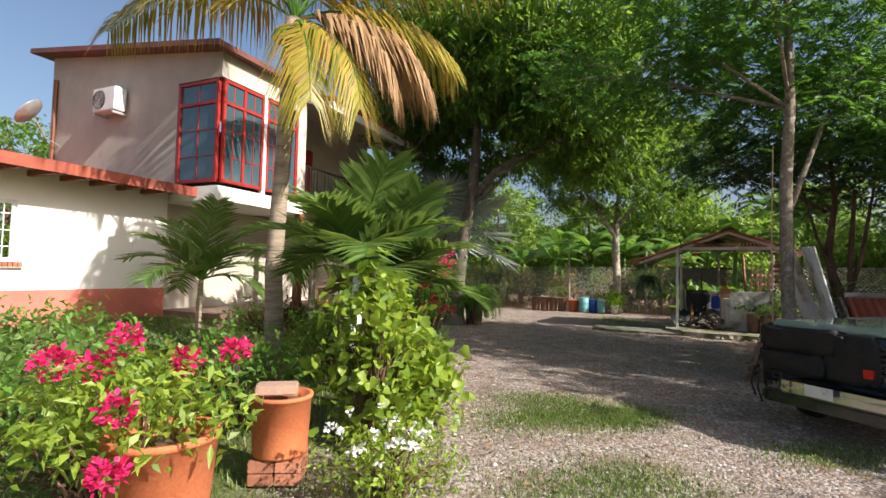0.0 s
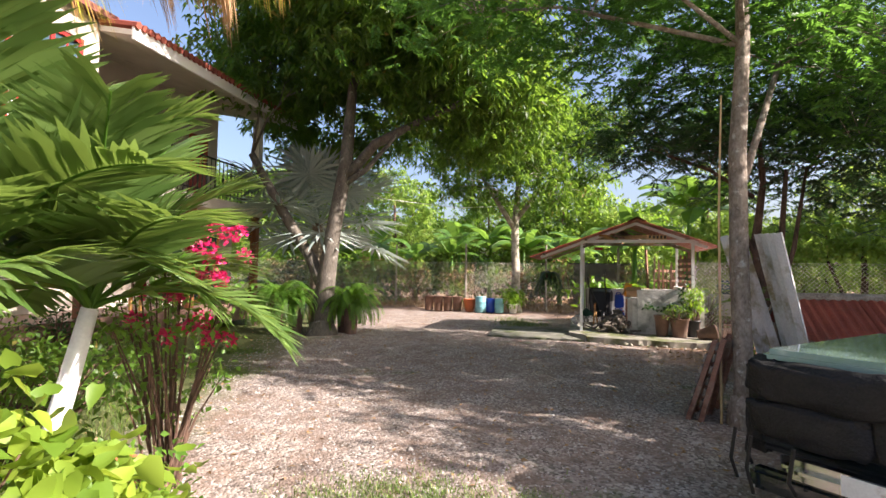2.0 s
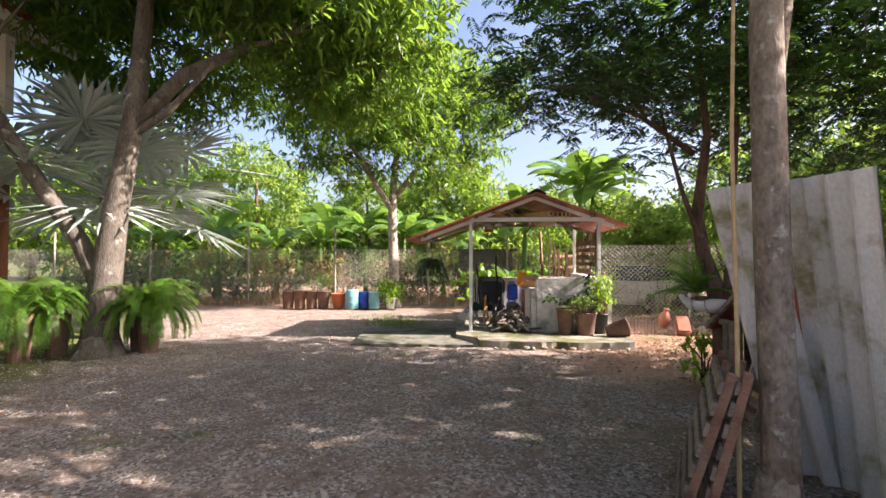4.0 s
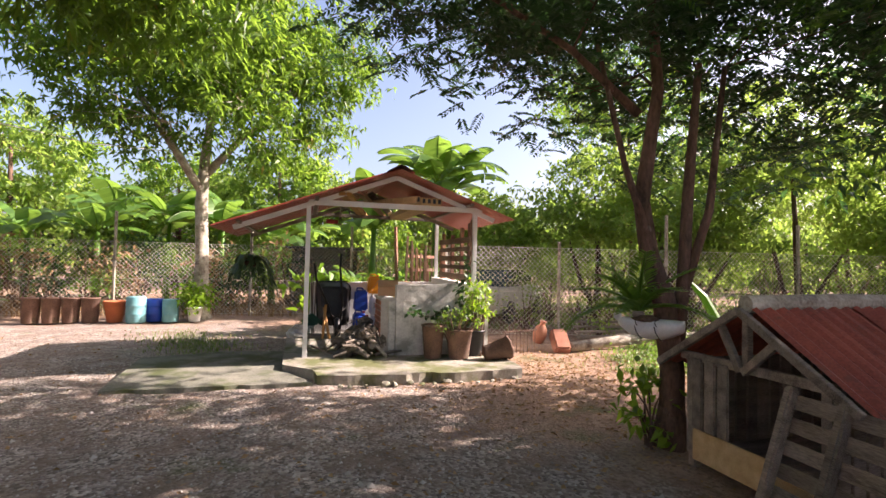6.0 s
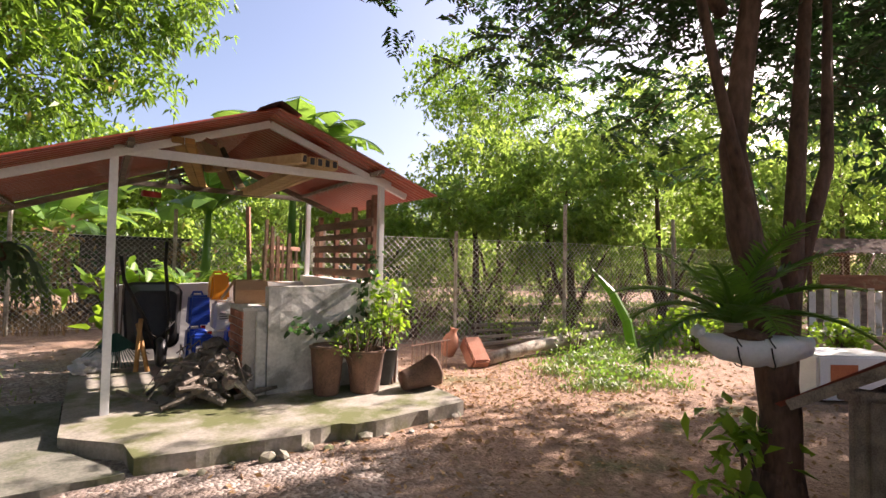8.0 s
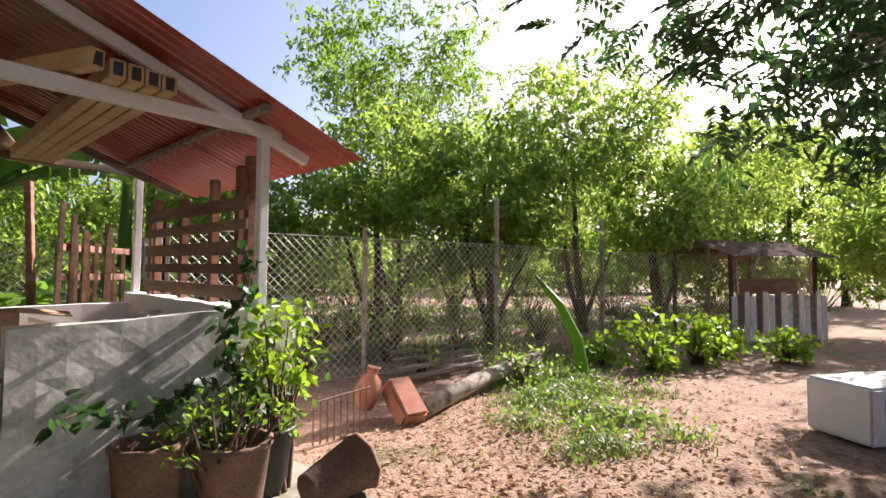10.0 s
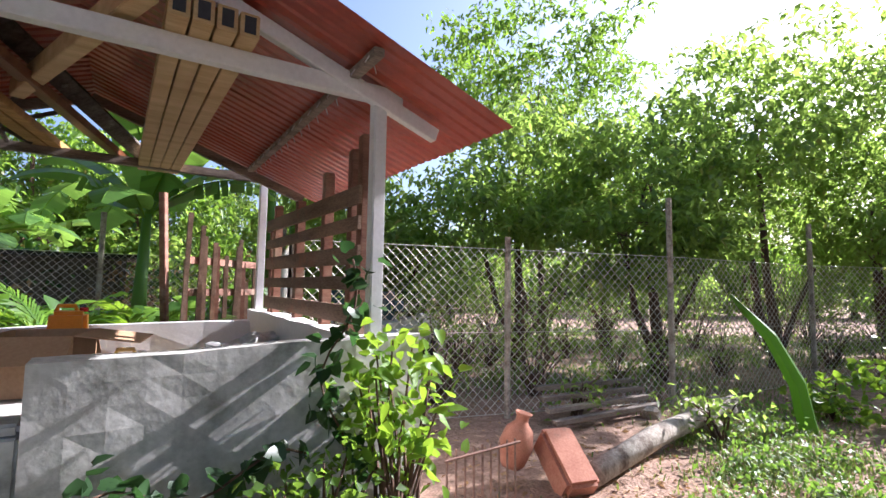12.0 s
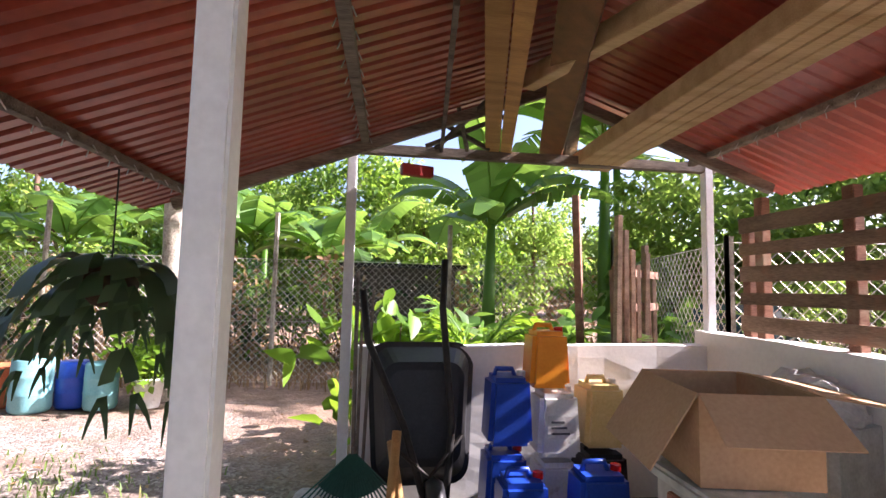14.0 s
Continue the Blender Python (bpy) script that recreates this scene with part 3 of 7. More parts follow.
def shed_walls():
    w = shed_thing("low_wall", 0, 0, 0, 0, "low rendered pen wall with stained patchy plaster", "wall")

    def rough_wall(name, u0, u1, v0, v1, h0, h1, material, label=""):
        bm = bmesh.new()
        box(bm, u0, u1, v0, v1, 0.1, 1.0, 0)
        bmesh.ops.subdivide_edges(bm, edges=bm.edges[:], cuts=12, use_grid_fill=True)
        for q in bm.verts:
            f = (q.co.x - u0) / max(u1 - u0, 1e-6) if (u1 - u0) > (v1 - v0) else (q.co.y - v0) / max(v1 - v0, 1e-6)
            hh = h0 + (h1 - h0) * f
            q.co.z = 0.1 + (q.co.z - 0.1) / 0.9 * (hh - 0.1)
            d = noise.noise(q.co * 3) * 0.012 + noise.noise(q.co * 11) * 0.004
            q.co += Vector((d if (u1 - u0) < (v1 - v0) else 0, d if (u1 - u0) > (v1 - v0) else 0, d if q.co.z > hh - 0.01 else 0))
        part(name, bm, material, w, label, smooth=False)

    rough_wall("front_wall", 1.33, 2.84, -0.06, 0.08, 1.2, 1.24, M["plaster"], "stained grey-white rendered front wall")
    rough_wall("back_wall", 0.06, 2.56, SV - 0.08, SV + 0.06, 1.12, 1.16, M["white_wall"], "white-painted back wall")
    rough_wall("side_wall", 2.56, 2.70, 0.082, SV + 0.06, 1.22, 1.26, M["white_wall"], "white-painted side wall")


shed_walls()


# ---- plants ----
def crown_points(centre, radii, clumps, per, spread, r, shell=0.55):
    """Twig ends: clumps in the outer part of an ellipsoid, each with its sprays."""
    c = unit(r.normal(size=(clumps, 3))) * (shell + (1 - shell) * r.random((clumps, 1)) ** 0.7)
    c = np.asarray(centre) + c * np.asarray(radii)
    p = np.repeat(c, per, 0) + r.normal(size=(clumps * per, 3)) * spread * np.array([1, 1, 0.55])
    return c, p


def tree(name, x, y, trunk, lobes, bark, leaf, leaf_len, leaf_wide, clumps, per, spread=0.35, seed=1, label="", trunk_r=0.2, group="", droop=0.3, seg=10, spray=1, pinnate=False, z0=None):
    """trunk: stems as lists of (x, y, z, radius) from the base; lobes: (centre, radii) of the crown, fed by limbs from the nearest stem."""
    r = np.random.default_rng(seed)
    base = float(rise(x, y)) - 0.05 if z0 is None else z0
    ob = thing(name, x, y, base, 0, label, "tree", group)
    bm = bmesh.new()
    ends = []
    for stem in trunk:
        pts = [Vector(s[:3]) for s in stem]
        tube(bm, pts, [s[3] for s in stem], seg, True, 0.25)
        ends += [(Vector(s[:3]), s[3]) for s in stem[max(1, len(stem) // 2):]]
    base0 = trunk[0][0]
    tube(bm, [(0, 0, -0.1), (0.01, 0, 0.12), (0, 0.01, 0.4)], [base0[3] * 1.55, base0[3] * 1.2, base0[3] * 0.9], seg, True, 0.5)
    allc, allp = [], []
    tot = sum(a[1][0] * a[1][1] * a[1][2] for a in lobes) ** 1.0
    for centre, radii in lobes:
        k = max(3, int(clumps * (radii[0] * radii[1] * radii[2]) / tot))
        c, p = crown_points(centre, radii, k, per, spread, r)
        allp.append(p)
        cv = Vector(centre)
        start, rad = min(ends, key=lambda e: (e[0] - cv).length + max(0, e[0].z - cv.z) * 2)
        mid = start.lerp(cv, 0.5) + Vector((r.normal() * 0.15, r.normal() * 0.15, 0.2))
        tube(bm, [start, mid, cv], [rad * 0.4, rad * 0.3, rad * 0.15], 6, True, 0.2)
        for q in c[:: max(1, len(c) // 14)]:
            e = Vector(q)
            s = mid.lerp(cv, r.random())
            m1 = s.lerp(e, 0.5) + Vector((r.normal() * 0.12, r.normal() * 0.12, 0.12))
            tube(bm, [s, m1, e], [rad * 0.14, rad * 0.09, 0.006], 5, False)
    part("trunk", bm, bark, ob, smooth=True)
    p = np.concatenate(allp)
    if pinnate:
        # feather leaves: a stalk with paired leaflets, hanging in flat sprays
        m = len(p)
        a = r.uniform(0, math.tau, m)
        d = np.stack([np.cos(a), np.sin(a), r.uniform(-0.5, 0.15, m)], 1)
        d = unit(d)
        s = unit(np.cross(d, np.array([0, 0, 1.0])))
        K = spray
        t = np.linspace(0.1, 1, K)
        bl = []
        wl = []
        for i, tt in enumerate(t):
            sg = 1 if i % 2 else -1
            bl.append(p + d * tt * leaf_len * 3.2 - np.array([0, 0, 1]) * (tt ** 2) * leaf_len * 0.8)
            wl.append(s * sg * 0.9 + d * 0.5)
        b = np.concatenate(bl)
        w = np.concatenate(wl)
    else:
        b = np.repeat(p, spray, 0) + r.normal(size=(len(p) * spray, 3)) * leaf_len * 0.35
        w = r.normal(size=(len(b), 3)) * np.array([1, 1, 0.6]) + np.array([0, 0, -0.35])
    leaves("crown", b, w, leaf_len * r.uniform(0.6, 1.25, len(b)), leaf_wide * r.uniform(0.7, 1.2, len(b)), leaf, ob, "", droop, 0.2, r)
    return ob


def frond(V, F, start, heading, length, rise_deg, bend, leaf_len, pairs, r, width=0.03, hang=0.4, rachis=None, sweep=0.6):
    """Adds one feather frond's leaflets to V, F; returns the points of its rib."""
    pts = []
    p = np.array(start, float)
    a = math.radians(rise_deg)
    h = np.array([math.cos(heading), math.sin(heading), 0])
    n = 14
    for i in range(n + 1):
        pts.append(p.copy())
        p = p + (h * math.cos(a) + np.array([0, 0, math.sin(a)])) * length / n
        a -= math.radians(bend) / n
    pts = np.array(pts)
    side = np.array([-h[1], h[0], 0])
    for i in range(pairs):
        t = 0.14 + 0.86 * i / pairs
        f = t * n
        k = min(int(f), n - 1)
        q = pts[k] + (pts[k + 1] - pts[k]) * (f - k)
        fw = unit(pts[k + 1] - pts[k])
        up = np.cross(fw, side) * -1
        L = leaf_len * (0.45 + 0.75 * math.sin(math.pi * min(1, 0.18 + t * 0.78))) * r.uniform(0.85, 1.1)
        for s in (-1, 1):
            d = unit(side * s + fw * (sweep + 0.5 * t) + np.array([0, 0, 1]) * (0.25 - hang) + r.normal(size=3) * 0.08)
            m = q + d * L * 0.5
            e = q + d * L + np.array([0, 0, -1]) * L * hang * r.uniform(0.6, 1.3)
            w = fw * width * 0.5
            b = len(V)
            V.extend([q - w * 0.5, q + w * 0.5, m + w, m - w, e])
            F.extend([(b, b + 1, b + 2), (b, b + 2, b + 3), (b + 3, b + 2, b + 4)])
    return pts


def palm(name, x, y, crown_z, trunk_pts, frond_n, frond_len, leaf_len, pairs, leaf, bark, label, seed=1, width=0.03, hang=0.4, low=-20, high=75, bend=95, dry=0, group="", sweep=0.6, extra=()):
    r = np.random.default_rng(seed)
    ob = thing(name, x, y, float(rise(x, y)) - 0.03, 0, label, "palm", group)
    bm = bmesh.new()
    for stem in trunk_pts:
        tube(bm, [s[:3] for s in stem], [s[3] for s in stem], 12, True, 0.1)
    part("trunk", bm, bark, ob, smooth=True)
    for stem in trunk_pts:
        top = np.array(stem[-1][:3])
        plan = [(i * 2.39996 + r.normal() * 0.15, low + (high - low) * ((i + 0.5) / frond_n) ** 0.9, bend * (1.15 - 0.5 * i / frond_n), frond_len * r.uniform(0.85, 1.1), i < dry) for i in range(frond_n)]
        plan += [(radians(a), e_, b_, l_, d_) for a, e_, b_, l_, d_ in extra]
        for hd, el, bd, L, dead in plan:
            V, F = [], []
            pts = frond(V, F, top, hd, L, el, bd, leaf_len, pairs, r, width, hang, sweep=sweep)
            fr = raw("frond", V, F, M["leaf_dry"] if dead else leaf, ob, "dry brown hanging frond" if dead else "")
            bm = bmesh.new()
            tube(bm, pts, [0.022 * (1 - 0.85 * k / len(pts)) for k in range(len(pts))], 5, False)
            part("rib", bm, M["leaf_dry"] if dead else M["leaf_fern"], fr)
    return ob


def banana(name, x, y, h, seed, leaves_n=8, length=2.0, label="banana plant with broad torn green leaves", z=None):
    r = np.random.default_rng(seed)
    ob = thing(name, x, y, float(rise(x, y)) - 0.03, r.uniform(0, 360), label, "banana plant", "banana plants")
    bm = tube(bmesh.new(), [(0, 0, 0), (0.03, 0, h * 0.5), (0, 0.02, h)], [0.13, 0.1, 0.06], 9)
    part("stem", bm, M["leaf_fern"], ob, smooth=True)
    for i in range(leaves_n):
        V, F = [], []
        a = i * 2.4 + r.normal() * 0.2
        el = math.radians(78 - 50 * (i / leaves_n) + r.normal() * 6)
        hd = np.array([math.cos(a), math.sin(a), 0])
        sd = np.array([-hd[1], hd[0], 0])
        p = np.array([0, 0, h - 0.1])
        n = 18
        L = length * r.uniform(0.8, 1.15)
        rib = [p.copy()]
        for k in range(n):
            p = p + (hd * math.cos(el) + np.array([0, 0, math.sin(el)])) * L / n
            el -= math.radians(115) / n * (0.4 + k / n)
            rib.append(p.copy())
        for k in range(3, n):
            t0, t1 = k / n, (k + 1) / n
            w0 = 0.36 * L / 2 * math.sin(math.pi * min(1, (t0 - 0.1) / 0.92)) ** 0.6
            w1 = 0.36 * L / 2 * max(0.02, math.sin(math.pi * min(1, (t1 - 0.1) / 0.92))) ** 0.6
            gap = 0.0 if r.random() < 0.85 else 0.2
            for s in (-1, 1):
                dz = np.array([0, 0, -0.15 - 0.15 * r.random() * (gap > 0)])
                b = len(V)
                f = rib[k + 1] * (1 - gap) + rib[k] * gap
                V.extend([rib[k], f, f + sd * s * w1 + dz * w1 * 2.2, rib[k] + sd * s * w0 + dz * w0 * 2.2])
                F.append((b, b + 1, b + 2, b + 3))
        lf = raw("leaf", V, F, M["leaf_banana"], ob)
        part("rib", tube(bmesh.new(), rib, [0.02 * (1 - 0.8 * k / len(rib)) for k in range(len(rib))], 5, False), M["leaf_bright"], lf)
    return ob


def bush(name, x, y, z, radii, n, leaf_len, leaf_wide, leaf, label, seed=1, stems=6, group="", category="shrub", clump=0.12, droop=0.2, z0=None, heart=False):
    r = np.random.default_rng(seed)
    zb = float(rise(x, y)) if z0 is None else z0
    ob = thing(name, x, y, zb - 0.02, 0, label, category, group)
    k = max(8, n // 14)
    c, p = crown_points((0, 0, z), radii, k, 14, clump, r, 0.35)
    bm = bmesh.new()
    for q in c[:: max(1, k // (stems * 4))]:
        s = Vector((r.normal() * 0.04, r.normal() * 0.04, 0))
        e = Vector(q)
        tube(bm, [s, s.lerp(e, 0.5) + Vector((0, 0, 0.1)), e], [0.014, 0.009, 0.004], 5, False)
    tagged(part("branchwork", bm, M["bark_red"], ob), kind="stuff")
    w = r.normal(size=(len(p), 3)) + np.array([0, 0, 0.2])
    leaves("foliage", p, w, leaf_len * r.uniform(0.6, 1.2, len(p)), leaf_wide * r.uniform(0.7, 1.2, len(p)), leaf, ob, "", droop, 0.15, r, heart)
    return ob


# ---- house ----
def house():
    ob = thing("two_storey_house", -4.75, 9.9, 0, 66.4, "two-storey rendered house with red corner windows, balcony and bungalow wing", "house")
    g, W, C = M["grey_wall"], M["white_wall"], M["shaded_wall"]
    def wall(*b, mt=g, lab=""):
        for q in b:
            part("wall", boxes(q), mt, ob, lab)

    # upper storey
    wall((-0.001, 0.18, 1.3, 6.0, 3.15, 6.15), (-0.001, 0.18, 0.0, 1.3, 5.62, 6.15, 0), lab="grey rendered gable wall of the upper storey")
    # walls under the overhang take the darker tone that stands for shade
    wall((0.18, 2.45, 0.0, 0.18, 5.62, 6.15), (2.45, 2.75, 0.0, 1.6, 3.15, 6.1), (2.75, 8.2, 1.6, 1.78, 3.15, 6.6), (0.18, 8.2, 5.8, 6.0, 0.4, 6.4), (8.02, 8.2, 1.78, 5.8, 0.4, 6.4), mt=C, lab="pale rendered wall of the upper storey, toned darker for the shade on it")
    wall((0.0, 2.7, 0.0, 6.0, 3.0, 3.3), mt=W, lab="white floor slab edge")
    # ground floor behind the porch
    wall((0.0, 3.6, 1.7, 1.9, 0.4, 3.0), (3.6, 5.6, 1.7, 1.9, 0.4, 3.0), (5.4, 5.6, 1.0, 1.7, 0.4, 3.0), (5.6, 6.35, 1.0, 1.2, 0.4, 3.0), (7.75, 8.2, 1.0, 1.2, 0.4, 3.0), (6.35, 7.75, 1.0, 1.2, 2.6, 3.0), (0.0, 0.2, 1.9, 5.8, 0.4, 3.0), mt=C)
    part("plinth", boxes((0.0, 8.2, -0.1, 1.7, 0.2, 0.62)), M["porch_floor"], ob, "reddish tiled porch floor with a step")
    # corner windows
    def window(name, x0, y0, x1, y1, z0, z1, cols, rows_, lab=""):
        a, b = Vector((x0, y0, 0)), Vector((x1, y1, 0))
        d = (b - a)
        L = d.length
        d.normalize()
        at = lambda s, z: (a + d * s) + Vector((0, 0, z))
        pane = bmesh.new()
        pane.faces.new([pane.verts.new(v) for v in (at(0.03, z0), at(L - 0.03, z0), at(L - 0.03, z1), at(0.03, z1))])
        w = part(name, pane, M["window_glass"], ob, lab)
        for z in (z0 + 0.04, z1 - 0.04, z1 - 0.5):
            part("frame_bar", beam(bmesh.new(), at(0, z), at(L, z), 0.07, 0.07, 0.006), M["red_paint"], w, "red-painted frame bar")
        for c in range(cols + 1):
            s = 0.035 + (L - 0.07) * c / cols
            part("frame_bar", beam(bmesh.new(), at(s, z0), at(s, z1), 0.07, 0.074, 0.006), M["red_paint"], w, "red-painted frame bar")
        for c in range(cols):
            s = (c + 0.5) * L / cols
            part("glazing_bar", beam(bmesh.new(), at(s, z0), at(s, z1), 0.02, 0.025, 0), M["red_paint"], w)
        for r_ in range(1, rows_):
            z = z0 + (z1 - 0.5 - z0) * r_ / rows_
            part("glazing_bar", beam(bmesh.new(), at(0, z), at(L, z), 0.024, 0.02, 0), M["red_paint"], w)

    window("corner_window", 0.03, 1.28, 0.03, 0.08, 3.38, 5.6, 1, 3, "red-framed gable window")
    window("corner_window", 0.08, 0.03, 1.25, 0.03, 3.38, 5.6, 2, 3, "red-framed front window")
    window("corner_window", 1.35, 0.03, 2.43, 0.03, 3.38, 5.6, 2, 3, "red-framed front window")
    part("lintel_post", boxes((1.25, 1.35, 0, 0.1, 3.3, 5.62)), W, ob)
    # balcony
    part("balcony_floor", boxes((2.75, 8.1, -0.05, 1.6, 3.02, 3.3)), C, ob, "white balcony slab")
    rail = bmesh.new()
    tube(rail, [(2.8, 0.03, 4.28), (8.0, 0.03, 4.28), (8.0, 1.55, 4.28)], 0.025, 8)
    tube(rail, [(2.8, 0.03, 3.45), (8.0, 0.03, 3.45), (8.0, 1.55, 3.45)], 0.018, 6)
    rl = part("balcony_rail", rail, M["dark_iron"], ob, "dark metal balcony railing")
    for i in range(34):
        x = 2.85 + i * 0.155
        bb = tube(bmesh.new(), [(x, 0.03, 3.31), (x, 0.03, 3.75), (x, 0.03, 4.27)], [0.012, 0.028 if i % 2 else 0.014, 0.012], 6)
        part("baluster", bb, M["dark_iron"], rl)
    part("door", boxes((7.0, 7.75, 1.57, 1.6, 3.3, 5.3)), M["red_paint"], ob, "red door onto the balcony")
    part("door", boxes((4.2, 5.0, 1.57, 1.6, 3.3, 5.3)), M["red_paint"], ob, "red door onto the balcony")
    part("balcony_post", boxes((7.85, 8.05, -0.02, 0.18, 4.4, 5.9)), W, ob)
    # porch posts and doors
    for x in (2.7, 5.4, 7.95):
        part("porch_post", boxes((x - 0.09, x + 0.09, 0.0, 0.18, 0.6, 3.02, 0.01)), M["wood_brown"], ob, "brown porch post")
    for k in range(2):
        x = 6.4 + k * 0.68
        dr = part("porch_door", boxes((x, x + 0.07, 1.06, 1.13, 0.62, 2.59)), M["wood_orange"], ob, "varnished wooden glazed porch door")
        part("stile", boxes((x + 0.56, x + 0.63, 1.06, 1.13, 0.62, 2.59)), M["wood_orange"], dr)
        for z in (0.64, 1.3, 2.0, 2.5):
            part("door_rail", boxes((x + 0.071, x + 0.559, 1.07, 1.12, z, z + 0.07)), M["wood_orange"], dr)
    part("door_glass", boxes((6.42, 7.7, 1.09, 1.1, 0.65, 2.55)), M["window_glass"], ob)
    # roofs
    def slab_roof(name, pts, t, mt, lab=""):
        bm = bmesh.new()
        lo = [bm.verts.new(p) for p in pts]
        hi = [bm.verts.new((p[0], p[1], p[2] + t)) for p in pts]
        bm.faces.new(lo)
        bm.faces.new(hi)
        for i in range(len(lo)):
            j = (i + 1) % len(lo)
            bm.faces.new((lo[i], lo[j], hi[j], hi[i]))
        return part(name, bm, mt, ob, lab)

    slab_roof("roof", [(-0.35, -0.25, 6.12), (2.9, -0.25, 6.12), (2.9, 6.4, 7.0), (-0.35, 6.4, 7.0)], 0.12, M["roof_top"], "brown-red metal roof over the gable room")
    part("wall", B(lambda bm: [bm.faces.new([bm.verts.new(v) for v in q]) for q in ([(0.0, 0.0, 6.15), (0.0, 6.0, 6.15), (0.0, 6.0, 6.94)], [(0.18, 0.0, 6.15), (0.18, 6.0, 6.15), (0.18, 6.0, 6.94)])]), g, ob)
    slab_roof("roof", [(2.9, 2.0, 6.75), (8.4, 2.0, 6.3), (8.4, 6.4, 6.9), (2.9, 6.4, 7.1)], 0.12, M["clay_roof"])
    slab_roof("balcony_roof", [(2.7, -0.75, 5.78), (8.6, -0.75, 5.78), (8.6, 2.1, 6.35), (2.7, 2.1, 6.35)], 0.1, C, "pale soffit of the balcony roof")
    slab_roof("fascia", [(2.7, -0.8, 5.7), (8.62, -0.8, 5.7), (8.62, -0.753, 5.7), (2.7, -0.753, 5.7)], 0.26, W, "off-white fascia board")
    tl = bmesh.new()
    for i in range(40):
        x = 2.75 + i * 0.148
        tube(tl, [(x, -0.86, 5.96), (x, 0.6, 6.24), (x, 2.1, 6.52)], 0.07, 6)
    tagged(part("roof_tiles", tl, M["clay_roof"], ob, "red clay roof tiles"), kind="stuff")
    # bungalow wing
    by = 1.4
    for q in ((-9.0, -4.2, by, by + 0.18, 0.3, 3.2), (-2.8, -0.06, by, by + 0.18, 0.3, 3.2), (-4.2, -2.8, by, by + 0.18, 0.3, 1.62), (-4.2, -2.8, by, by + 0.18, 2.62, 3.2), (-0.24, -0.06, by + 0.18, 6, 0.3, 3.2)):
        part("wing_wall", boxes(q), W, ob, "white-painted bungalow wall")
    part("dado", boxes((-9.0, -0.06, by - 0.012, by - 0.002, 0.25, 1.12)), M["pink_paint"], ob, "pink-red painted lower wall")
    wd = part("wing_window", boxes((-4.2, -2.8, by + 0.05, by + 0.09, 1.62, 1.67), (-4.2, -2.8, by + 0.05, by + 0.09, 2.57, 2.62), (-4.2, -4.15, by + 0.05, by + 0.09, 1.62, 2.62), (-2.85, -2.8, by + 0.05, by + 0.09, 1.62, 2.62)), M["white_paint"], ob, "white barred window with a curtain")
    bars = bmesh.new()
    for i in range(12):
        tube(bars, [(-4.12 + i * 0.115, by + 0.03, 1.64), (-4.12 + i * 0.115, by + 0.03, 2.6)], 0.009, 5)
    for z in (1.85, 2.12, 2.4):
        tube(bars, [(-4.18, by + 0.03, z), (-2.82, by + 0.03, z)], 0.009, 5)
    part("bars", bars, M["white_paint"], wd)
    cur = bmesh.new()
    for i in range(40):
        x = -4.15 + i * 0.03
        y0, y1 = by + 0.2 + 0.03 * math.sin(i * 1.1), by + 0.2 + 0.03 * math.sin((i + 1) * 1.1)
        cur.faces.new([cur.verts.new(v) for v in ((x, y0, 1.5), (x + 0.03, y1, 1.5), (x + 0.03, y1, 2.62), (x, y0, 2.62))])
    part("curtain", cur, M["curtain"], wd)
    sill = bmesh.new()
    sl = part("sill", boxes((-4.3, -2.7, by - 0.07, by - 0.001, 1.5, 1.515)), M["mortar"], ob, "brick window sill")
    for i in range(22):
        part("brick", boxes((-4.29 + i * 0.072, -4.228 + i * 0.072, by - 0.075, by - 0.004, 1.517, 1.6, 0.004)), M["brick"], sl)
    slab_roof("wing_roof", [(-9.4, by - 0.75, 3.16), (0.0, by - 0.75, 3.16), (0.0, 6.2, 4.1), (-9.4, 6.2, 4.1)], 0.08, M["clay_roof"], "red metal roof of the bungalow wing")
    part("wing_fascia", boxes((-9.4, 0.0, by - 0.8, by - 0.752, 3.08, 3.27)), M["clay_roof"], ob, "red fascia board")
    for i in range(18):
        part("rafter_tail", boxes((-9.2 + i * 0.5, -9.12 + i * 0.5, by - 0.75, by, 3.06, 3.155)), M["wood_brown"], ob)
    # fittings on the gable
    ac = part("air_conditioner", boxes((-0.34, -0.06, 2.95, 3.75, 5.15, 5.7, 0.02)), M["white_paint"], ob, "white outdoor air conditioner unit")
    part("fan_grille", B(lambda bm: [tube(bm, [(-0.35, 3.5 + rr * math.cos(t / 12 * math.tau), 5.42 + rr * math.sin(t / 12 * math.tau)) for t in range(13)], 0.008, 4) for rr in (0.06, 0.12, 0.18, 0.22)]), M["dark_iron"], ac)
    part("bracket", boxes((-0.34, 0, 3.0, 3.04, 5.08, 5.13)), M["galvanised"], ac)
    part("bracket", boxes((-0.34, 0, 3.65, 3.69, 5.08, 5.13)), M["galvanised"], ac)
    dish = bmesh.new()
    lathe(dish, [(0.01, 0.0), (0.2, 0.03), (0.36, 0.1), (0.37, 0.11), (0.2, 0.05), (0.02, 0.02)], 20)
    bmesh.ops.transform(dish, matrix=pose(-0.75, 5.3, 5.15, -35, -40, 0), verts=dish.verts)
    ds = part("satellite_dish", dish, M["galvanised"], ob, "grey satellite dish", smooth=True)
    part("dish_arm", B(lambda bm: tube(bm, [(0, 5.6, 4.6), (-0.35, 5.5, 4.7), (-0.7, 5.35, 5.1)], 0.02, 6)), M["galvanised"], ds)
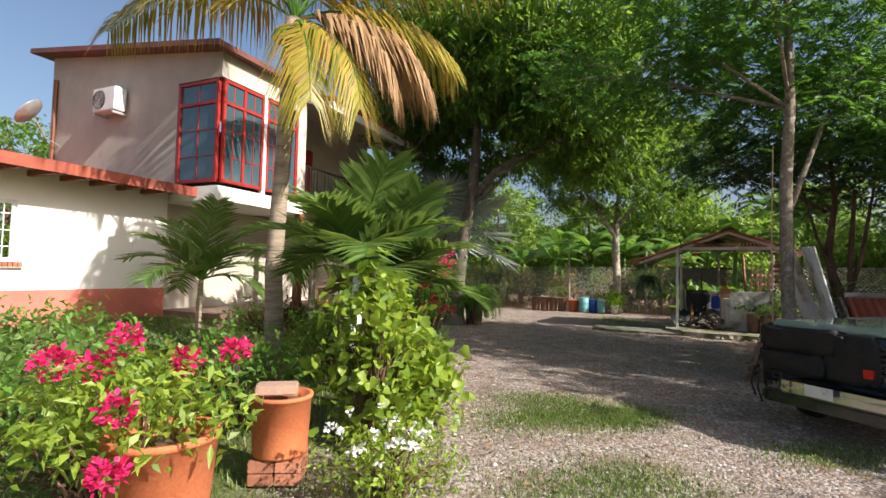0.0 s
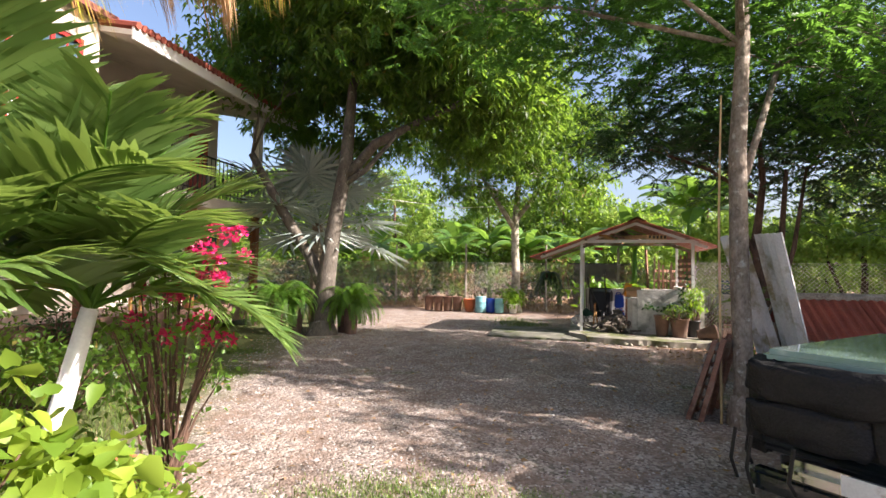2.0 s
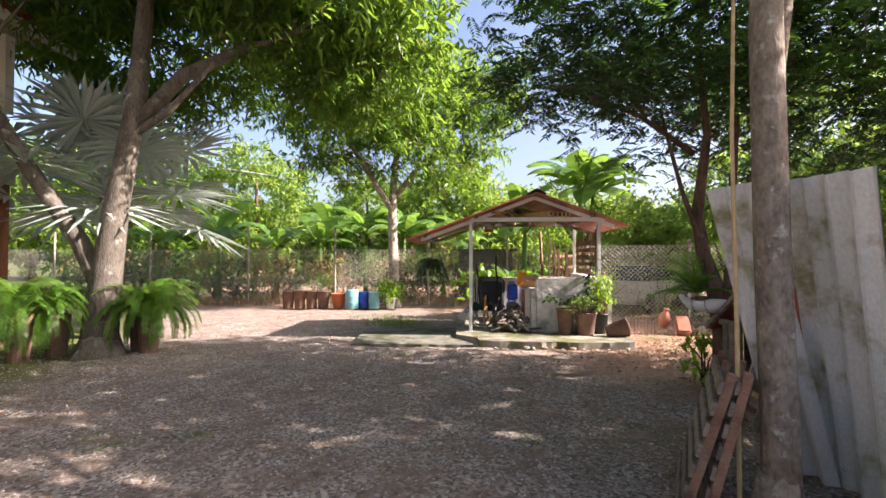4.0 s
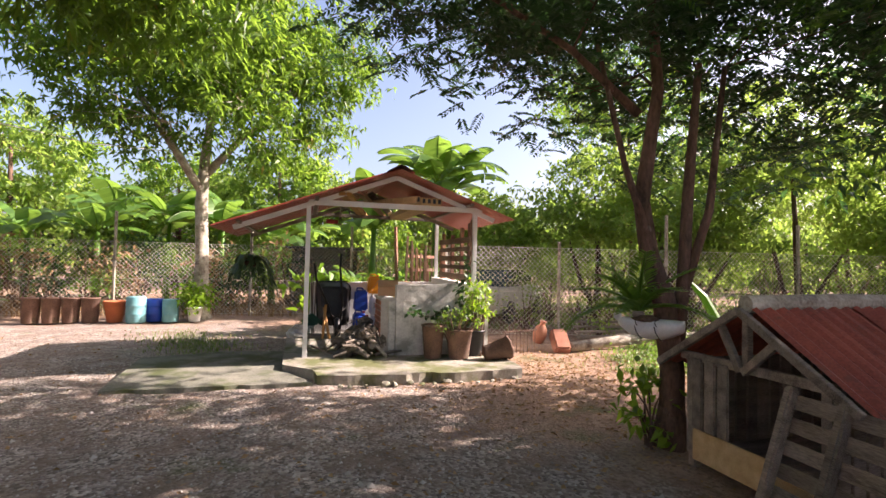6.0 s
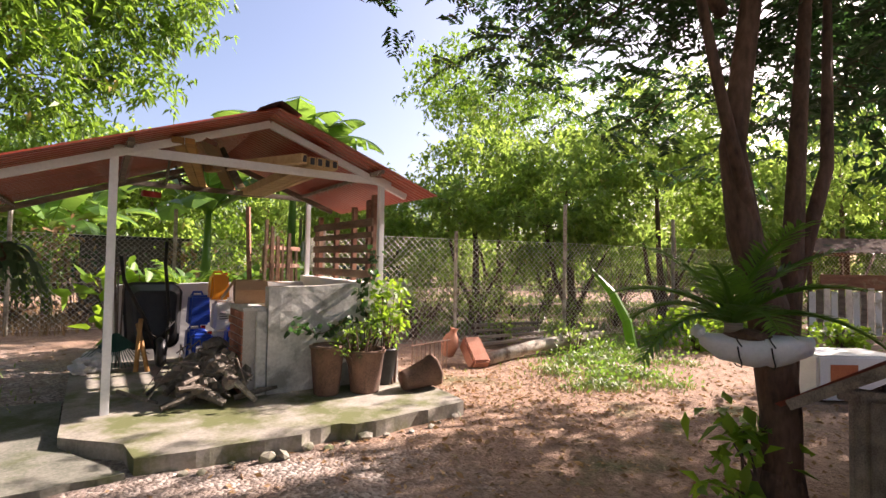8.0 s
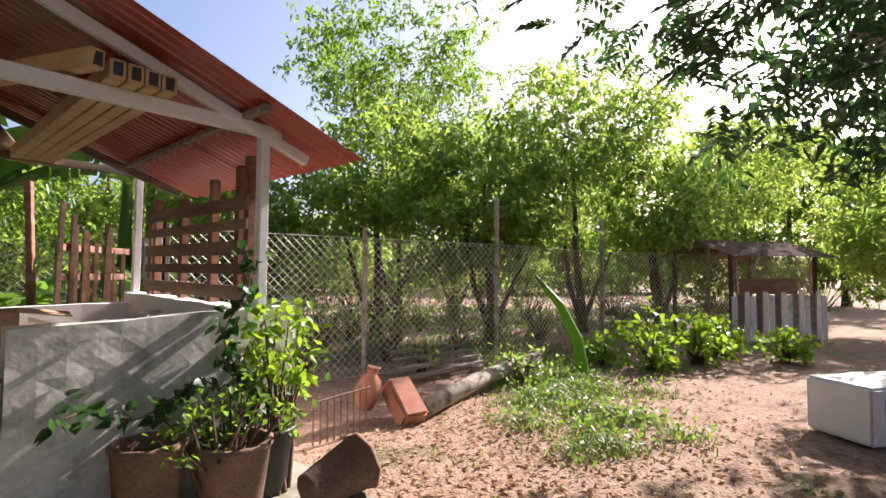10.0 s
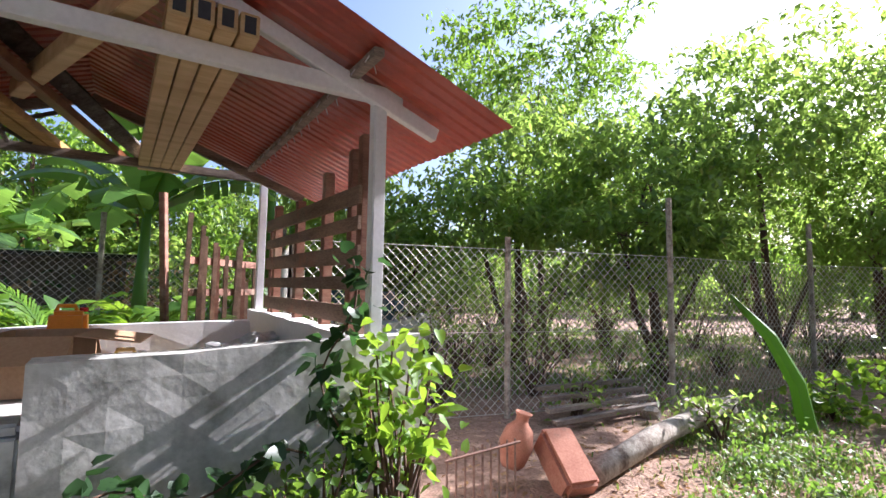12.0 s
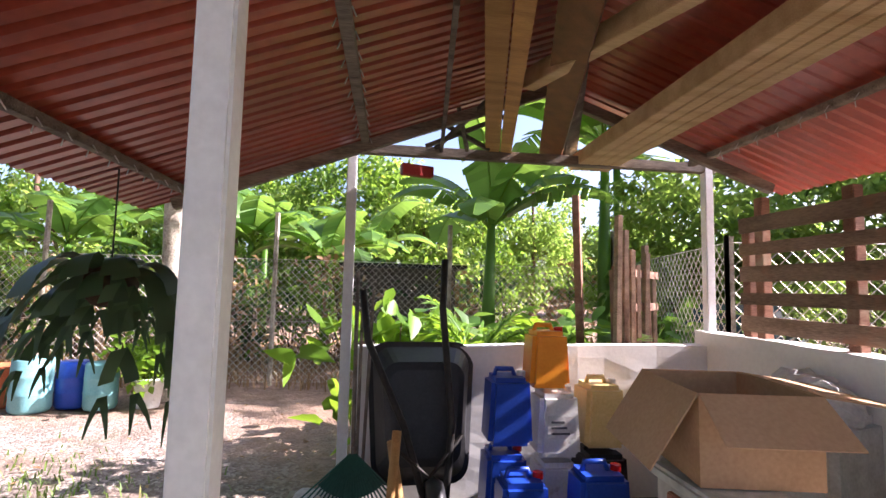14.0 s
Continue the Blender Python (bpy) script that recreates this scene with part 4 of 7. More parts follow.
    part("downpipe", B(lambda bm: tube(bm, [(-0.06, 5.75, 6.3), (-0.06, 5.75, 4.2)], 0.05, 8)), M["wood_brown"], ob)


house()


# ---- trees and palms ----
tree("mango_tree", 0.37, 14.9,
     [[(0, 0, 0, 0.3), (0.03, 0, 0.8, 0.235), (0.14, -0.05, 1.7, 0.21), (0.24, -0.08, 2.6, 0.19), (0.5, -0.18, 4.2, 0.17), (0.62, -0.15, 6.2, 0.12), (0.7, 0.1, 8.6, 0.06)],
      [(0.02, 0.0, 1.2, 0.15), (-0.3, 0.1, 1.95, 0.14), (-1.0, 0.33, 3.06, 0.12), (-1.85, 0.62, 4.55, 0.09)],
      [(0.42, -0.14, 3.8, 0.13), (1.2, -0.45, 4.75, 0.11), (2.1, -0.8, 5.2, 0.09), (3.2, -1.2, 5.7, 0.06)],
      [(0.4, -0.14, 3.7, 0.08), (1.0, -0.5, 4.1, 0.06), (1.7, -0.9, 4.9, 0.04)]],
     [((0.5, 1.0, 8.6), (3.4, 3.2, 2.0)), ((3.2, -0.4, 7.0), (2.8, 2.6, 1.5)), ((-1.5, 1.4, 7.2), (1.8, 2.0, 1.4)), ((1.6, -1.4, 7.2), (2.4, 1.8, 1.3)), ((4.6, 1.2, 6.2), (2.2, 2.0, 1.2)), ((0.4, 3.6, 6.8), (3, 2, 1.8)), ((2.9, -1.6, 9.0), (2.6, 2.2, 1.4)), ((3.0, -1.2, 5.9), (1.6, 1.3, 0.6)), ((-0.9, 0.0, 6.0), (1.0, 1.0, 0.5)), ((2.0, -3.3, 7.6), (2.5, 1.9, 1.1)), ((0.0, -2.4, 8.2), (2.2, 1.8, 1.0))],
     M["bark"], M["leaf_mango"], 0.22, 0.065, 600, 16, 0.42, 11, "large mango tree with a forked mossy trunk over the gravel yard", 0.3, spray=9, droop=0.45)
tree("white_trunk_tree", 7.5, 20.9,
     [[(0, 0, 0, 0.2), (0, 0, 1.5, 0.16), (-0.05, 0, 3.0, 0.15), (0.0, 0, 4.2, 0.13), (0.2, 0.1, 5.8, 0.09), (0.1, 0, 7.6, 0.05)],
      [(0, 0, 3.2, 0.11), (-0.8, -0.2, 4.3, 0.09), (-1.6, -0.3, 5.4, 0.06)],
      [(0, 0, 3.7, 0.1), (0.8, -0.3, 4.8, 0.08), (1.6, -0.6, 5.6, 0.05)]],
     [((0, 0, 7.4), (2.8, 2.6, 1.9)), ((-2.0, -0.3, 6.2), (2.0, 2.0, 1.4)), ((2.0, -0.6, 6.3), (1.9, 1.9, 1.5)), ((0.4, -1.5, 5.3), (1.5, 1.2, 0.8)), ((3.2, -0.6, 7.4), (1.5, 1.8, 1.2)), ((-1.4, -1.0, 4.7), (1.5, 1.3, 0.7)), ((1.5, -0.9, 4.5), (1.3, 1.2, 0.6))],
     M["bark_pale"], M["leaf_mango"], 0.2, 0.06, 280, 14, 0.36, 12, "tree with a whitewashed trunk beside the wire fence", 0.2, spray=8, droop=0.4)
tree("yard_tree", 5.1, 6.94,
     [[(0, 0, 0, 0.115), (0.01, 0, 0.6, 0.097), (-0.03, 0, 1.7, 0.09), (-0.02, 0.02, 3.0, 0.085), (0.08, 0.05, 4.2, 0.075), (0.1, 0.1, 6.0, 0.05)],
      [(0, 0, 2.6, 0.045), (0.3, 0.1, 3.2, 0.04), (0.9, 0.4, 4.2, 0.03)]],
     [((0.2, 0.2, 6.4), (2.6, 2.4, 1.3)), ((1.6, 0.9, 5.0), (1.6, 1.5, 0.9)), ((-1.5, 1.2, 5.4), (1.6, 1.6, 0.9)), ((0.6, 2.2, 5.2), (1.5, 1.4, 0.9)), ((-0.9, -0.9, 5.7), (1.4, 1.2, 0.8)), ((-2.4, 2.6, 5.6), (1.3, 1.3, 0.7)), ((1.7, -0.4, 4.3), (1.3, 1.2, 0.7)), ((2.6, 0.6, 4.0), (1.2, 1.2, 0.7))],
     M["bark_lichen"], M["leaf_feather"], 0.09, 0.036, 300, 14, 0.34, 13, "slender yard tree with feathery green leaves and a lichen-spotted trunk", 0.17, spray=16, pinnate=True, droop=0.25)
tree("double_trunk_tree", 7.82, 9.27,
     [[(0, 0, 0, 0.12), (0.0, 0, 0.7, 0.095), (-0.04, 0.06, 1.3, 0.1), (-0.09, 0.17, 1.7, 0.088), (-0.12, 0.23, 2.2, 0.07), (-0.06, 0.12, 3.2, 0.05), (-0.12, 0.2, 4.6, 0.03)],
      [(0.02, -0.01, 0.8, 0.07), (0.05, -0.07, 1.5, 0.056), (0.06, -0.1, 2.2, 0.048), (0.1, -0.17, 3.4, 0.03)],
      [(0.04, -0.06, 1.35, 0.045), (0.14, -0.25, 2.1, 0.033), (0.35, -0.3, 3.4, 0.02)],
      [(-0.07, 0.1, 1.6, 0.045), (-0.3, 0.3, 2.5, 0.03), (-0.45, 0.5, 3.6, 0.02)],
      [(-0.1, 0.28, 3.0, 0.04), (-0.7, 0.6, 3.5, 0.03), (-1.6, 1.0, 3.9, 0.02)]],
     [((0.1, 0.3, 5.0), (2.3, 2.2, 1.2)), ((-1.4, 1.0, 4.1), (1.3, 1.3, 0.6)), ((1.5, -0.6, 4.3), (1.6, 1.5, 0.9)), ((-0.7, 2.4, 4.5), (1.6, 1.3, 0.6)), ((1.4, 1.3, 4.6), (1.5, 1.4, 0.7)), ((0.9, -1.6, 3.6), (1.2, 1.0, 0.6)), ((0.7, 1.1, 3.5), (1.3, 1.1, 0.45)), ((1.9, 0.2, 3.3), (1.3, 1.2, 0.6)), ((-0.9, 0.3, 3.9), (1.0, 1.0, 0.4))],
     M["bark_red"], M["leaf_dark"], 0.09, 0.036, 270, 14, 0.32, 14, "two-stemmed tree with dark feathery leaves beside the kennel", 0.16, spray=16, pinnate=True, droop=0.25)
# mostly unseen trees off to the right, added to cast shade over the yard
for i, (x, y, h, s) in enumerate(((11.7, 5.9, 0.95, 27), (12.2, 2.9, 1.0, 21), (16.5, 2.2, 1.15, 22), (15.0, -3.5, 1.2, 24))):
    tree("added_shade_tree", x, y, [[(0, 0, 0, 0.2), (0.05, 0, 1.5, 0.17), (-0.1, 0.1, 3 * h, 0.13), (0.1, 0, 5.2 * h, 0.08)], [(0, 0, 1.6, 0.1), (0.7, 0.4, 3.0, 0.07), (1.2, 0.6, 4.2, 0.05)]],
         [((0, 0, 5.6 * h), (3.0, 3.0, 1.9)), ((1.8, 0.8, 4.4 * h), (1.7, 1.7, 1.1)), ((-1.6, -0.6, 4.6 * h), (1.8, 1.8, 1.2)), ((0, 1.8, 3.9 * h), (1.8, 1.5, 1.0))],
         M["bark_red"], M["leaf_dark"], 0.2, 0.085, 122, 14, 0.4, s, "leafy tree with dense dark foliage, added beside the view to shade the yard", group="shade trees", spray=6, droop=0.35)
# orchard trees beyond the wire fence
for i, (x, y, h, w, s) in enumerate(((20.6, 15.9, 9.3, 3.1, 31), (17.0, 15.2, 5.4, 1.9, 32), (19.4, 10.6, 7.0, 2.5, 33), (17.2, 12.6, 4.9, 1.7, 34), (24.0, 5.5, 6.6, 2.6, 35), (21.2, 8.4, 4.9, 1.9, 36), (15.2, 17.8, 4.2, 1.5, 37), (22.0, 14.5, 6.5, 2.6, 38), (27, 10.5, 6.5, 2.6, 39), (20.5, 3.0, 4.6, 1.8, 40))):
    tree("orchard_tree", x, y, [[(0, 0, 0, 0.13), (0.1, 0, 0.8, 0.1), (0.3, 0.1, 1.8, 0.08), (0.2, 0.2, h * 0.7, 0.04)], [(0, 0, 0.3, 0.09), (-0.4, 0.3, 1.2, 0.06), (-0.8, 0.4, 2.2, 0.04)], [(0, 0, 0.2, 0.07), (0.5, -0.4, 1.2, 0.05), (0.9, -0.8, 2.1, 0.03)]],
         [((0, 0, h - 1.5), (w, w, 1.5)), ((-w * 0.5, 0.3, h - 2.4), (w * 0.7, w * 0.7, 0.9)), ((w * 0.5, -0.3, h - 2.3), (w * 0.7, w * 0.7, 0.9))],
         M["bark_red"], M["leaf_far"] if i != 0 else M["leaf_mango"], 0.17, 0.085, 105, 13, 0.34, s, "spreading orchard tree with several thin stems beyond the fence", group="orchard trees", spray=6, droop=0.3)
# woods behind
wr = random.Random(5)
for i in range(46):
    a = -112 + i * 3.6
    d = wr.uniform(27, 36) + (10 if -100 < a < -45 else 0)
    x, y = 4 + d * math.cos(radians(90 + a)) * -1 * -1, 10 + d * math.sin(radians(90 + a))
    x = 4 - d * math.sin(radians(a))
    y = 10 + d * math.cos(radians(a))
    h = wr.uniform(6.0, 9.5) * (0.7 if -100 < a < -45 else 1.0)
    if x < -8 and y < 22:
        continue
    tree("woodland_tree", x, y, [[(0, 0, 0, 0.18), (0.1, 0, h * 0.4, 0.13), (0, 0, h * 0.8, 0.06)]],
         [((0, 0, h * 0.72), (2.6, 2.6, h * 0.28)), ((0.5, -0.5, h * 0.36), (2.4, 2.2, h * 0.22)), ((-1.0, 0, h * 0.2), (2.0, 2.0, h * 0.16))],
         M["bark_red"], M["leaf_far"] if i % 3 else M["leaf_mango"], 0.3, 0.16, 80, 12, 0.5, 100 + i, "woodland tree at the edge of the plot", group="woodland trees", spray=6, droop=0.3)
for i, (x, y, h) in enumerate(((-27, 30, 10.5), (-32, 31, 10.0), (-23, 36, 11.0), (-37, 29, 9.5))):
    tree("hill_tree", x, y, [[(0, 0, 0, 0.2), (0.1, 0, h * 0.4, 0.15), (0, 0, h * 0.8, 0.06)]], [((0, 0, h * 0.75), (3.4, 3.4, h * 0.25)), ((1.0, -0.5, h * 0.4), (3.0, 3.0, h * 0.25))],
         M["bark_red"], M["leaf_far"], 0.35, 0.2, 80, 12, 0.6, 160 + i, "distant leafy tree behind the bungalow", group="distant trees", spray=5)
# bananas behind the fence and the shed
for i, (x, y, h, L) in enumerate(((9.5, 25.5, 2.6, 2.2), (11.0, 24.5, 2.3, 2.0), (8.2, 26.8, 2.8, 2.3), (13.3, 18.4, 4.1, 2.3), (14.3, 18.9, 4.0, 2.4), (12.4, 25.2, 2.6, 2.2), (6.0, 26.0, 2.4, 2.1), (4.4, 27.0, 2.2, 2.1), (2.2, 26.5, 2.5, 2.2), (11.6, 19.2, 2.6, 2.1), (10.4, 27.8, 3.0, 2.3), (7.0, 28.5, 3.0, 2.2), (0.0, 27.5, 2.4, 2.1))):
    banana("banana_plant", x, y, h, 60 + i, 9, L)
# coconut palm with hanging yellowing fronds
COCO = palm("coconut_palm", -2.5, 7.0, 5.4, [[(0.0, 0.0, 0, 0.2), (0.02, 0.0, 0.5, 0.14), (-0.03, 0, 1.6, 0.125), (0.05, 0, 3.2, 0.115), (0.12, 0, 5.0, 0.12), (0.16, 0, 5.4, 0.14)]],
     8, 3.6, 0.75, 85, M["leaf_coco"], M["palm_bark"], "coconut palm with drooping yellow-green fronds", 42, 0.05, 0.6, 48, 86, 65, 0,
     extra=((-62, -25, 60, 2.1, False), (-30, -15, 75, 2.2, False), (12, 20, 95, 2.6, True), (25, 32, 80, 3.0, False), (168, 38, 78, 3.7, False), (-5, 10, 95, 2.2, True)))
# young palms in the garden
palm("christmas_palm", -4.2, 8.2, 1.5, [[(0, 0, 0, 0.06), (0, 0, 0.7, 0.05), (0.02, 0, 1.2, 0.045)]], 11, 1.5, 0.5, 40, M["leaf_palm"], M["palm_bark"], "young feather palm in the front garden", 43, 0.05, 0.12, 20, 82, 75)
palm("christmas_palm", -1.03, 5.45, 2.0, [[(0, 0, 0, 0.09), (0, 0, 0.8, 0.07), (0.03, 0, 1.6, 0.06)], [(0.15, 0.25, 0, 0.07), (0.3, 0.35, 0.8, 0.06), (0.4, 0.4, 1.35, 0.05)]], 12, 1.35, 0.56, 42, M["leaf_palm"], M["white_paint"], "bushy feather palm cluster over flowering shrubs", 44, 0.07, 0.1, 22, 86, 66)


def fan_palm(x, y):
    r = np.random.default_rng(9)
    ob = thing("silver_fan_palm", x, y, float(rise(x, y)), 0, "silvery blue-grey fan palm beside the mango tree", "palm")
    part("trunk", tube(bmesh.new(), [(0, 0, 0), (0, 0, 1.6), (0, 0, 2.9)], [0.2, 0.17, 0.15], 12), M["palm_bark"], ob, smooth=True)
    for i in range(24):
        a = i * 2.4
        el = radians(-22 + 98 * (i / 23))
        L = r.uniform(1.2, 1.9)
        d = np.array([math.cos(a) * math.cos(el), math.sin(a) * math.cos(el), math.sin(el)])
        c = np.array([0, 0, 2.9]) + d * L
        s = unit(np.cross(d, [0, 0, 1.0]))
        u = np.cross(s, d)
        V, F = [], []
        R = r.uniform(1.0, 1.3)
        K = 34
        for k in range(K):
            t = radians(-145 + 290 * k / (K - 1))
            w = radians(145 / K)
            f = lambda tt, rr, drop: c + (d * math.cos(tt) + s * math.sin(tt)) * rr + u * (0.10 * rr * (1 if k % 2 else -1)) - np.array([0, 0, drop])
            b = len(V)
            V.extend([c, f(t - w, R * 0.6, 0.02), f(t, R * 0.62, 0.05), f(t + w, R * 0.6, 0.02), f(t, R * r.uniform(0.95, 1.1), 0.14)])
            F.extend([(b, b + 1, b + 2), (b, b + 2, b + 3), (b + 1, b + 4, b + 2), (b + 2, b + 4, b + 3)])
        fr = raw("fan", V, F, M["leaf_silver"], ob)
        part("stalk", tube(bmesh.new(), [(0, 0, 2.8), tuple(c * 0.5 + np.array([0, 0, 1.5])), tuple(c)], [0.035, 0.025, 0.015], 6), M["leaf_silver"], fr)


fan_palm(0.1, 17.1)
for k in range(8):
    a = k * 0.9
    nut = lathe(bmesh.new(), [(0.02, -0.13), (0.09, -0.08), (0.115, 0.0), (0.09, 0.09), (0.02, 0.13)], 12, (0.16 + 0.2 * math.cos(a), 0.2 * math.sin(a), 5.2 - 0.1 * (k % 3)))
    part("coconut", nut, M["leaf_fern"], COCO, "green coconut", smooth=True)


# ---- wire fence ----
def fence_run(pts, height=1.95, cell=0.11, label="rusty chain-link fence on thin concrete posts"):
    ob = thing("wire_fence", pts[0][0], pts[0][1], 0, 0, label, "fence")
    o = Vector((pts[0][0], pts[0][1], 0))
    for k, (x, y, h) in enumerate(pts):
        c = Vector((x, y, 0)) - o
        part("post", tube(bmesh.new(), [c + Vector((0, 0, -0.2)), c + Vector((0, 0, h))], 0.04, 6), M["bark_pale"], ob)
    for (x0, y0, _), (x1, y1, _) in zip(pts, pts[1:]):
        a, b = Vector((x0, y0, 0)) - o, Vector((x1, y1, 0)) - o
        L = (b - a).length
        d = (b - a) / L
        nrm = Vector((-d.y, d.x, 0))
        V, F = [], []
        H = height - 0.05

        def wire(s0, z0, s1, z1, off, r=0.0042):
            p, q = a + d * s0 + Vector((0, 0, z0)) + nrm * off, a + d * s1 + Vector((0, 0, z1)) + nrm * off
            w = (q - p).normalized()
            u = w.cross(nrm).normalized()
            i = len(V)
            for e in (p, q):
                V.extend([e + u * r, e - u * r * 0.5 + nrm * r * 0.87, e - u * r * 0.5 - nrm * r * 0.87])
            F.extend([(i, i + 1, i + 4, i + 3), (i + 1, i + 2, i + 5, i + 4), (i + 2, i, i + 3, i + 5)])

        s = -H
        while s < L:
            for sg, off in ((1, 0.003), (-1, -0.003)):
                lo, hi = s, s + H
                c0, c1 = max(lo, 0.0), min(hi, L)
                if c1 > c0:
                    z0, z1 = 0.04 + (c0 - lo), 0.04 + (c1 - lo)
                    if sg < 0:
                        z0, z1 = 0.08 + H - z0, 0.08 + H - z1
                    wire(c0, z0, c1, z1, off)
            s += cell
        for z in (0.04, height * 0.5, height):
            wire(0, z, L, z, 0.0, 0.005)
        tagged(raw("wire_mesh", [tuple(v) for v in V], F, M["wire"], ob, "galvanised diamond mesh"), kind="stuff")


fence_run([(-6.5, 29.0, 2.5), (-3.3, 27.4, 2.6), (-0.1, 25.9, 2.5), (3.14, 24.3, 2.7), (5.95, 22.8, 2.75), (8.94, 21.3, 2.7), (11.4, 20.0, 2.6), (13.9, 18.7, 2.6)])
fence_run([(10.95, 15.35, 2.0), (12.8, 13.74, 2.1), (14.6, 12.13, 2.75), (17.46, 10.24, 2.65), (19.6, 7.6, 2.3), (21.5, 4.6, 2.3)])
fence_run([(13.9, 18.7, 2.5), (12.5, 17.2, 1.9), (10.95, 15.35, 2.0)])


# ---- inside the shed ----
def lumber():
    for i in range(5):
        ob = shed_thing("timber_board", 0, 0, 0, 0, "pale new timber beam laid across the shed ties", "timber", "timber beams in the shed")
        a, b = (1.7 + i * 0.085, -0.18 + i * 0.008, 2.51), (1.66 + i * 0.078, 2.75, 2.50)
        if i == 4:
            a, b = (1.6, -0.22, 2.52), (0.98, 1.62, 2.62)
        bm = beam(bmesh.new(), a, b, 0.075, 0.1, 0.004)
        part("board", bm, M["wood_fresh"], ob)
        # solid beam: a dark block on its end paints the shade of a hollow
        e = Vector(a) + (Vector(a) - Vector(b)).normalized() * 0.001
        part("hollow_shade", box(bmesh.new(), e.x - 0.022, e.x + 0.022, e.y - 0.004, e.y + 0.01, e.z - 0.035, e.z + 0.035), M["dark_ink_and_hollow"], ob, "dark block standing for the shade inside the hollow end")
    for i, (a, b, w, h, mt, lab) in enumerate((((0.46, -0.1, 2.56), (1.03, 2.8, 2.53), 0.1, 0.05, "wood_orange", "orange weathered plank"), ((0.56, -0.1, 2.56), (1.13, 2.8, 2.53), 0.08, 0.05, "wood_orange", "orange weathered plank"),
                                              ((0.72, -0.05, 2.6), (1.5, 2.85, 2.56), 0.17, 0.045, "wood_brown", "dark reddish weathered plank"), ((1.0, 0.9, 2.72), (1.66, 2.85, 2.6), 0.11, 0.05, "bark", "blackened weathered plank"))):
        ob = shed_thing("plank", 0, 0, 0, 0, lab + " stored on the shed ties", "plank", "planks in the shed")
        part("board", beam(bmesh.new(), a, b, w, h, 0.004, (0, 4, 24, -30)[i]), M[mt], ob)
    for a, b in (((0.62, 2.6, 2.5), (0.5, 0.9, 2.58)), ((0.56, 2.6, 2.5), (0.9, 2.2, 2.76)), ((0.8, 2.55, 2.5), (0.7, 2.3, 2.72)), ((0.95, 2.5, 2.5), (0.6, 2.45, 2.66)), ((0.5, 2.5, 2.5), (1.1, 2.4, 2.74))):
        ob = shed_thing("stick", 0, 0, 0, 0, "thin weathered stick wedged under the roof", "stick", "sticks under the roof")
        part("rod", beam(bmesh.new(), a, b, 0.025, 0.03, 0.003), M["wood_old"], ob)
    ob = shed_thing("red_bracket", 0.45, 2.6, 2.34, 20, "small red wooden bracket on the rear tie beam", "bracket")
    part("block", box(bmesh.new(), -0.12, 0.12, -0.03, 0.03, -0.03, 0.05, 0.006), M["red_paint"], ob)


lumber()


def lattice():
    ob = shed_thing("slatted_screen", 0, 0, 0, 0, "reddish wooden slatted screen standing on the side wall", "screen")
    for v, z in ((0.28, 2.3), (0.42, 2.25), (0.86, 2.2), (1.45, 2.1), (2.08, 2.15), (2.2, 1.95)):
        part("upright", box(bmesh.new(), 2.63, 2.69, v - 0.035, v + 0.035, 1.2, z, 0.004), M["wood_red"], ob)
    for i, z in enumerate((1.34, 1.5, 1.66, 1.82, 1.98)):
        part("slat", beam(bmesh.new(), (2.61, 0.22, z - 0.02 + 0.01 * (i % 2)), (2.61, 2.22, z), 0.022, 0.1 if i not in (1, 3) else 0.075, 0.003), M["wood_slat"], ob)
    ob = shed_thing("picket_fence", 0, 0, 0, 0, "rough brown picket fence behind the shed", "fence")
    r = random.Random(2)
    for i in range(12):
        u, v = 2.02 + i * 0.075, 2.85 + i * 0.08
        h = r.uniform(1.7, 2.15) - 0.02 * i
        part("picket", beam(bmesh.new(), (u, v, 0.0), (u + r.uniform(-0.05, 0.05), v, h), 0.07, 0.04, 0.003), M["wood_red" if i % 4 == 1 else "wood_slat"], ob)
    for z in (1.0, 1.4, 1.7):
        part("cross_slat", beam(bmesh.new(), (2.05, 2.92, z), (2.9, 3.78, z), 0.03, 0.07, 0.003), M["wood_red"], ob)
    ob = shed_thing("wooden_prop", 0, 0, 0, 0, "reddish wooden pole leaning behind the shed", "pole")
    part("pole", beam(bmesh.new(), (2.0, 3.4, 0), (1.85, 3.2, 2.35), 0.06, 0.06, 0.005), M["wood_red"], ob)


lattice()


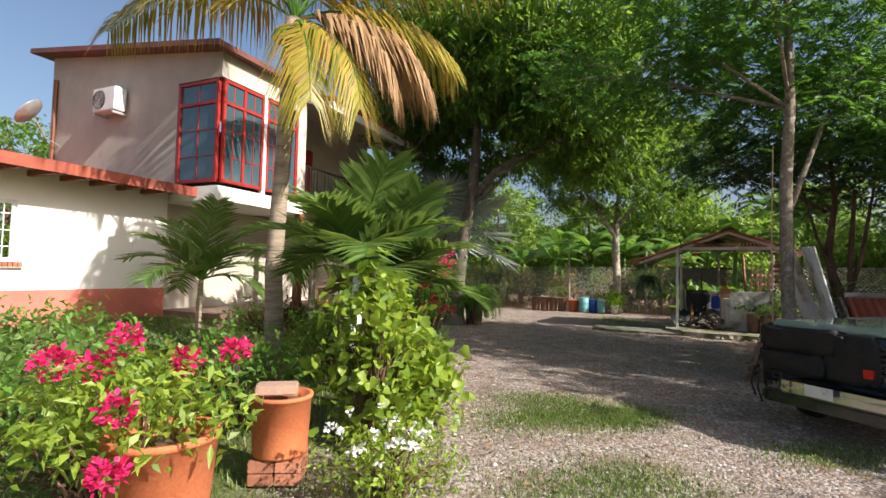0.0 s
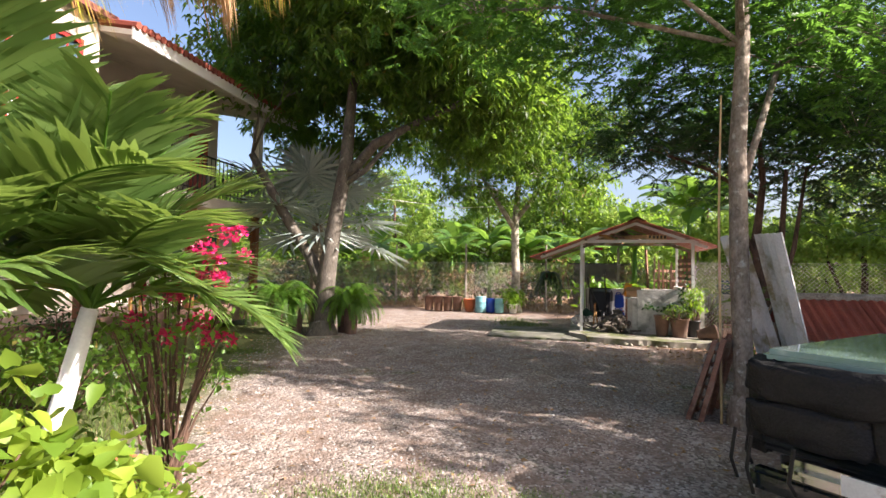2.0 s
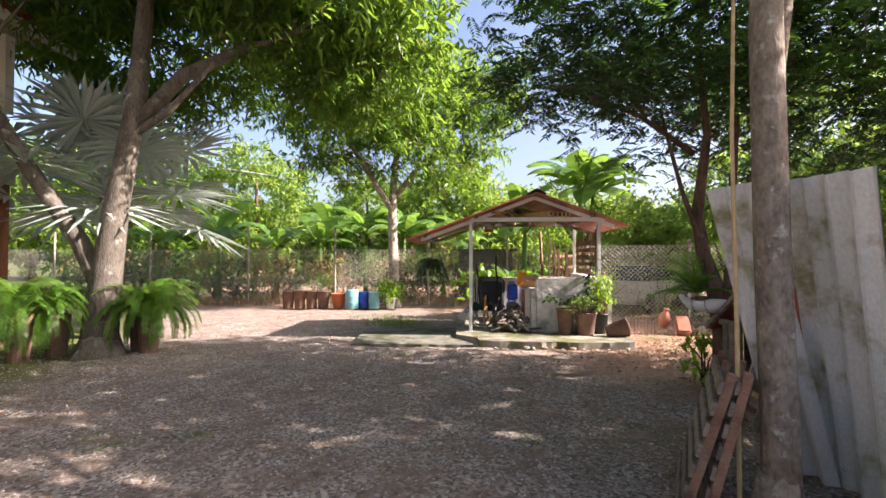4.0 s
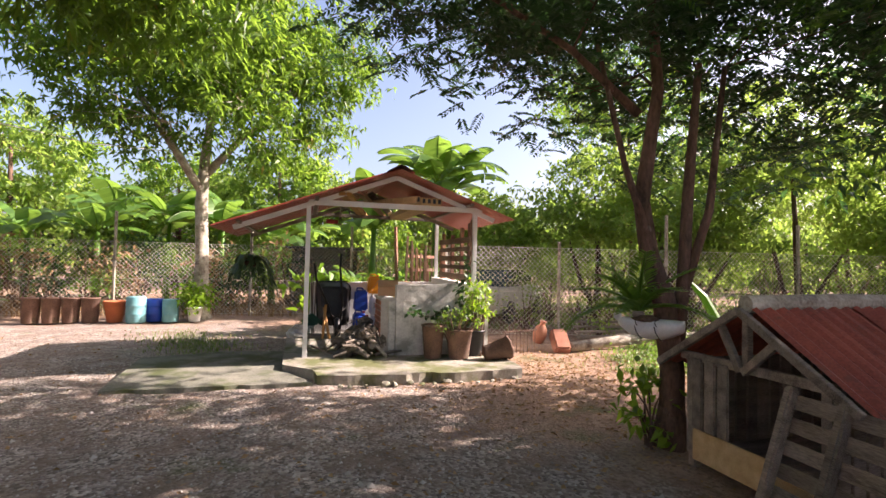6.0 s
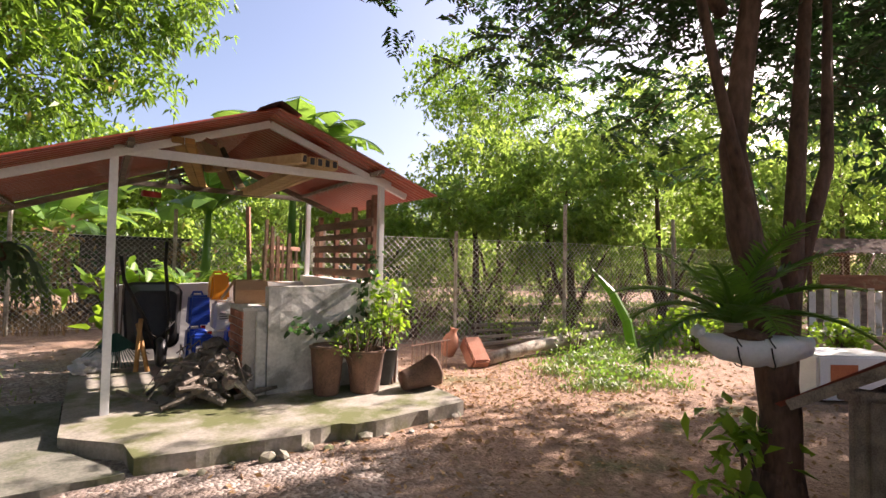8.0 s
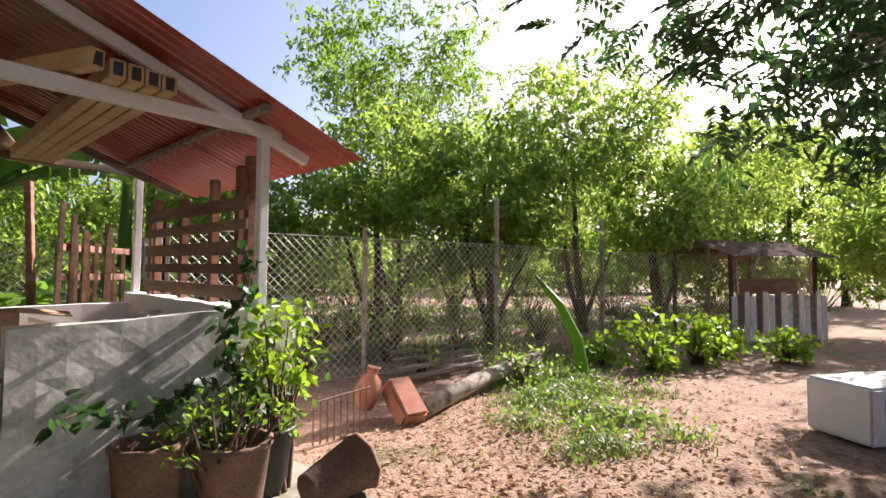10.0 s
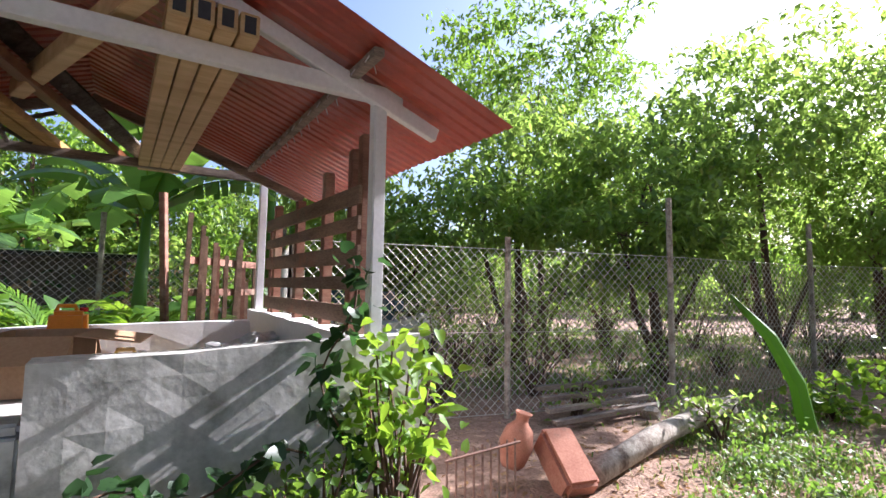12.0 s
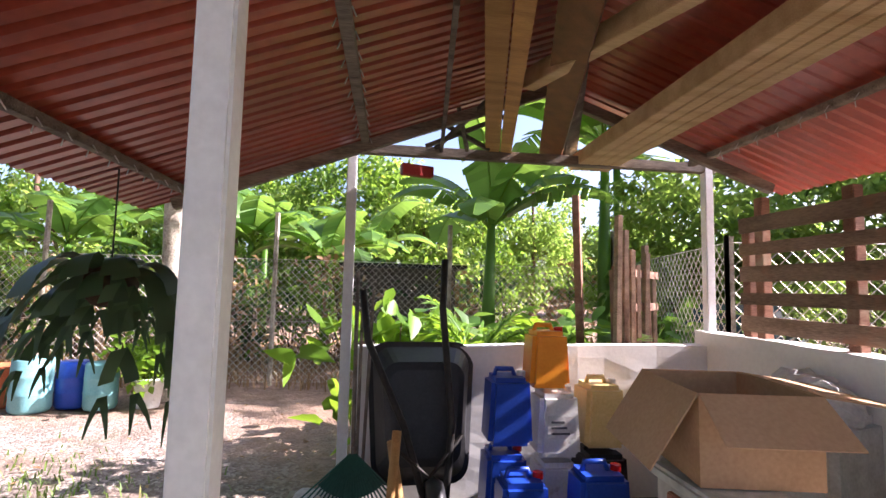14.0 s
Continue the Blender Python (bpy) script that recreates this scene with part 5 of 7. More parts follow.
def wheelbarrow():
    ob = shed_thing("wheelbarrow", 0.52, 2.28, 0.12, 3, "black wheelbarrow stood up on end against the white wall", "wheelbarrow")
    bm = bmesh.new()
    # dished tray facing the yard, rim outline rounded
    rings = []
    for (hx, hz, y, r_) in ((0.33, 0.42, 0.08, 0.12), (0.35, 0.44, 0.09, 0.13), (0.355, 0.445, 0.075, 0.13), (0.32, 0.41, 0.06, 0.12), (0.26, 0.31, -0.09, 0.1), (0.22, 0.26, -0.1, 0.09)):
        ring = []
        for c, (sx, sz) in enumerate(((1, 1), (-1, 1), (-1, -1), (1, -1))):
            for k in range(6):
                a = radians(90 * c + 90 * k / 5)
                ring.append(bm.verts.new((sx * (hx - r_) * (0.82 if sz < 0 else 1) + r_ * math.cos(a), y, 0.62 + sz * (hz - r_) + r_ * math.sin(a))))
        rings.append(ring)
    for a, b in zip(rings, rings[1:]):
        for k in range(24):
            bm.faces.new((a[k], a[(k + 1) % 24], b[(k + 1) % 24], b[k]))
    bm.faces.new(rings[-1])
    bmesh.ops.transform(bm, matrix=Matrix.Rotation(radians(-9), 4, "X"), verts=bm.verts)
    part("tray", bm, M["black_plastic"], ob, smooth=False)
    for s, x1, z1 in ((-1, -0.4, 1.38), (1, 0.1, 1.58)):
        part("handle_bar", tube(bmesh.new(), [(0.05 + s * 0.02, -0.35, 0.05), (s * 0.14, -0.2, 0.6), (x1 * 0.9, -0.08, z1 - 0.3), (x1, -0.06, z1)], 0.022, 8), M["dark_iron"], ob, smooth=True)
    part("leg_brace", tube(bmesh.new(), [(-0.2, -0.22, 0.5), (0.0, -0.3, 0.35), (0.2, -0.2, 0.55)], 0.014, 6), M["dark_iron"], ob)
    w = bmesh.new()
    lathe(w, [(0.06, -0.04), (0.16, -0.045), (0.19, 0.0), (0.16, 0.045), (0.06, 0.04)], 20)
    bmesh.ops.transform(w, matrix=pose(0.02, -0.38, 0.19, 0, 90, 0), verts=w.verts)
    part("wheel", w, M["black_plastic"], ob, smooth=True)
    for n_, (a, b) in enumerate((((0.3, 1.75, 0.12), (0.35, 2.0, 0.72)), ((0.42, 1.7, 0.12), (0.32, 2.02, 0.66)))):
        st = shed_thing("tool_stick", 0, 0, 0, 0, "short orange wooden tool handle leaning on the wheelbarrow", "handle", "tool handles")
        part("shaft", tube(bmesh.new(), [a, b], 0.026, 8), M["wood_orange"], st, smooth=True)


wheelbarrow()


def rake():
    ob = shed_thing("leaf_rake", 0.1, 2.2, 0.12, 0, "dark green fan rake propped against the shed post", "rake")
    part("handle", tube(bmesh.new(), [(0.0, -0.02, 0.42), (-0.02, 0.2, 1.0), (-0.03, 0.33, 1.5)], 0.013, 8), M["wood_old"], ob, smooth=True)
    for i in range(23):
        a = radians(-52 + 104 * i / 22)
        p0 = Vector((0.02 * math.sin(a), -0.02, 0.42))
        p1 = Vector((0.3 * math.sin(a), -0.12, 0.42 - 0.28 * math.cos(a)))
        p2 = Vector((0.45 * math.sin(a), -0.2, max(0.01, 0.42 - 0.42 * math.cos(a))))
        part("tine", tube(bmesh.new(), [p0, p1, p2], [0.006, 0.005, 0.004], 4), M["green_plastic"], ob)
    bm = bmesh.new()
    fan = [bm.verts.new((0.0, -0.02, 0.43))] + [bm.verts.new((0.24 * math.sin(radians(-50 + 100 * i / 10)), -0.1, 0.42 - 0.22 * math.cos(radians(-50 + 100 * i / 10)))) for i in range(11)]
    for i in range(1, 11):
        bm.faces.new((fan[0], fan[i], fan[i + 1]))
    bmesh.ops.solidify(bm, geom=bm.faces[:], thickness=0.006)
    part("fan_head", bm, M["green_plastic"], ob)
    for dx in (0.09, 0.16):
        st = shed_thing("broom_handle", 0, 0, 0, 0, "thin grey tool handle leaning beside the rake", "handle", "tool handles")
        part("shaft", tube(bmesh.new(), [(0.08 + dx * 0.4, 2.25, 0.12), (0.02 + dx, 2.5, 1.5)], 0.012, 6), M["wood_old"], st)


rake()


def jerrycan(u, v, z, w, d, h, material, label, cap, rz=0.0, sticker=False):
    ob = shed_thing("jerrycan", u, v, z, rz, label, "jerrycan", "plastic cans")
    bm = box(bmesh.new(), -w / 2, w / 2, -d / 2, d / 2, 0, h * 0.9, 0.03)
    for q in bm.verts:
        if q.co.z > h * 0.8:
            q.co.x *= 0.86
        if abs(q.co.z - h * 0.45) < h * 0.3:
            q.co.y *= 0.96
    part("body", bm, material, ob, smooth=False)
    part("handle", tube(bmesh.new(), [(-w * 0.3, 0, h * 0.88), (-w * 0.25, 0, h * 0.99), (w * 0.12, 0, h * 0.99), (w * 0.18, 0, h * 0.88)], 0.016, 8), material, ob, smooth=True)
    part("cap", lathe(bmesh.new(), [(0.028, h * 0.88), (0.028, h * 0.96), (0.02, h * 0.965)], 14, (w * 0.33, 0, 0)), M[cap], ob, "red screw cap" if cap == "red_lens" else "pale screw cap")
    if sticker:
        lb = part("sticker", box(bmesh.new(), -w * 0.3, w * 0.34, -d / 2 - 0.008, -d / 2 - 0.0045, h * 0.28, h * 0.6), M["yellow_label" if sticker == 1 else "sacking"], ob, "printed yellow sticker" if sticker == 1 else "worn pale sticker")
        for i in range(3):
            part("print_bar", box(bmesh.new(), -w * 0.22, w * (0.2 - 0.06 * i), -d / 2 - 0.0095, -d / 2 - 0.0082, h * (0.34 + 0.08 * i), h * (0.37 + 0.08 * i)), M["dark_ink_and_hollow"], lb, "bar of unreadable print")


jerrycan(1.02, 2.2, 0.60, 0.27, 0.27, 0.44, M["blue_plastic"], "blue plastic jerrycan stacked on another", "white_plastic")
jerrycan(1.0, 2.2, 0.12, 0.27, 0.28, 0.48, M["blue_plastic"], "blue plastic jerrycan with a worn label", "red_lens", sticker=2)
jerrycan(1.02, 1.85, 0.12, 0.28, 0.24, 0.44, M["blue_plastic"], "blue plastic jerrycan with a worn label", "red_lens", sticker=2)
jerrycan(1.27, 2.22, 0.93, 0.25, 0.24, 0.38, M["orange_plastic"], "bright orange plastic jerrycan on top of the stack", "red_lens")
jerrycan(1.33, 2.24, 0.52, 0.27, 0.27, 0.42, M["white_plastic"], "dirty white plastic container", "white_plastic", sticker=2)
jerrycan(1.33, 2.24, 0.12, 0.27, 0.27, 0.41, M["white_plastic"], "dirty white plastic container", "white_plastic")
jerrycan(1.64, 2.28, 0.56, 0.27, 0.27, 0.42, M["yellow_plastic"], "yellowed plastic jerrycan by the white wall", "white_plastic")
jerrycan(1.64, 2.28, 0.12, 0.3, 0.3, 0.45, M["black_plastic"], "black plastic container under a yellow can", "white_plastic")
jerrycan(1.42, 1.78, 0.12, 0.3, 0.24, 0.5, M["blue_plastic"], "blue jerrycan with a yellow printed sticker", "red_lens", sticker=1)
tin = shed_thing("paint_tin", 1.21, 1.82, 0.12, 0, "small dented paint tin with a green label", "tin")
part("can", lathe(bmesh.new(), [(0.07, 0), (0.072, 0.2), (0.066, 0.205)], 18), M["white_plastic"], tin)
part("band", lathe(bmesh.new(), [(0.0735, 0.03), (0.0735, 0.15)], 18), M["teal_plastic"], tin, "green label band")


def pier():
    ob = shed_thing("brick_pier", 0, 0, 0, 0, "low brick pier with a cement top", "pier")
    core = part("core", boxes((1.105, 1.318, 0.005, 0.62, 0.1, 0.96)), M["mortar"], ob)
    part("cement_cap", box(bmesh.new(), 1.09, 1.325, -0.03, 0.65, 0.962, 1.0, 0.01), M["plaster"], ob)
    part("render_coat", box(bmesh.new(), 1.22, 1.325, -0.045, 0.003, 0.11, 0.958, 0.008), M["plaster"], ob, "patchy render on the front")
    for row in range(10):
        z = 0.13 + row * 0.083
        for k in range(3):
            y = 0.0 + (k - 0.5 * (row % 2)) * 0.225
            y0, y1 = max(y + 0.006, 0.006), min(y + 0.212, 0.62)
            if y1 - y0 > 0.03:
                part("brick", box(bmesh.new(), 1.09, 1.115, y0, y1, z, z + 0.07, 0.004), M["brick"], core)


pier()


def carton():
    ob = shed_thing("cardboard_box", 1.3, 0.6, 1.005, -99, "open brown cardboard box with splayed flaps on the pier", "box")
    w, d, h, t = 0.42, 0.32, 0.24, 0.004
    for b in ((-w / 2, w / 2, -d / 2, -d / 2 + t, 0, h), (-w / 2, w / 2, d / 2 - t, d / 2, 0, h), (-w / 2, -w / 2 + t, -d / 2 + t, d / 2 - t, 0, h), (w / 2 - t, w / 2, -d / 2 + t, d / 2 - t, 0, h)):
        part("side", boxes(b), M["cardboard"], ob)
    part("bottom", boxes((-w / 2 + t, w / 2 - t, -d / 2 + t, d / 2 - t, 0, t)), M["cardboard"], ob)
    for m, L in ((pose(0, -d / 2, h, -62, 0, 0), w), (pose(0, d / 2, h, 40, 0, 0), w), (pose(-w / 2, 0, h, 0, -15, 0), d), (pose(w / 2, 0, h, 0, 38, 0), d)):
        bm = bmesh.new()
        rz90 = L == d
        if rz90:
            s = -1 if m.translation.x < 0 else 1
            box(bm, 0 if s > 0 else -0.17, 0.17 if s > 0 else 0, -L / 2, L / 2, 0, t)
        else:
            s = -1 if m.translation.y < 0 else 1
            box(bm, -L / 2, L / 2, 0 if s > 0 else -0.24, 0.24 if s > 0 else 0, 0, t)
        mm = Matrix.Translation(m.translation) @ (Matrix.Rotation(radians(58 if s < 0 else -8), 4, "X") if not rz90 else Matrix.Rotation(radians(-50 if s < 0 else 35), 4, "Y"))
        bmesh.ops.transform(bm, matrix=mm, verts=bm.verts)
        part("flap", bm, M["cardboard"], ob)
    for z in (0.08, 0.12):
        part("print_bar", boxes((-0.2, 0.0, -d / 2 - 0.002, -d / 2 - 0.0005, z, z + 0.018)), M["wood_brown"], ob, "faded printed bar")


carton()


def blob(bm, c, r, squash=0.7, seed=1, sub=2, amp=0.25):
    made = bmesh.ops.create_icosphere(bm, subdivisions=sub, radius=1)["verts"]
    for v in made:
        n = noise.noise(v.co * 1.7 + Vector((seed * 3.1, 0, 0))) * amp + noise.noise(v.co * 4.5 + Vector((seed, 0, 0))) * amp * 0.35
        v.co = Vector(c) + Vector((v.co.x * r, v.co.y * r, v.co.z * r * squash)) * (1 + n)
    return bm


sk = shed_thing("cement_sacks", 2.35, 1.45, 0.95, 20, "crumpled pale empty sacks heaped inside the pen", "sack")
for i, (x, y, z, r_) in enumerate(((0, 0, 0, 0.22), (0.12, 0.1, 0.05, 0.16), (-0.16, 0.05, 0.02, 0.15))):
    part("sack_fold", blob(bmesh.new(), (x, y, z + 0.05), r_, 0.5, i + 1, 3, 0.5), M["sacking"], sk)
part("sack_base", box(bmesh.new(), -0.28, 0.25, -0.25, 0.3, -0.85, 0.02, 0.04), M["sacking"], sk, "stacked full sacks")
sk = shed_thing("plastic_bag_heap", -0.12, 2.05, 0.12, 0, "heap of crumpled whitish plastic sheeting beside the post", "bag")
for i, (x, y, z, r_) in enumerate(((0, 0, 0.08, 0.16), (-0.1, -0.1, 0.05, 0.12), (0.05, 0.15, 0.14, 0.14))):
    part("fold", blob(bmesh.new(), (x, y, z), r_, 0.6, i + 7, 3, 0.7), M["sacking"], sk)


def firewood():
    ob = shed_thing("firewood_heap", 0.85, 0.2, 0.12, 0, "heap of gnarled grey branches and roots beside the brick pier", "firewood")
    r = random.Random(3)
    for i in range(70):
        a = r.uniform(0, math.tau)
        L = r.uniform(0.15, 0.42)
        x, y = r.gauss(0, 0.17), r.gauss(0, 0.16)
        z = max(0.06, 0.6 - 1.2 * math.hypot(x, y)) * r.uniform(0.15, 1.0)
        dz = r.uniform(-0.2, 0.12)
        p = [(x - math.cos(a) * L * 0.5, y - math.sin(a) * L * 0.5, max(0.03, z - dz * 0.5)), (x + r.uniform(-0.05, 0.05), y, z + 0.04), (x + math.cos(a) * L * 0.5, y + math.sin(a) * L * 0.5, max(0.03, z + dz * 0.5))]
        rr = r.uniform(0.018, 0.06)
        part("branch", tube(bmesh.new(), p, [rr, rr * 0.95, rr * 0.7], 8, True, 0.5), M["bark"] if i % 3 else M["wood_old"], ob)
    for i in range(72):
        a, q = r.uniform(0, math.tau), 0.36 * r.uniform(0, 1) ** 0.7
        c = (q * math.cos(a), q * math.sin(a), 0.07 + max(0, 0.5 - q * 1.1) * r.uniform(0.2, 1.0))
        part("root_stump", blob(bmesh.new(), c, r.uniform(0.06, 0.11), 0.8, i + 40, 2, 0.7), M["wood_old"] if i % 2 else M["bark"], ob)
    part("branch", tube(bmesh.new(), [(0.0, -0.1, 0.38), (0.15, -0.35, 0.2), (0.3, -0.55, 0.04)], [0.035, 0.03, 0.028], 8, True, 0.4), M["bark_pale"], ob, "pale broken branch")
    for i in range(9):
        a = r.uniform(0, math.tau)
        p = [(0.3 * r.uniform(-1, 1), 0.3 * r.uniform(-1, 1), 0.25 + r.uniform(0, 0.2))]
        p.append((p[0][0] + 0.3 * math.cos(a), p[0][1] + 0.3 * math.sin(a), p[0][2] + 0.05))
        p.append((p[0][0] + 0.55 * math.cos(a), p[0][1] + 0.5 * math.sin(a), 0.03))
        part("twig", tube(bmesh.new(), p, [0.008, 0.006, 0.003], 5), M["wood_old"], ob)


firewood()


# ---- pots by the pen wall ----
def pot_profile(h, r0, r1, t=0.02):
    return [(r0 * 0.96, 0), (r0, 0.02), (r1, h - 0.03), (r1 + 0.012, h - 0.028), (r1 + 0.012, h), (r1 - t, h), (r1 - t * 1.6, h * 0.82), (0.01, h * 0.8)]


def pot(name, x, y, z, h, r0, r1, material, label, tilt=0.0, rz=0.0, seg=24, category="pot", group=""):
    ob = thing(name, x, y, z, rz, label, category, group, rx=tilt)
    part("vessel", lathe(bmesh.new(), pot_profile(h, r0, r1), seg), material, ob, smooth=True)
    part("earth", lathe(bmesh.new(), [(r1 - 0.03, h * 0.83), (r1 - 0.05, h * 0.86), (0.02, h * 0.87)], 16), M["soil"], ob, "dark potting soil")
    return ob


def upot(u, v, z, *a, **k):
    p = at_shed(u, v, z)
    return pot("clay_pot", p.x, p.y, p.z, *a, group="clay pots by the wall", **k)


upot(1.86, -0.32, 0.12, 0.5, 0.13, 0.17, M["clay_old"], "tall dark square-shouldered clay pot beside the wall", seg=8)
upot(2.24, -0.42, 0.12, 0.44, 0.15, 0.2, M["clay_old"], "worn brown clay pot with a trailing plant")
upot(2.56, -0.2, 0.12, 0.4, 0.12, 0.17, M["black_plastic"], "black plastic plant pot with a leafy shoot")
p_ = at_shed(2.58, -0.62, 0.222)
pot("clay_pot", p_.x, p_.y, p_.z, 0.4, 0.11, 0.17, M["clay_old"], "broken brown clay pot lying on its side", tilt=78, rz=60, seg=8, group="clay pots by the wall")
p_ = at_shed(1.86, -0.32, 0.12)
bush("trailing_plant", *at_shed(2.2, -0.42)[:2], 0.62, (0.42, 0.36, 0.22), 420, 0.05, 0.035, M["leaf_mango"], "trailing small-leaved plant in a clay pot", 71, 5, clump=0.06, z0=0.12)
bush("leafy_shoot", *at_shed(2.62, -0.24)[:2], 0.85, (0.25, 0.24, 0.42), 330, 0.075, 0.055, M["leaf_bright"], "bright yellow-green leafy shoot in a pot", 72, 4, clump=0.07, z0=0.12, heart=True)
vine_pts = []
for k in range(60):
    f = k / 59
    s, zz = 2.2 - 0.75 * f, 0.74 + 0.06 * math.sin(f * 9) + 0.1 * (1 - f)
    vine_pts.append(tuple(at_shed(s, -0.3 - 0.06 * math.sin(f * 7), zz)))
for k in range(90):
    f = k / 89
    vine_pts.append(tuple(at_shed(2.38 + 0.08 * math.sin(f * 9), -0.15 - 0.02 * math.sin(f * 20), 0.5 + 1.1 * f)))
vn = thing("wall_vine", *vine_pts[0], 0, "thin dark-leaved vine climbing the pen wall", "vine")
o_ = Vector(vine_pts[0])
part("stem", B(lambda bm: (tube(bm, [Vector(p) - o_ for p in vine_pts[:60:6]], 0.005, 5), tube(bm, [Vector(p) - o_ for p in vine_pts[60::8]], 0.005, 5))), M["bark_red"], vn)
vr = np.random.default_rng(11)
vp = np.array(vine_pts) - np.array(o_) + vr.normal(size=(len(vine_pts), 3)) * 0.035
vd = vr.normal(size=vp.shape) + np.array([0, 0, -0.4])
leaves("trailing_leaf", vp[:60], vd[:60], 0.075, 0.07, M["leaf_dark"], vn, "", 0.2, 0.1, vr, True)
leaves("climbing_leaf", vp[60:], vd[60:], 0.075, 0.07, M["leaf_dark"], vn, "", 0.2, 0.1, vr, True)


def amphora(x, y, tilt, rz, label):
    ob = thing("clay_jar", x, y, 0.12, rz, label, "jar", rx=tilt)
    ob.scale = (0.7, 0.7, 0.7)
    part("vessel", lathe(bmesh.new(), [(0.1, 0), (0.14, 0.05), (0.19, 0.25), (0.15, 0.42), (0.07, 0.5), (0.07, 0.56), (0.1, 0.6), (0.08, 0.6), (0.05, 0.5)], 20), M["clay_mid"], ob, smooth=True)


amphora(10.97, 12.97, 14, 30, "old terracotta jar leaning by the wire fence")
ob = thing("clay_trough", 11.15, 12.6, 0.16, -40, "broken terracotta trough lying by the log", "trough", rx=38)
part("shell", box(bmesh.new(), -0.14, 0.14, -0.25, 0.25, -0.12, 0.12, 0.03), M["clay_mid"], ob)
ob = thing("log", 11.2, 12.4, 0.12, -16.5, "long pale fallen log by the wire fence", "log")
part("wood", tube(bmesh.new(), [(0, 0, -0.02), (1.2, 0.03, 0.03), (2.4, -0.02, 0.06), (3.6, 0.04, 0.02)], [0.09, 0.1, 0.09, 0.07], 12, True, 0.2), M["bark_pale"], ob, smooth=True)
ob = thing("twig_rack", 10.2, 13.1, 0.0, -30, "low rusty wire rack by the clay pots", "rack")
for i in range(9):
    part("rod", tube(bmesh.new(), [(i * 0.07, 0, 0), (i * 0.07 + 0.01, 0.02, 0.42)], 0.008, 5), M["clay_old"], ob)
part("rail", tube(bmesh.new(), [(-0.02, 0, 0.36), (0.6, 0, 0.4)], 0.01, 5), M["clay_old"], ob)
ob = thing("scrap_timber", 12.7, 13.0, 0.05, -30, "grey scrap boards stacked low by the fence", "timber")
for i in range(4):
    part("board", beam(bmesh.new(), (-0.2 + 0.05 * i, 0.15 * i, 0.03 + 0.09 * i), (1.5, 0.12 * i, 0.05 + 0.08 * i), 0.09, 0.05, 0.004), M["wood_old"], ob)
rs = random.Random(8)
for i in range(9):
    s = rs.uniform(0.1, 0.22)
    ob = thing("stone", 14.0 + rs.uniform(-0.6, 0.8), 12.0 + rs.uniform(-0.5, 0.3), 0.0, rs.uniform(0, 90), "rough grey-brown stone by the fence", "stone", "stones by the fence")
    part("rock", blob(bmesh.new(), (0, 0, s * 0.4), s, 0.7, i, 2, 0.35), M["bark_pale"], ob)


# ---- hanging and potted plants ----
def staghorn(x, y, z, size, seed, label, hang_to=None, n=30, fan=(0, math.tau)):
    r = np.random.default_rng(seed)
    ob = thing("staghorn_fern", x, y, z, 0, label, "fern", "staghorn ferns")
    for i in range(n):
        a = r.uniform(*fan)
        V, F = [], []
        d = np.array([math.cos(a), math.sin(a), r.uniform(-0.2, 1.1)])
        L = size * r.uniform(0.6, 1.2)

        def strap(p, d, a, length, w0, w1, steps, sag):
            for k in range(steps + 1):
                t = k / steps
                s = np.array([-math.sin(a), math.cos(a), 0.25]) * (w0 + (w1 - w0) * t)
                V.extend([p - s, p + s])
                if k:
                    b = len(V) - 4
                    F.append((b, b + 1, b + 3, b + 2))
                p = p + unit(d - np.array([0, 0, sag * (0.4 * t + t * t)])) * length / steps
            return p, unit(d - np.array([0, 0, sag]))

        p, e = strap(np.array([0.05 * math.cos(a), 0.05 * math.sin(a), 0.05]), d, a, L * 0.6, size * 0.02, size * 0.085, 6, 2.6)
        for turn in (-0.5, 0.45):
            q = np.array([e[0] + math.cos(a + turn * 2.4) * 0.5, e[1] + math.sin(a + turn * 2.4) * 0.5, e[2]])
            q2, e2 = strap(p, q, a, L * 0.22, size * 0.045, size * 0.04, 3, 1.2)
            for fork in (-0.35, 0.35):
                strap(q2, np.array([e2[0] + math.cos(a + fork * 3) * 0.4, e2[1] + math.sin(a + fork * 3) * 0.4, e2[2]]), a, L * 0.24, size * 0.025, 0.003, 3, 1.5)
        raw("frond", V, F, M["leaf_staghorn"], ob)
    part("root_ball", blob(bmesh.new(), (0, 0, 0), size * 0.18, 1.0, seed, 2, 0.2), M["soil"], ob)
    if hang_to:
        part("hook_wire", tube(bmesh.new(), [(0, 0, 0.1), (0, 0, hang_to - z)], 0.004, 5), M["dark_iron"], ob)


pe = at_shed(-0.95, 1.5)
staghorn(pe.x, pe.y, 1.5, 0.62, 3, "large dark staghorn fern hanging from the shed eave", 2.02, 30)
CYCAD = palm("potted_cycad", 7.66, 9.5, 1.2, [[(0, 0, 1.06, 0.05), (0, 0, 1.2, 0.045)]], 13, 0.72, 0.15, 30, M["leaf_fern"], M["palm_bark"], "dusty green feather-leaved plant growing out of the sack on the trunk", 48, 0.02, 0.1, 12, 70, 70)
for leaf_mesh in CYCAD.children:
    if leaf_mesh.name.startswith("frond"):
        tagged(leaf_mesh, kind="stuff")

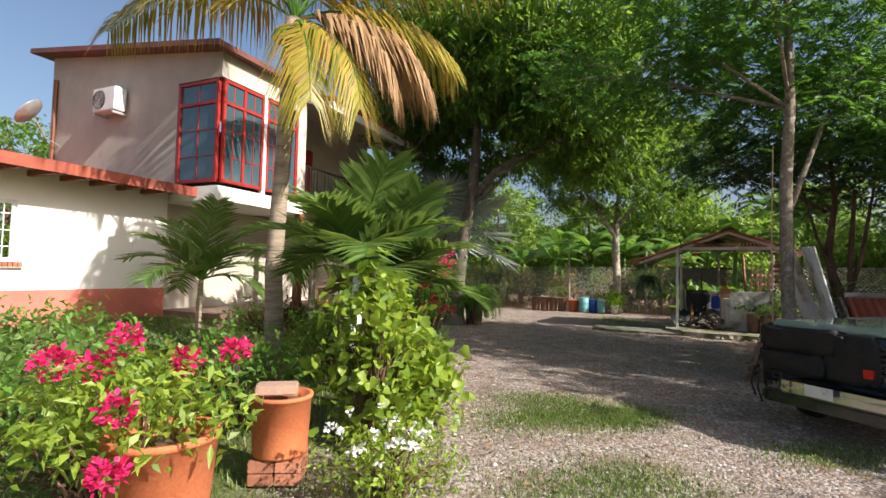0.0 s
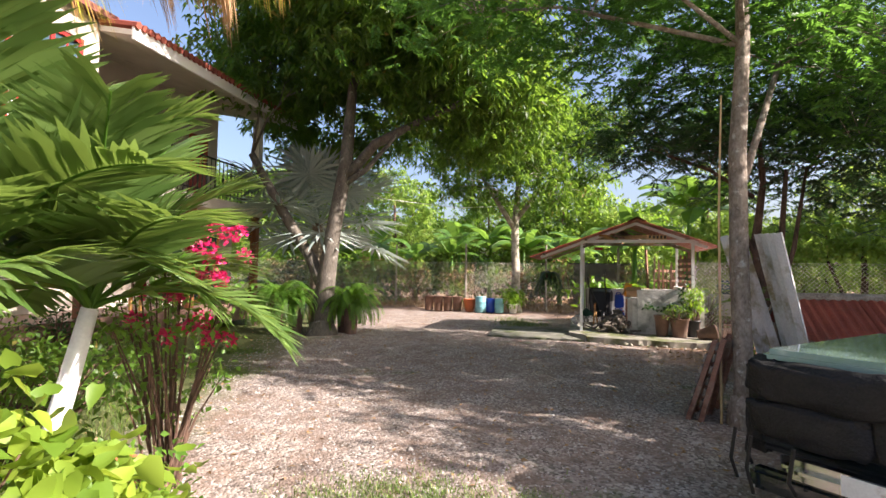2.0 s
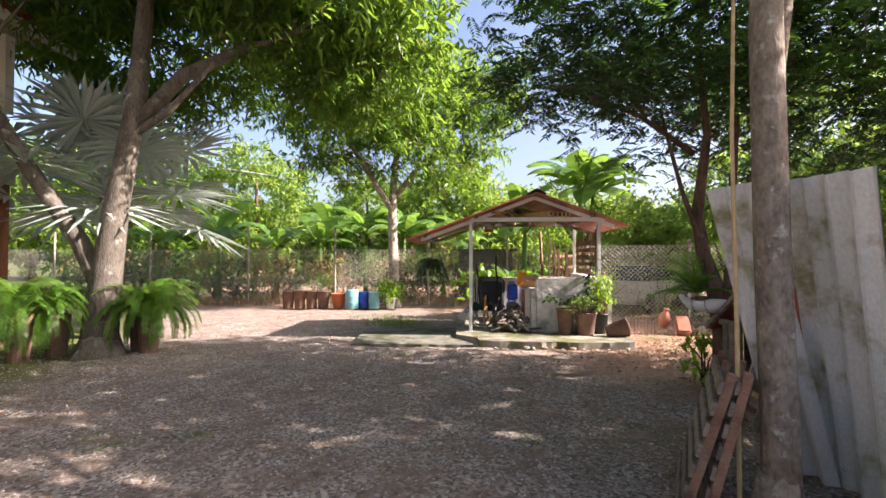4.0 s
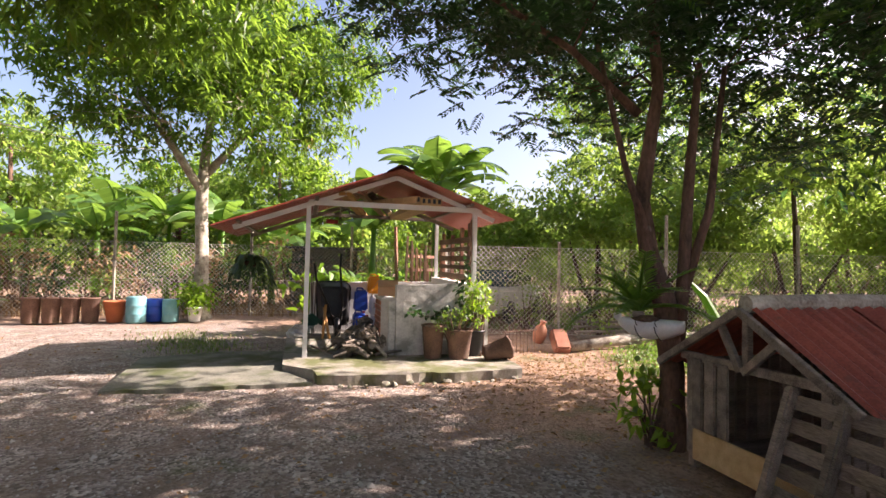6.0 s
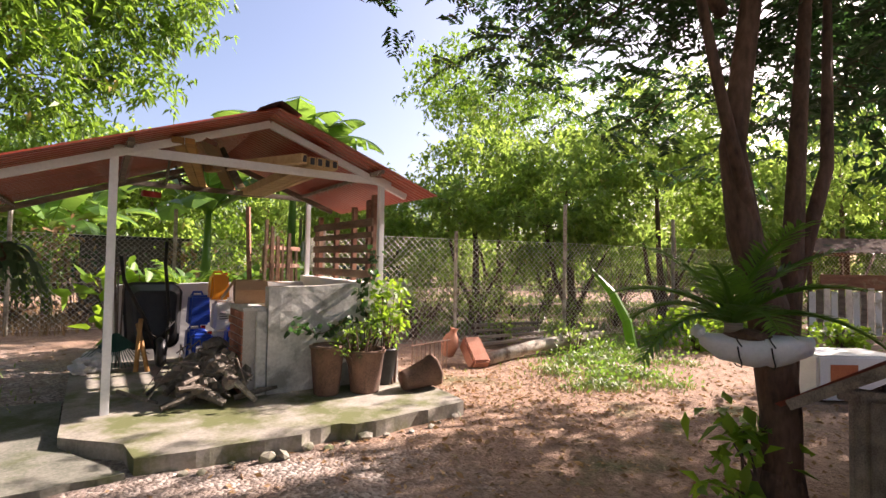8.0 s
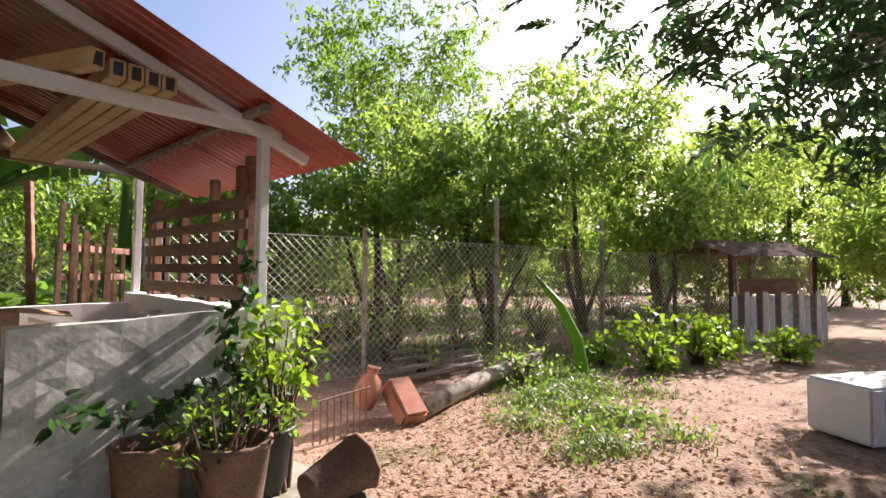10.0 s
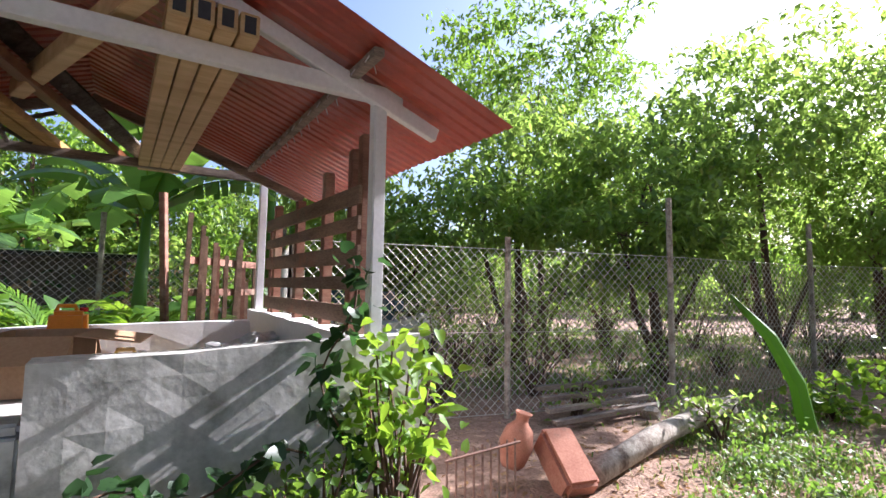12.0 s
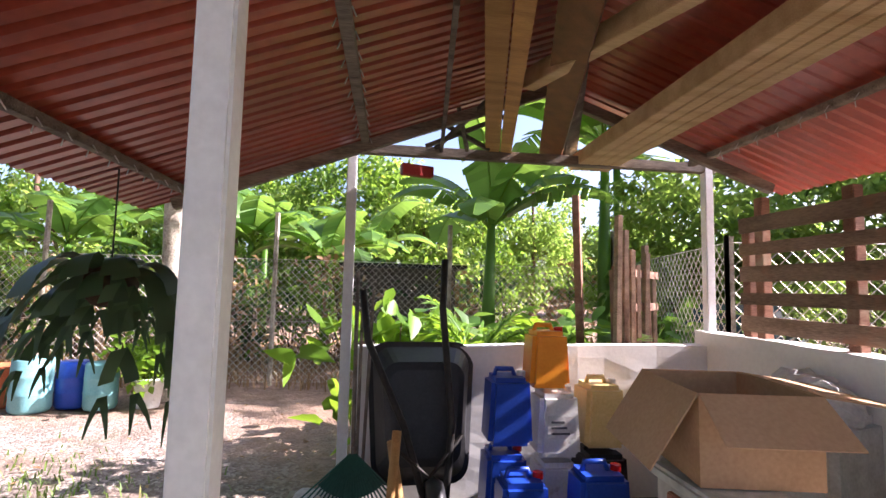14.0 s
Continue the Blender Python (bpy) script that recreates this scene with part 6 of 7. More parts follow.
ob = thing("hanging_sack", 7.68, 9.4, 1.04, 102, "puffy white printed sack tied with cord against the tree trunk", "sack")
bm = bmesh.new()
prev = None
for i in range(19):
    t = i / 18
    x = -0.27 + 0.54 * t
    w = 0.025 + 0.1 * math.sin(math.pi * min(1, 0.08 + 0.9 * t)) ** 0.6
    if i in (7, 12):
        w *= 0.93
    ring = []
    for k in range(16):
        a = math.tau * k / 16
        c, s_ = math.cos(a), math.sin(a)
        z = s_ * w * (1.0 if s_ < 0 else 0.45) + 0.03 * abs(2 * t - 1) ** 2
        q = 1 + 0.16 * noise.noise(Vector((x * 14, c * 2, s_ * 2)))
        ring.append(bm.verts.new((x, c * w * 0.85 * q, z * q)))
    if prev:
        for k in range(16):
            bm.faces.new((prev[k], prev[(k + 1) % 16], ring[(k + 1) % 16], ring[k]))
    else:
        bm.faces.new(ring[::-1])
    prev = ring
bm.faces.new(prev)
part("cloth", bm, M["white_paint"], ob, smooth=True)
part("tied_end", blob(bmesh.new(), (0.28, 0, 0.06), 0.035, 1.2, 8, 3, 0.3), M["white_paint"], ob, "knotted blue-white corner")
part("cargo", blob(bmesh.new(), (0.04, 0, 0.055), 0.11, 0.3, 4, 2, 0.3), M["soil"], ob, "dark soil in the opening")
for x in (-0.07, 0.09):
    part("cord", tube(bmesh.new(), [(x + 0.02 * math.sin(k), 0.112 * math.cos(math.tau * k / 14) * 0.95, 0.125 * math.sin(math.tau * k / 14) * (1.0 if k > 7 else 0.5)) for k in range(15)], 0.004, 5), M["dark_iron"], ob)
ob = thing("potted_plant", 7.27, 20.5, 0.0, 0, "leafy green plant in a white bucket below the tree", "plant")
part("bucket", lathe(bmesh.new(), pot_profile(0.36, 0.13, 0.17), 20), M["white_plastic"], ob, smooth=True)
pr = np.random.default_rng(12)
pp = np.array([0, 0, 0.62]) + pr.normal(size=(420, 3)) * np.array([0.2, 0.2, 0.15])
leaves("foliage", pp, pr.normal(size=(420, 3)), 0.13, 0.08, M["leaf_bright"], ob, "", 0.2, 0.15, pr)
part("stem", B(lambda bm: [tube(bm, [(0, 0, 0.3), (0.12 * math.cos(i), 0.12 * math.sin(i), 0.7)], 0.008, 5) for i in range(7)]), M["leaf_fern"], ob)


def drum(x, y, h, r_, mt, label):
    ob = thing("plastic_drum", x, y, 0.0, 0, label, "drum", "drums by the fence")
    part("body", lathe(bmesh.new(), [(r_ * 0.9, 0), (r_, 0.04), (r_, h * 0.32), (r_ * 1.04, h * 0.35), (r_, h * 0.38), (r_, h * 0.64), (r_ * 1.04, h * 0.67), (r_, h * 0.7), (r_ * 0.98, h * 0.95), (r_ * 0.9, h), (0.02, h)], 22), mt, ob, smooth=True)


drum(6.1, 20.9, 0.62, 0.21, M["teal_plastic"], "pale turquoise plastic drum by the fence")
drum(6.5, 20.95, 0.55, 0.19, M["blue_plastic"], "faded blue plastic drum by the fence")
drum(6.78, 20.7, 0.55, 0.18, M["teal_plastic"], "dark blue-green plastic drum by the fence")
for i, x in enumerate((4.25, 4.6, 4.95, 5.3, 5.75)):
    pot("clay_pot", x, 22.0 - 0.45 * (x - 4.2), 0.0, 0.58 if i < 4 else 0.5, 0.16, 0.19 if i < 4 else 0.24, M["clay_old"] if i != 4 else M["terracotta"], "tall brown clay pot standing by the fence", seg=16, group="pots by the fence")

# ferns by the mango tree
for i, (dx, dy, s) in enumerate(((-1.0, -0.15, 1.15), (0.72, 0.0, 1.05), (-0.62, 0.25, 1.0), (0.55, 0.35, 0.95))):
    r = np.random.default_rng(80 + i)
    x, y = 0.37 + dx, 14.9 + dy
    ob = thing("boston_fern", x, y, float(rise(x, y)), 0, "lush light-green fern by the mango trunk", "fern", "ferns round the mango tree")
    V, F = [], []
    for k in range(60):
        frond(V, F, (0, 0, 0.75 * s), r.uniform(0, math.tau), 1.05 * s, r.uniform(10, 80), 125, 0.09, 32, r, 0.03, 0.2)
    raw("fronds", V, F, M["leaf_fern"], ob)
    part("pot_base", lathe(bmesh.new(), [(0.14, 0), (0.2, 0.7 * s), (0.02, 0.7 * s)], 14), M["clay_old"], ob)

# bracket plants behind the pen
for i, (u, v, n_, L) in enumerate(((1.05, 3.5, 15, 0.9), (1.75, 3.7, 13, 0.75), (2.2, 3.3, 9, 0.6))):
    p = at_shed(u, v)
    palm("small_palm", p.x, p.y, 0.7, [[(0, 0, 0, 0.05), (0, 0, 0.75, 0.04)]], n_, L, 0.3, 22, M["leaf_bright"] if i < 2 else M["leaf_palm"], M["palm_bark"], "small bright green palm behind the pen wall", 50 + i, 0.035, 0.25, 25, 85, 80)
for i, (u, v) in enumerate(((0.3, 3.2), (2.0, 4.4), (2.7, 4.0), (3.3, 4.2), (0.8, 4.3))):
    p = at_shed(u, v)
    bush("broad_leaf_plant", p.x, p.y, 0.85, (0.5, 0.5, 0.5), 150, 0.26, 0.16, M["leaf_banana"] if i else M["leaf_bright"], "broad-leaved green plant behind the pen", 75 + i, 4, clump=0.15, heart=True)
# bushes along and beyond the fence
br = random.Random(12)
for i in range(26):
    x = -3 + i * 0.72
    y = 28.2 - 0.5 * x + br.uniform(-0.6, 0.8)
    bush("hedge_shrub", x, y, 1.1, (0.9, 0.9, br.uniform(0.9, 1.5)), 300, 0.22, 0.1, (M["leaf_mango"], M["leaf_dry"], M["leaf_dark"])[i % 3], ("tangled green shrub behind the wire fence", "dry brown tangled shrub behind the wire fence", "tangled green shrub behind the wire fence")[i % 3], 200 + i, 5, "shrubs behind the fence", clump=0.25)
for i, (x, y, s) in enumerate(((12.3, 16.3, 0.9), (13.0, 14.8, 0.7), (14.2, 13.9, 0.8), (15.5, 13.0, 0.5), (13.4, 13.1, 0.35), (16.5, 12.4, 0.45), (15.2, 15.6, 0.9), (13.2, 11.6, 0.3), (16.8, 14.6, 0.8), (18.2, 18.2, 1.2), (20.5, 14.2, 1.1), (22.5, 12.2, 1.2), (24.8, 9.4, 1.3), (21, 17.6, 1.4), (19.5, 12.8, 0.9), (26.5, 7.5, 1.5), (28, 13, 1.6), (25.5, 15.5, 1.6), (23.5, 17.5, 1.6), (29, 9.5, 1.6), (30, 5, 1.6), (26, 2.5, 1.5), (22.5, 6.5, 1.1), (17.6, 17.9, 1.2), (16.4, 15.6, 0.8), (18.4, 14.6, 0.9), (19.6, 16.2, 1.0), (17.9, 11.6, 0.7), (20.2, 9.6, 0.9), (19.2, 8.9, 0.6), (22.2, 10.6, 1.1), (16.0, 16.9, 0.9))):
    bush("wild_shrub", x, y, s, (s * 1.1, s * 1.1, s * 0.9), int(300 * s) + 80, 0.1, 0.05, M["leaf_far"], "scrubby wild shrub by the wire fence", 230 + i, 5, "wild shrubs", clump=0.18)
for i, (x, y, s) in enumerate(((14.6, 9.7, 0.62), (15.3, 8.9, 0.55), (16.2, 8.3, 0.5), (14.9, 10.4, 0.35), (15.9, 7.4, 0.45))):
    bush("bright_shrub", x, y, s * 0.8, (s * 0.95, s * 0.95, s * 0.75), int(700 * s), 0.13, 0.08, M["leaf_bright"], "bright green leafy shrub by the far shed", 250 + i, 5, "bright shrubs", clump=0.12, heart=True)

# dry cane stump leaf curving up
ob = thing("curved_cactus_stem", 14.0, 10.75, 0.0, 20, "single curved green cactus stem", "cactus")
part("stem", tube(bmesh.new(), [(0, 0, -0.02), (0.0, 0.1, 0.5), (0.0, 0.35, 1.0), (-0.02, 0.75, 1.45)], [0.1, 0.09, 0.07, 0.02], 6, True, 0.1), M["leaf_fern"], ob)


def far_shed():
    ob = thing("far_shed", 18.6, 7.4, 0.0, -62, "ramshackle far shed of rusty sheets and weathered posts", "shed")
    for x, y in ((0, 0), (2.4, 0), (0, 1.8), (2.4, 1.8)):
        part("post", tube(bmesh.new(), [(x, y, 0), (x, y, 1.95)], 0.05, 6), M["bark_red"], ob)
    for s in (0, 1):
        bm = corrugated(bmesh.new(), 1.3, 3.0, 0.15, 0.03)
        bmesh.ops.transform(bm, matrix=Matrix.Translation((-0.3, 0.9, 2.3)) @ Matrix.Rotation(radians(-90 if s else 90), 4, "Z") @ Matrix.Rotation(radians(18), 4, "Y") @ Matrix.Translation((0, -3.0 if not s else 0, 0)), verts=bm.verts)
        part("roof_sheet", bm, M["clay_old"], ob, "rust-brown corrugated sheet")
    for i in range(16):
        part("fence_sheet", box(bmesh.new(), -0.1 + i * 0.17, 0.045 + i * 0.17, -0.12, -0.1, 0.0, 1.0 + 0.05 * (i % 3)), (M["sheet_old"], M["wood_old"], M["galvanised"])[i % 3], ob, "grey-white upright fence strip")
    part("side_board", box(bmesh.new(), 0.2, 1.8, -0.06, -0.03, 1.05, 1.4), M["wood_red"], ob, "brown horizontal board")


far_shed()
ob = thing("scrap_appliance", 11.8, 8.2, 0.02, -62, "dented white metal appliance shell lying on the earth", "appliance", rx=0)
part("shell", box(bmesh.new(), -0.5, 0.5, -0.3, 0.3, 0, 0.5, 0.025), M["white_paint"], ob)
part("rust_patch", box(bmesh.new(), -0.36, -0.05, -0.304, -0.3005, 0.12, 0.4), M["terracotta"], ob, "orange rust patch")
ob = thing("parked_car", 14.6, 17.0, 0, 20, "pale blue-grey car parked beyond the wire fence", "car")
part("body", box(bmesh.new(), -2.0, 2.0, -0.8, 0.8, 0.3, 0.95, 0.12), M["galvanised"], ob)
part("cabin", box(bmesh.new(), -1.0, 1.1, -0.7, 0.7, 0.95, 1.42, 0.15), M["window_glass"], ob)
for x in (-1.3, 1.3):
    for y in (-0.78, 0.78):
        w = lathe(bmesh.new(), [(0.1, -0.09), (0.28, -0.09), (0.31, 0), (0.28, 0.09), (0.1, 0.09)], 20)
        bmesh.ops.transform(w, matrix=pose(x, y, 0.31, 90, 0, 0), verts=w.verts)
        part("wheel", w, M["black_plastic"], ob, smooth=True)
ob = thing("low_block_shed", 11.6, 22.0, 0, -27.8, "low dark grey block shed behind the fence", "shed")
part("wall", boxes((-1.0, 1.1, 0, 1.6, 0, 1.95)), M["bark"], ob)
part("roof_sheet", boxes((-1.2, 1.3, -0.3, 1.8, 1.955, 2.02)), M["dark_iron"], ob, "flat dark roof sheet")


# ---- kennel ----
def kennel():
    ob = thing("kennel", 7.42, 8.44, 0, -27.8, "weathered wooden kennel with a rusty red corrugated roof", "kennel")
    ob.scale = (1, 1, 1.05)
    for x in (-0.17, 1.5):
        for y in (0.5, -0.54):
            part("corner_post", beam(bmesh.new(), (x, y, 0), (x, y, 0.82), 0.08, 0.07, 0.01), M["wood_old"], ob)
    part("floor_board", box(bmesh.new(), -0.2, 1.55, -0.5, 0.5, 0.1, 0.16, 0.005), M["wood_old"], ob)
    part("kick_board", box(bmesh.new(), -0.235, -0.212, -0.5, 0.46, 0.08, 0.3, 0.005), M["wood_fresh"], ob, "pale board under the doorway")
    for i in range(3):
        part("front_plank", box(bmesh.new(), -0.235, -0.212, 0.13 + i * 0.12, 0.235 + i * 0.12, 0.305, 0.82, 0.01), M["wood_old"], ob)
    for i in range(15):
        part("side_plank", box(bmesh.new(), -0.2 + i * 0.117, -0.095 + i * 0.117, 0.54, 0.56, 0.1, 0.8, 0.004), M["wood_old"], ob)
        part("side_plank", box(bmesh.new(), -0.2 + i * 0.117, -0.1 + i * 0.117, -0.6, -0.58, 0.1, 0.76, 0.004), M["wood_old"], ob)
    for i in range(8):
        part("back_plank", box(bmesh.new(), 1.55, 1.57, -0.5 + i * 0.122, -0.39 + i * 0.122, 0.1, 1.0, 0.004), M["wood_old"], ob)
    for x in (-0.2, 1.5):
        part("tie", beam(bmesh.new(), (x, -0.58, 0.82), (x, 0.6, 0.82), 0.05, 0.06, 0.005), M["wood_old"], ob)
        for s in (-1, 1):
            part("rafter", beam(bmesh.new(), (x - 0.08, 0, 1.2), (x - 0.08, s * 0.78, 0.73), 0.045, 0.05, 0.004), M["wood_old"], ob)
    part("brace", beam(bmesh.new(), (-0.26, 0.0, 0.8), (-0.26, 0.16, 1.08), 0.04, 0.05, 0.004), M["wood_old"], ob)
    part("brace", beam(bmesh.new(), (-0.26, -0.02, 0.8), (-0.26, -0.28, 1.03), 0.04, 0.05, 0.004), M["wood_old"], ob)
    part("king_post", beam(bmesh.new(), (-0.2, 0.0, 0.85), (-0.2, 0.0, 1.2), 0.05, 0.05, 0.004), M["wood_old"], ob)
    ang = math.degrees(math.atan2(0.54, 0.85))
    for s in (-1, 1):
        for k in range(2):
            bm = corrugated(bmesh.new(), 1.02, 0.98, 0.12, 0.028)
            mm = Matrix.Translation((-0.22 + 0.93 * k, 0, 1.245 + 0.005 * k))
            if s > 0:
                mm = mm @ Matrix.Rotation(radians(-ang), 4, "X") @ Matrix.Rotation(radians(90), 4, "Z") @ Matrix.Translation((0, -0.98, 0))
            else:
                mm = mm @ Matrix.Rotation(radians(ang), 4, "X") @ Matrix.Rotation(radians(-90), 4, "Z")
            bmesh.ops.transform(bm, matrix=mm, verts=bm.verts)
            part("roof_sheet", bm, M["clay_roof"], ob, "rusty red corrugated sheet")
    bm = tube(bmesh.new(), [(-0.22, 0, 1.24), (0.7, 0.005, 1.255), (1.72, 0, 1.245)], 0.06, 10)
    part("ridge_tile", bm, M["bark_pale"], ob, "lichen-grey ridge cap")
    # rack leaning at the front corner
    pl = thing("slatted_rack", 6.84, 8.36, 0, -122, "weathered wooden pallet rack leaning on the kennel", "pallet", rx=0)
    lean = Matrix.Rotation(radians(-18), 4, "X")
    for x in (0.0, 0.34, 0.7, 0.98):
        bm = beam(bmesh.new(), (x, -0.03, 0.0), (x, -0.03, 0.86), 0.07, 0.06, 0.012)
        bmesh.ops.transform(bm, matrix=lean, verts=bm.verts)
        part("upright", bm, M["wood_old"], pl)
    for i in range(6):
        bm = beam(bmesh.new(), (-0.06, 0.02, 0.08 + i * 0.14), (1.05, 0.02, 0.08 + i * 0.14), 0.02, 0.09, 0.004)
        bmesh.ops.transform(bm, matrix=lean, verts=bm.verts)
        part("slat", bm, M["wood_old"], pl)


kennel()
bush("sapling", 7.68, 9.36, 0.38, (0.34, 0.3, 0.32), 110, 0.15, 0.07, M["leaf_bright"], "young broad-leaved shoots at the tree foot", 91, 5, clump=0.1)


# ---- sheets, pallet and pole by the yard tree ----
def leaning_sheet(name, tl, tr, bl, label, pitch=0.177):
    tl, tr, bl = Vector(tl), Vector(tr), Vector(bl)
    ob = thing(name, bl.x, bl.y, 0, 0, label, "roofing sheet", "leaning sheets")
    ex, ey = (bl - tl), (tr - tl)
    L, W = ex.length, ey.length
    ex.normalize()
    ey.normalize()
    ez = ex.cross(ey).normalized()
    m = Matrix((ex, ey, ez)).transposed().to_4x4()
    m.translation = tl - Vector((bl.x, bl.y, 0))
    part("sheet", corrugated(bmesh.new(), L, W, pitch, 0.05, m, 0.006, 8), M["sheet_old"], ob)


leaning_sheet("corrugated_sheet", (5.41, 7.08, 2.07), (5.1, 6.45, 2.03), (6.2, 7.3, 0.02), "tall pale weathered fibre-cement sheet leaning on the tree")
leaning_sheet("corrugated_sheet", (5.42, 7.62, 2.08), (5.3, 7.16, 2.08), (6.12, 7.56, 0.02), "second mossy fibre-cement sheet leaning behind the first")
for k in range(2):
    pl = thing("pallet", 5.08 - 0.08 * k, 7.42 + 0.1 * k, 0, -51, "dark reddish wooden pallet leaning by the yard tree", "pallet", "pallets by the tree")
    lean = Matrix.Rotation(radians(14 + 3 * k), 4, "Y")
    for y in (-0.4, 0.0, 0.4):
        bm = box(bmesh.new(), -0.02, 0.03, y - 0.04, y + 0.04, 0, 0.95, 0.004)
        bmesh.ops.transform(bm, matrix=lean, verts=bm.verts)
        part("bearer", bm, M["wood_red"], pl)
    for i in range(7):
        bm = box(bmesh.new(), -0.045, -0.022, -0.46, 0.46, 0.04 + i * 0.13, 0.12 + i * 0.13, 0.003)
        bmesh.ops.transform(bm, matrix=lean, verts=bm.verts)
        part("slat", bm, M["wood_old"], pl)
ob = thing("bamboo_pole", 4.96, 7.08, 0, 0, "thin yellow bamboo pole standing against the yard tree", "pole")
part("cane", tube(bmesh.new(), [(0, 0, 0), (-0.02, -0.01, 1.2), (0.0, 0.02, 2.3), (0.02, 0.0, 3.6)], [0.014, 0.013, 0.012, 0.009], 8), M["wood_fresh"], ob)


# ---- parked vehicle ----
def vehicle():
    ob = thing("pickup_truck", 3.5, 5.15, 0, 20.4, "green and black pickup truck with a chrome bumper", "car")

    def loft(sections, material, name, lab="", par=None):
        bm = bmesh.new()
        rings = [[bm.verts.new(v) for v in s] for s in sections]
        n = len(rings[0])
        for a, b in zip(rings, rings[1:]):
            for k in range(n):
                bm.faces.new((a[k], a[(k + 1) % n], b[(k + 1) % n], b[k]))
        bm.faces.new(rings[0])
        bm.faces.new(rings[-1])
        bmesh.ops.bevel(bm, geom=[e for e in bm.edges], offset=0.035, segments=3, affect="EDGES", clamp_overlap=True)
        return part(name, bm, material, par or ob, lab, smooth=True)

    def sec(x, y0, y1, z0, z1, sh=0.05):
        return [(x, y0, z0), (x, y1, z0), (x, y1, z1 - sh), (x, y1 + 0.1, z1), (x, y0 - 0.1, z1), (x, y0, z1 - sh)]

    loft([sec(0.12, 0.0, -1.72, 0.5, 1.02), sec(0.3, 0.02, -1.74, 0.42, 1.08), sec(1.6, 0.04, -1.76, 0.42, 1.12)], M["car_black"], "front_body", "gloss black front wings")
    loft([sec(1.6, 0.04, -1.76, 0.42, 1.12), sec(4.9, 0.04, -1.76, 0.42, 1.14)], M["car_green"], "body")
    part("bonnet", box(bmesh.new(), 0.16, 2.1, -1.71, -0.01, 1.03, 1.13, 0.035), M["car_green"], ob, "pale green bonnet")
    loft([sec(2.12, -0.12, -1.6, 1.1, 1.145, 0.01), sec(2.65, -0.2, -1.5, 1.12, 1.62), sec(3.7, -0.2, -1.5, 1.12, 1.68), sec(4.0, -0.12, -1.6, 1.1, 1.3)], M["window_glass"], "cabin_glass")
    part("cabin_roof", box(bmesh.new(), 2.6, 3.8, -1.52, -0.18, 1.66, 1.72, 0.02), M["car_green"], ob)
    part("bumper", box(bmesh.new(), -0.06, 0.11, -1.76, -0.2, 0.4, 0.52, 0.05), M["chrome"], ob, "chrome bumper")
    part("bumper_skirt", box(bmesh.new(), 0.0, 0.12, -1.76, 0.0, 0.26, 0.395, 0.03), M["car_black"], ob)
    part("number_plate", box(bmesh.new(), -0.068, -0.061, -0.78, -0.52, 0.42, 0.53, 0.002), M["white_plastic"], ob, "blank white number plate")
    part("grille", boxes(*[(0.09, 0.118, -1.35, -0.4, 0.7 + i * 0.05, 0.725 + i * 0.05) for i in range(5)]), M["dark_iron"], ob)
    part("headlamp", box(bmesh.new(), 0.09, 0.14, -0.36, -0.08, 0.7, 0.9, 0.02), M["window_glass"], ob)
    part("headlamp", box(bmesh.new(), 0.09, 0.14, -1.68, -1.4, 0.7, 0.9, 0.02), M["window_glass"], ob)
    part("marker_light", box(bmesh.new(), 0.07, 0.115, -1.05, -0.95, 0.66, 0.76, 0.01), M["red_lens"], ob, "red marker light")
    for x in (0.85, 3.9):
        for y in (-0.05, -1.68):
            w = lathe(bmesh.new(), [(0.05, -0.1), (0.32, -0.1), (0.37, -0.06), (0.37, 0.06), (0.32, 0.1), (0.05, 0.1)], 28)
            bmesh.ops.transform(w, matrix=pose(x, y, 0.37, 90, 0, 0), verts=w.verts)
            t = part("wheel", w, M["black_plastic"], ob, smooth=True)
            rm = lathe(bmesh.new(), [(0.03, -0.105), (0.2, -0.11), (0.2, 0.11), (0.03, 0.105)], 20)
            bmesh.ops.transform(rm, matrix=pose(x, y, 0.37, 90, 0, 0), verts=rm.verts)
            part("rim", rm, M["chrome"], t)
    # black covers draped over the near wing
    cv = thing("black_vinyl_cover", 3.5, 5.15, 0, 20.4, "crumpled black vinyl covers draped over the truck's wing", "cover")
    for i, (x, y, z, a, b_, c) in enumerate(((0.02, -0.3, 0.94, 0.16, 0.42, 0.13), (0.0, -0.22, 0.7, 0.14, 0.34, 0.12), (0.28, 0.06, 0.92, 0.34, 0.1, 0.17), (0.22, 0.1, 0.62, 0.24, 0.09, 0.17), (0.0, -0.75, 0.8, 0.1, 0.26, 0.24), (0.6, 0.08, 0.78, 0.26, 0.08, 0.26))):
        bm = bmesh.new()
        for q in bmesh.ops.create_icosphere(bm, subdivisions=4, radius=1)["verts"]:
            c3 = [math.copysign(abs(k) ** 0.45, k) for k in q.co]
            f = 1 + 0.13 * noise.noise(q.co * 1.6 + Vector((i * 3, 0, 0))) + 0.07 * noise.noise(Vector((q.co.x * 7, q.co.y * 4, q.co.z * 1.5 + i)))
            q.co = Vector((x + 0.17 + c3[0] * a * f, y - 0.08 + c3[1] * b_ * f, z + c3[2] * c * f + 0.03 * noise.noise(q.co * 3)))
        part("fold", bm, M["vinyl"], cv, smooth=True)
    for i, (x, y) in enumerate(((-0.05, -0.05), (0.05, 0.1), (0.3, 0.13), (-0.08, -0.3))):
        part("strap", tube(bmesh.new(), [(x, y, 0.6), (x - 0.02, y + 0.02, 0.4), (x + 0.02, y, 0.24 + 0.03 * i)], 0.012, 6), M["dark_iron"], cv)


vehicle()


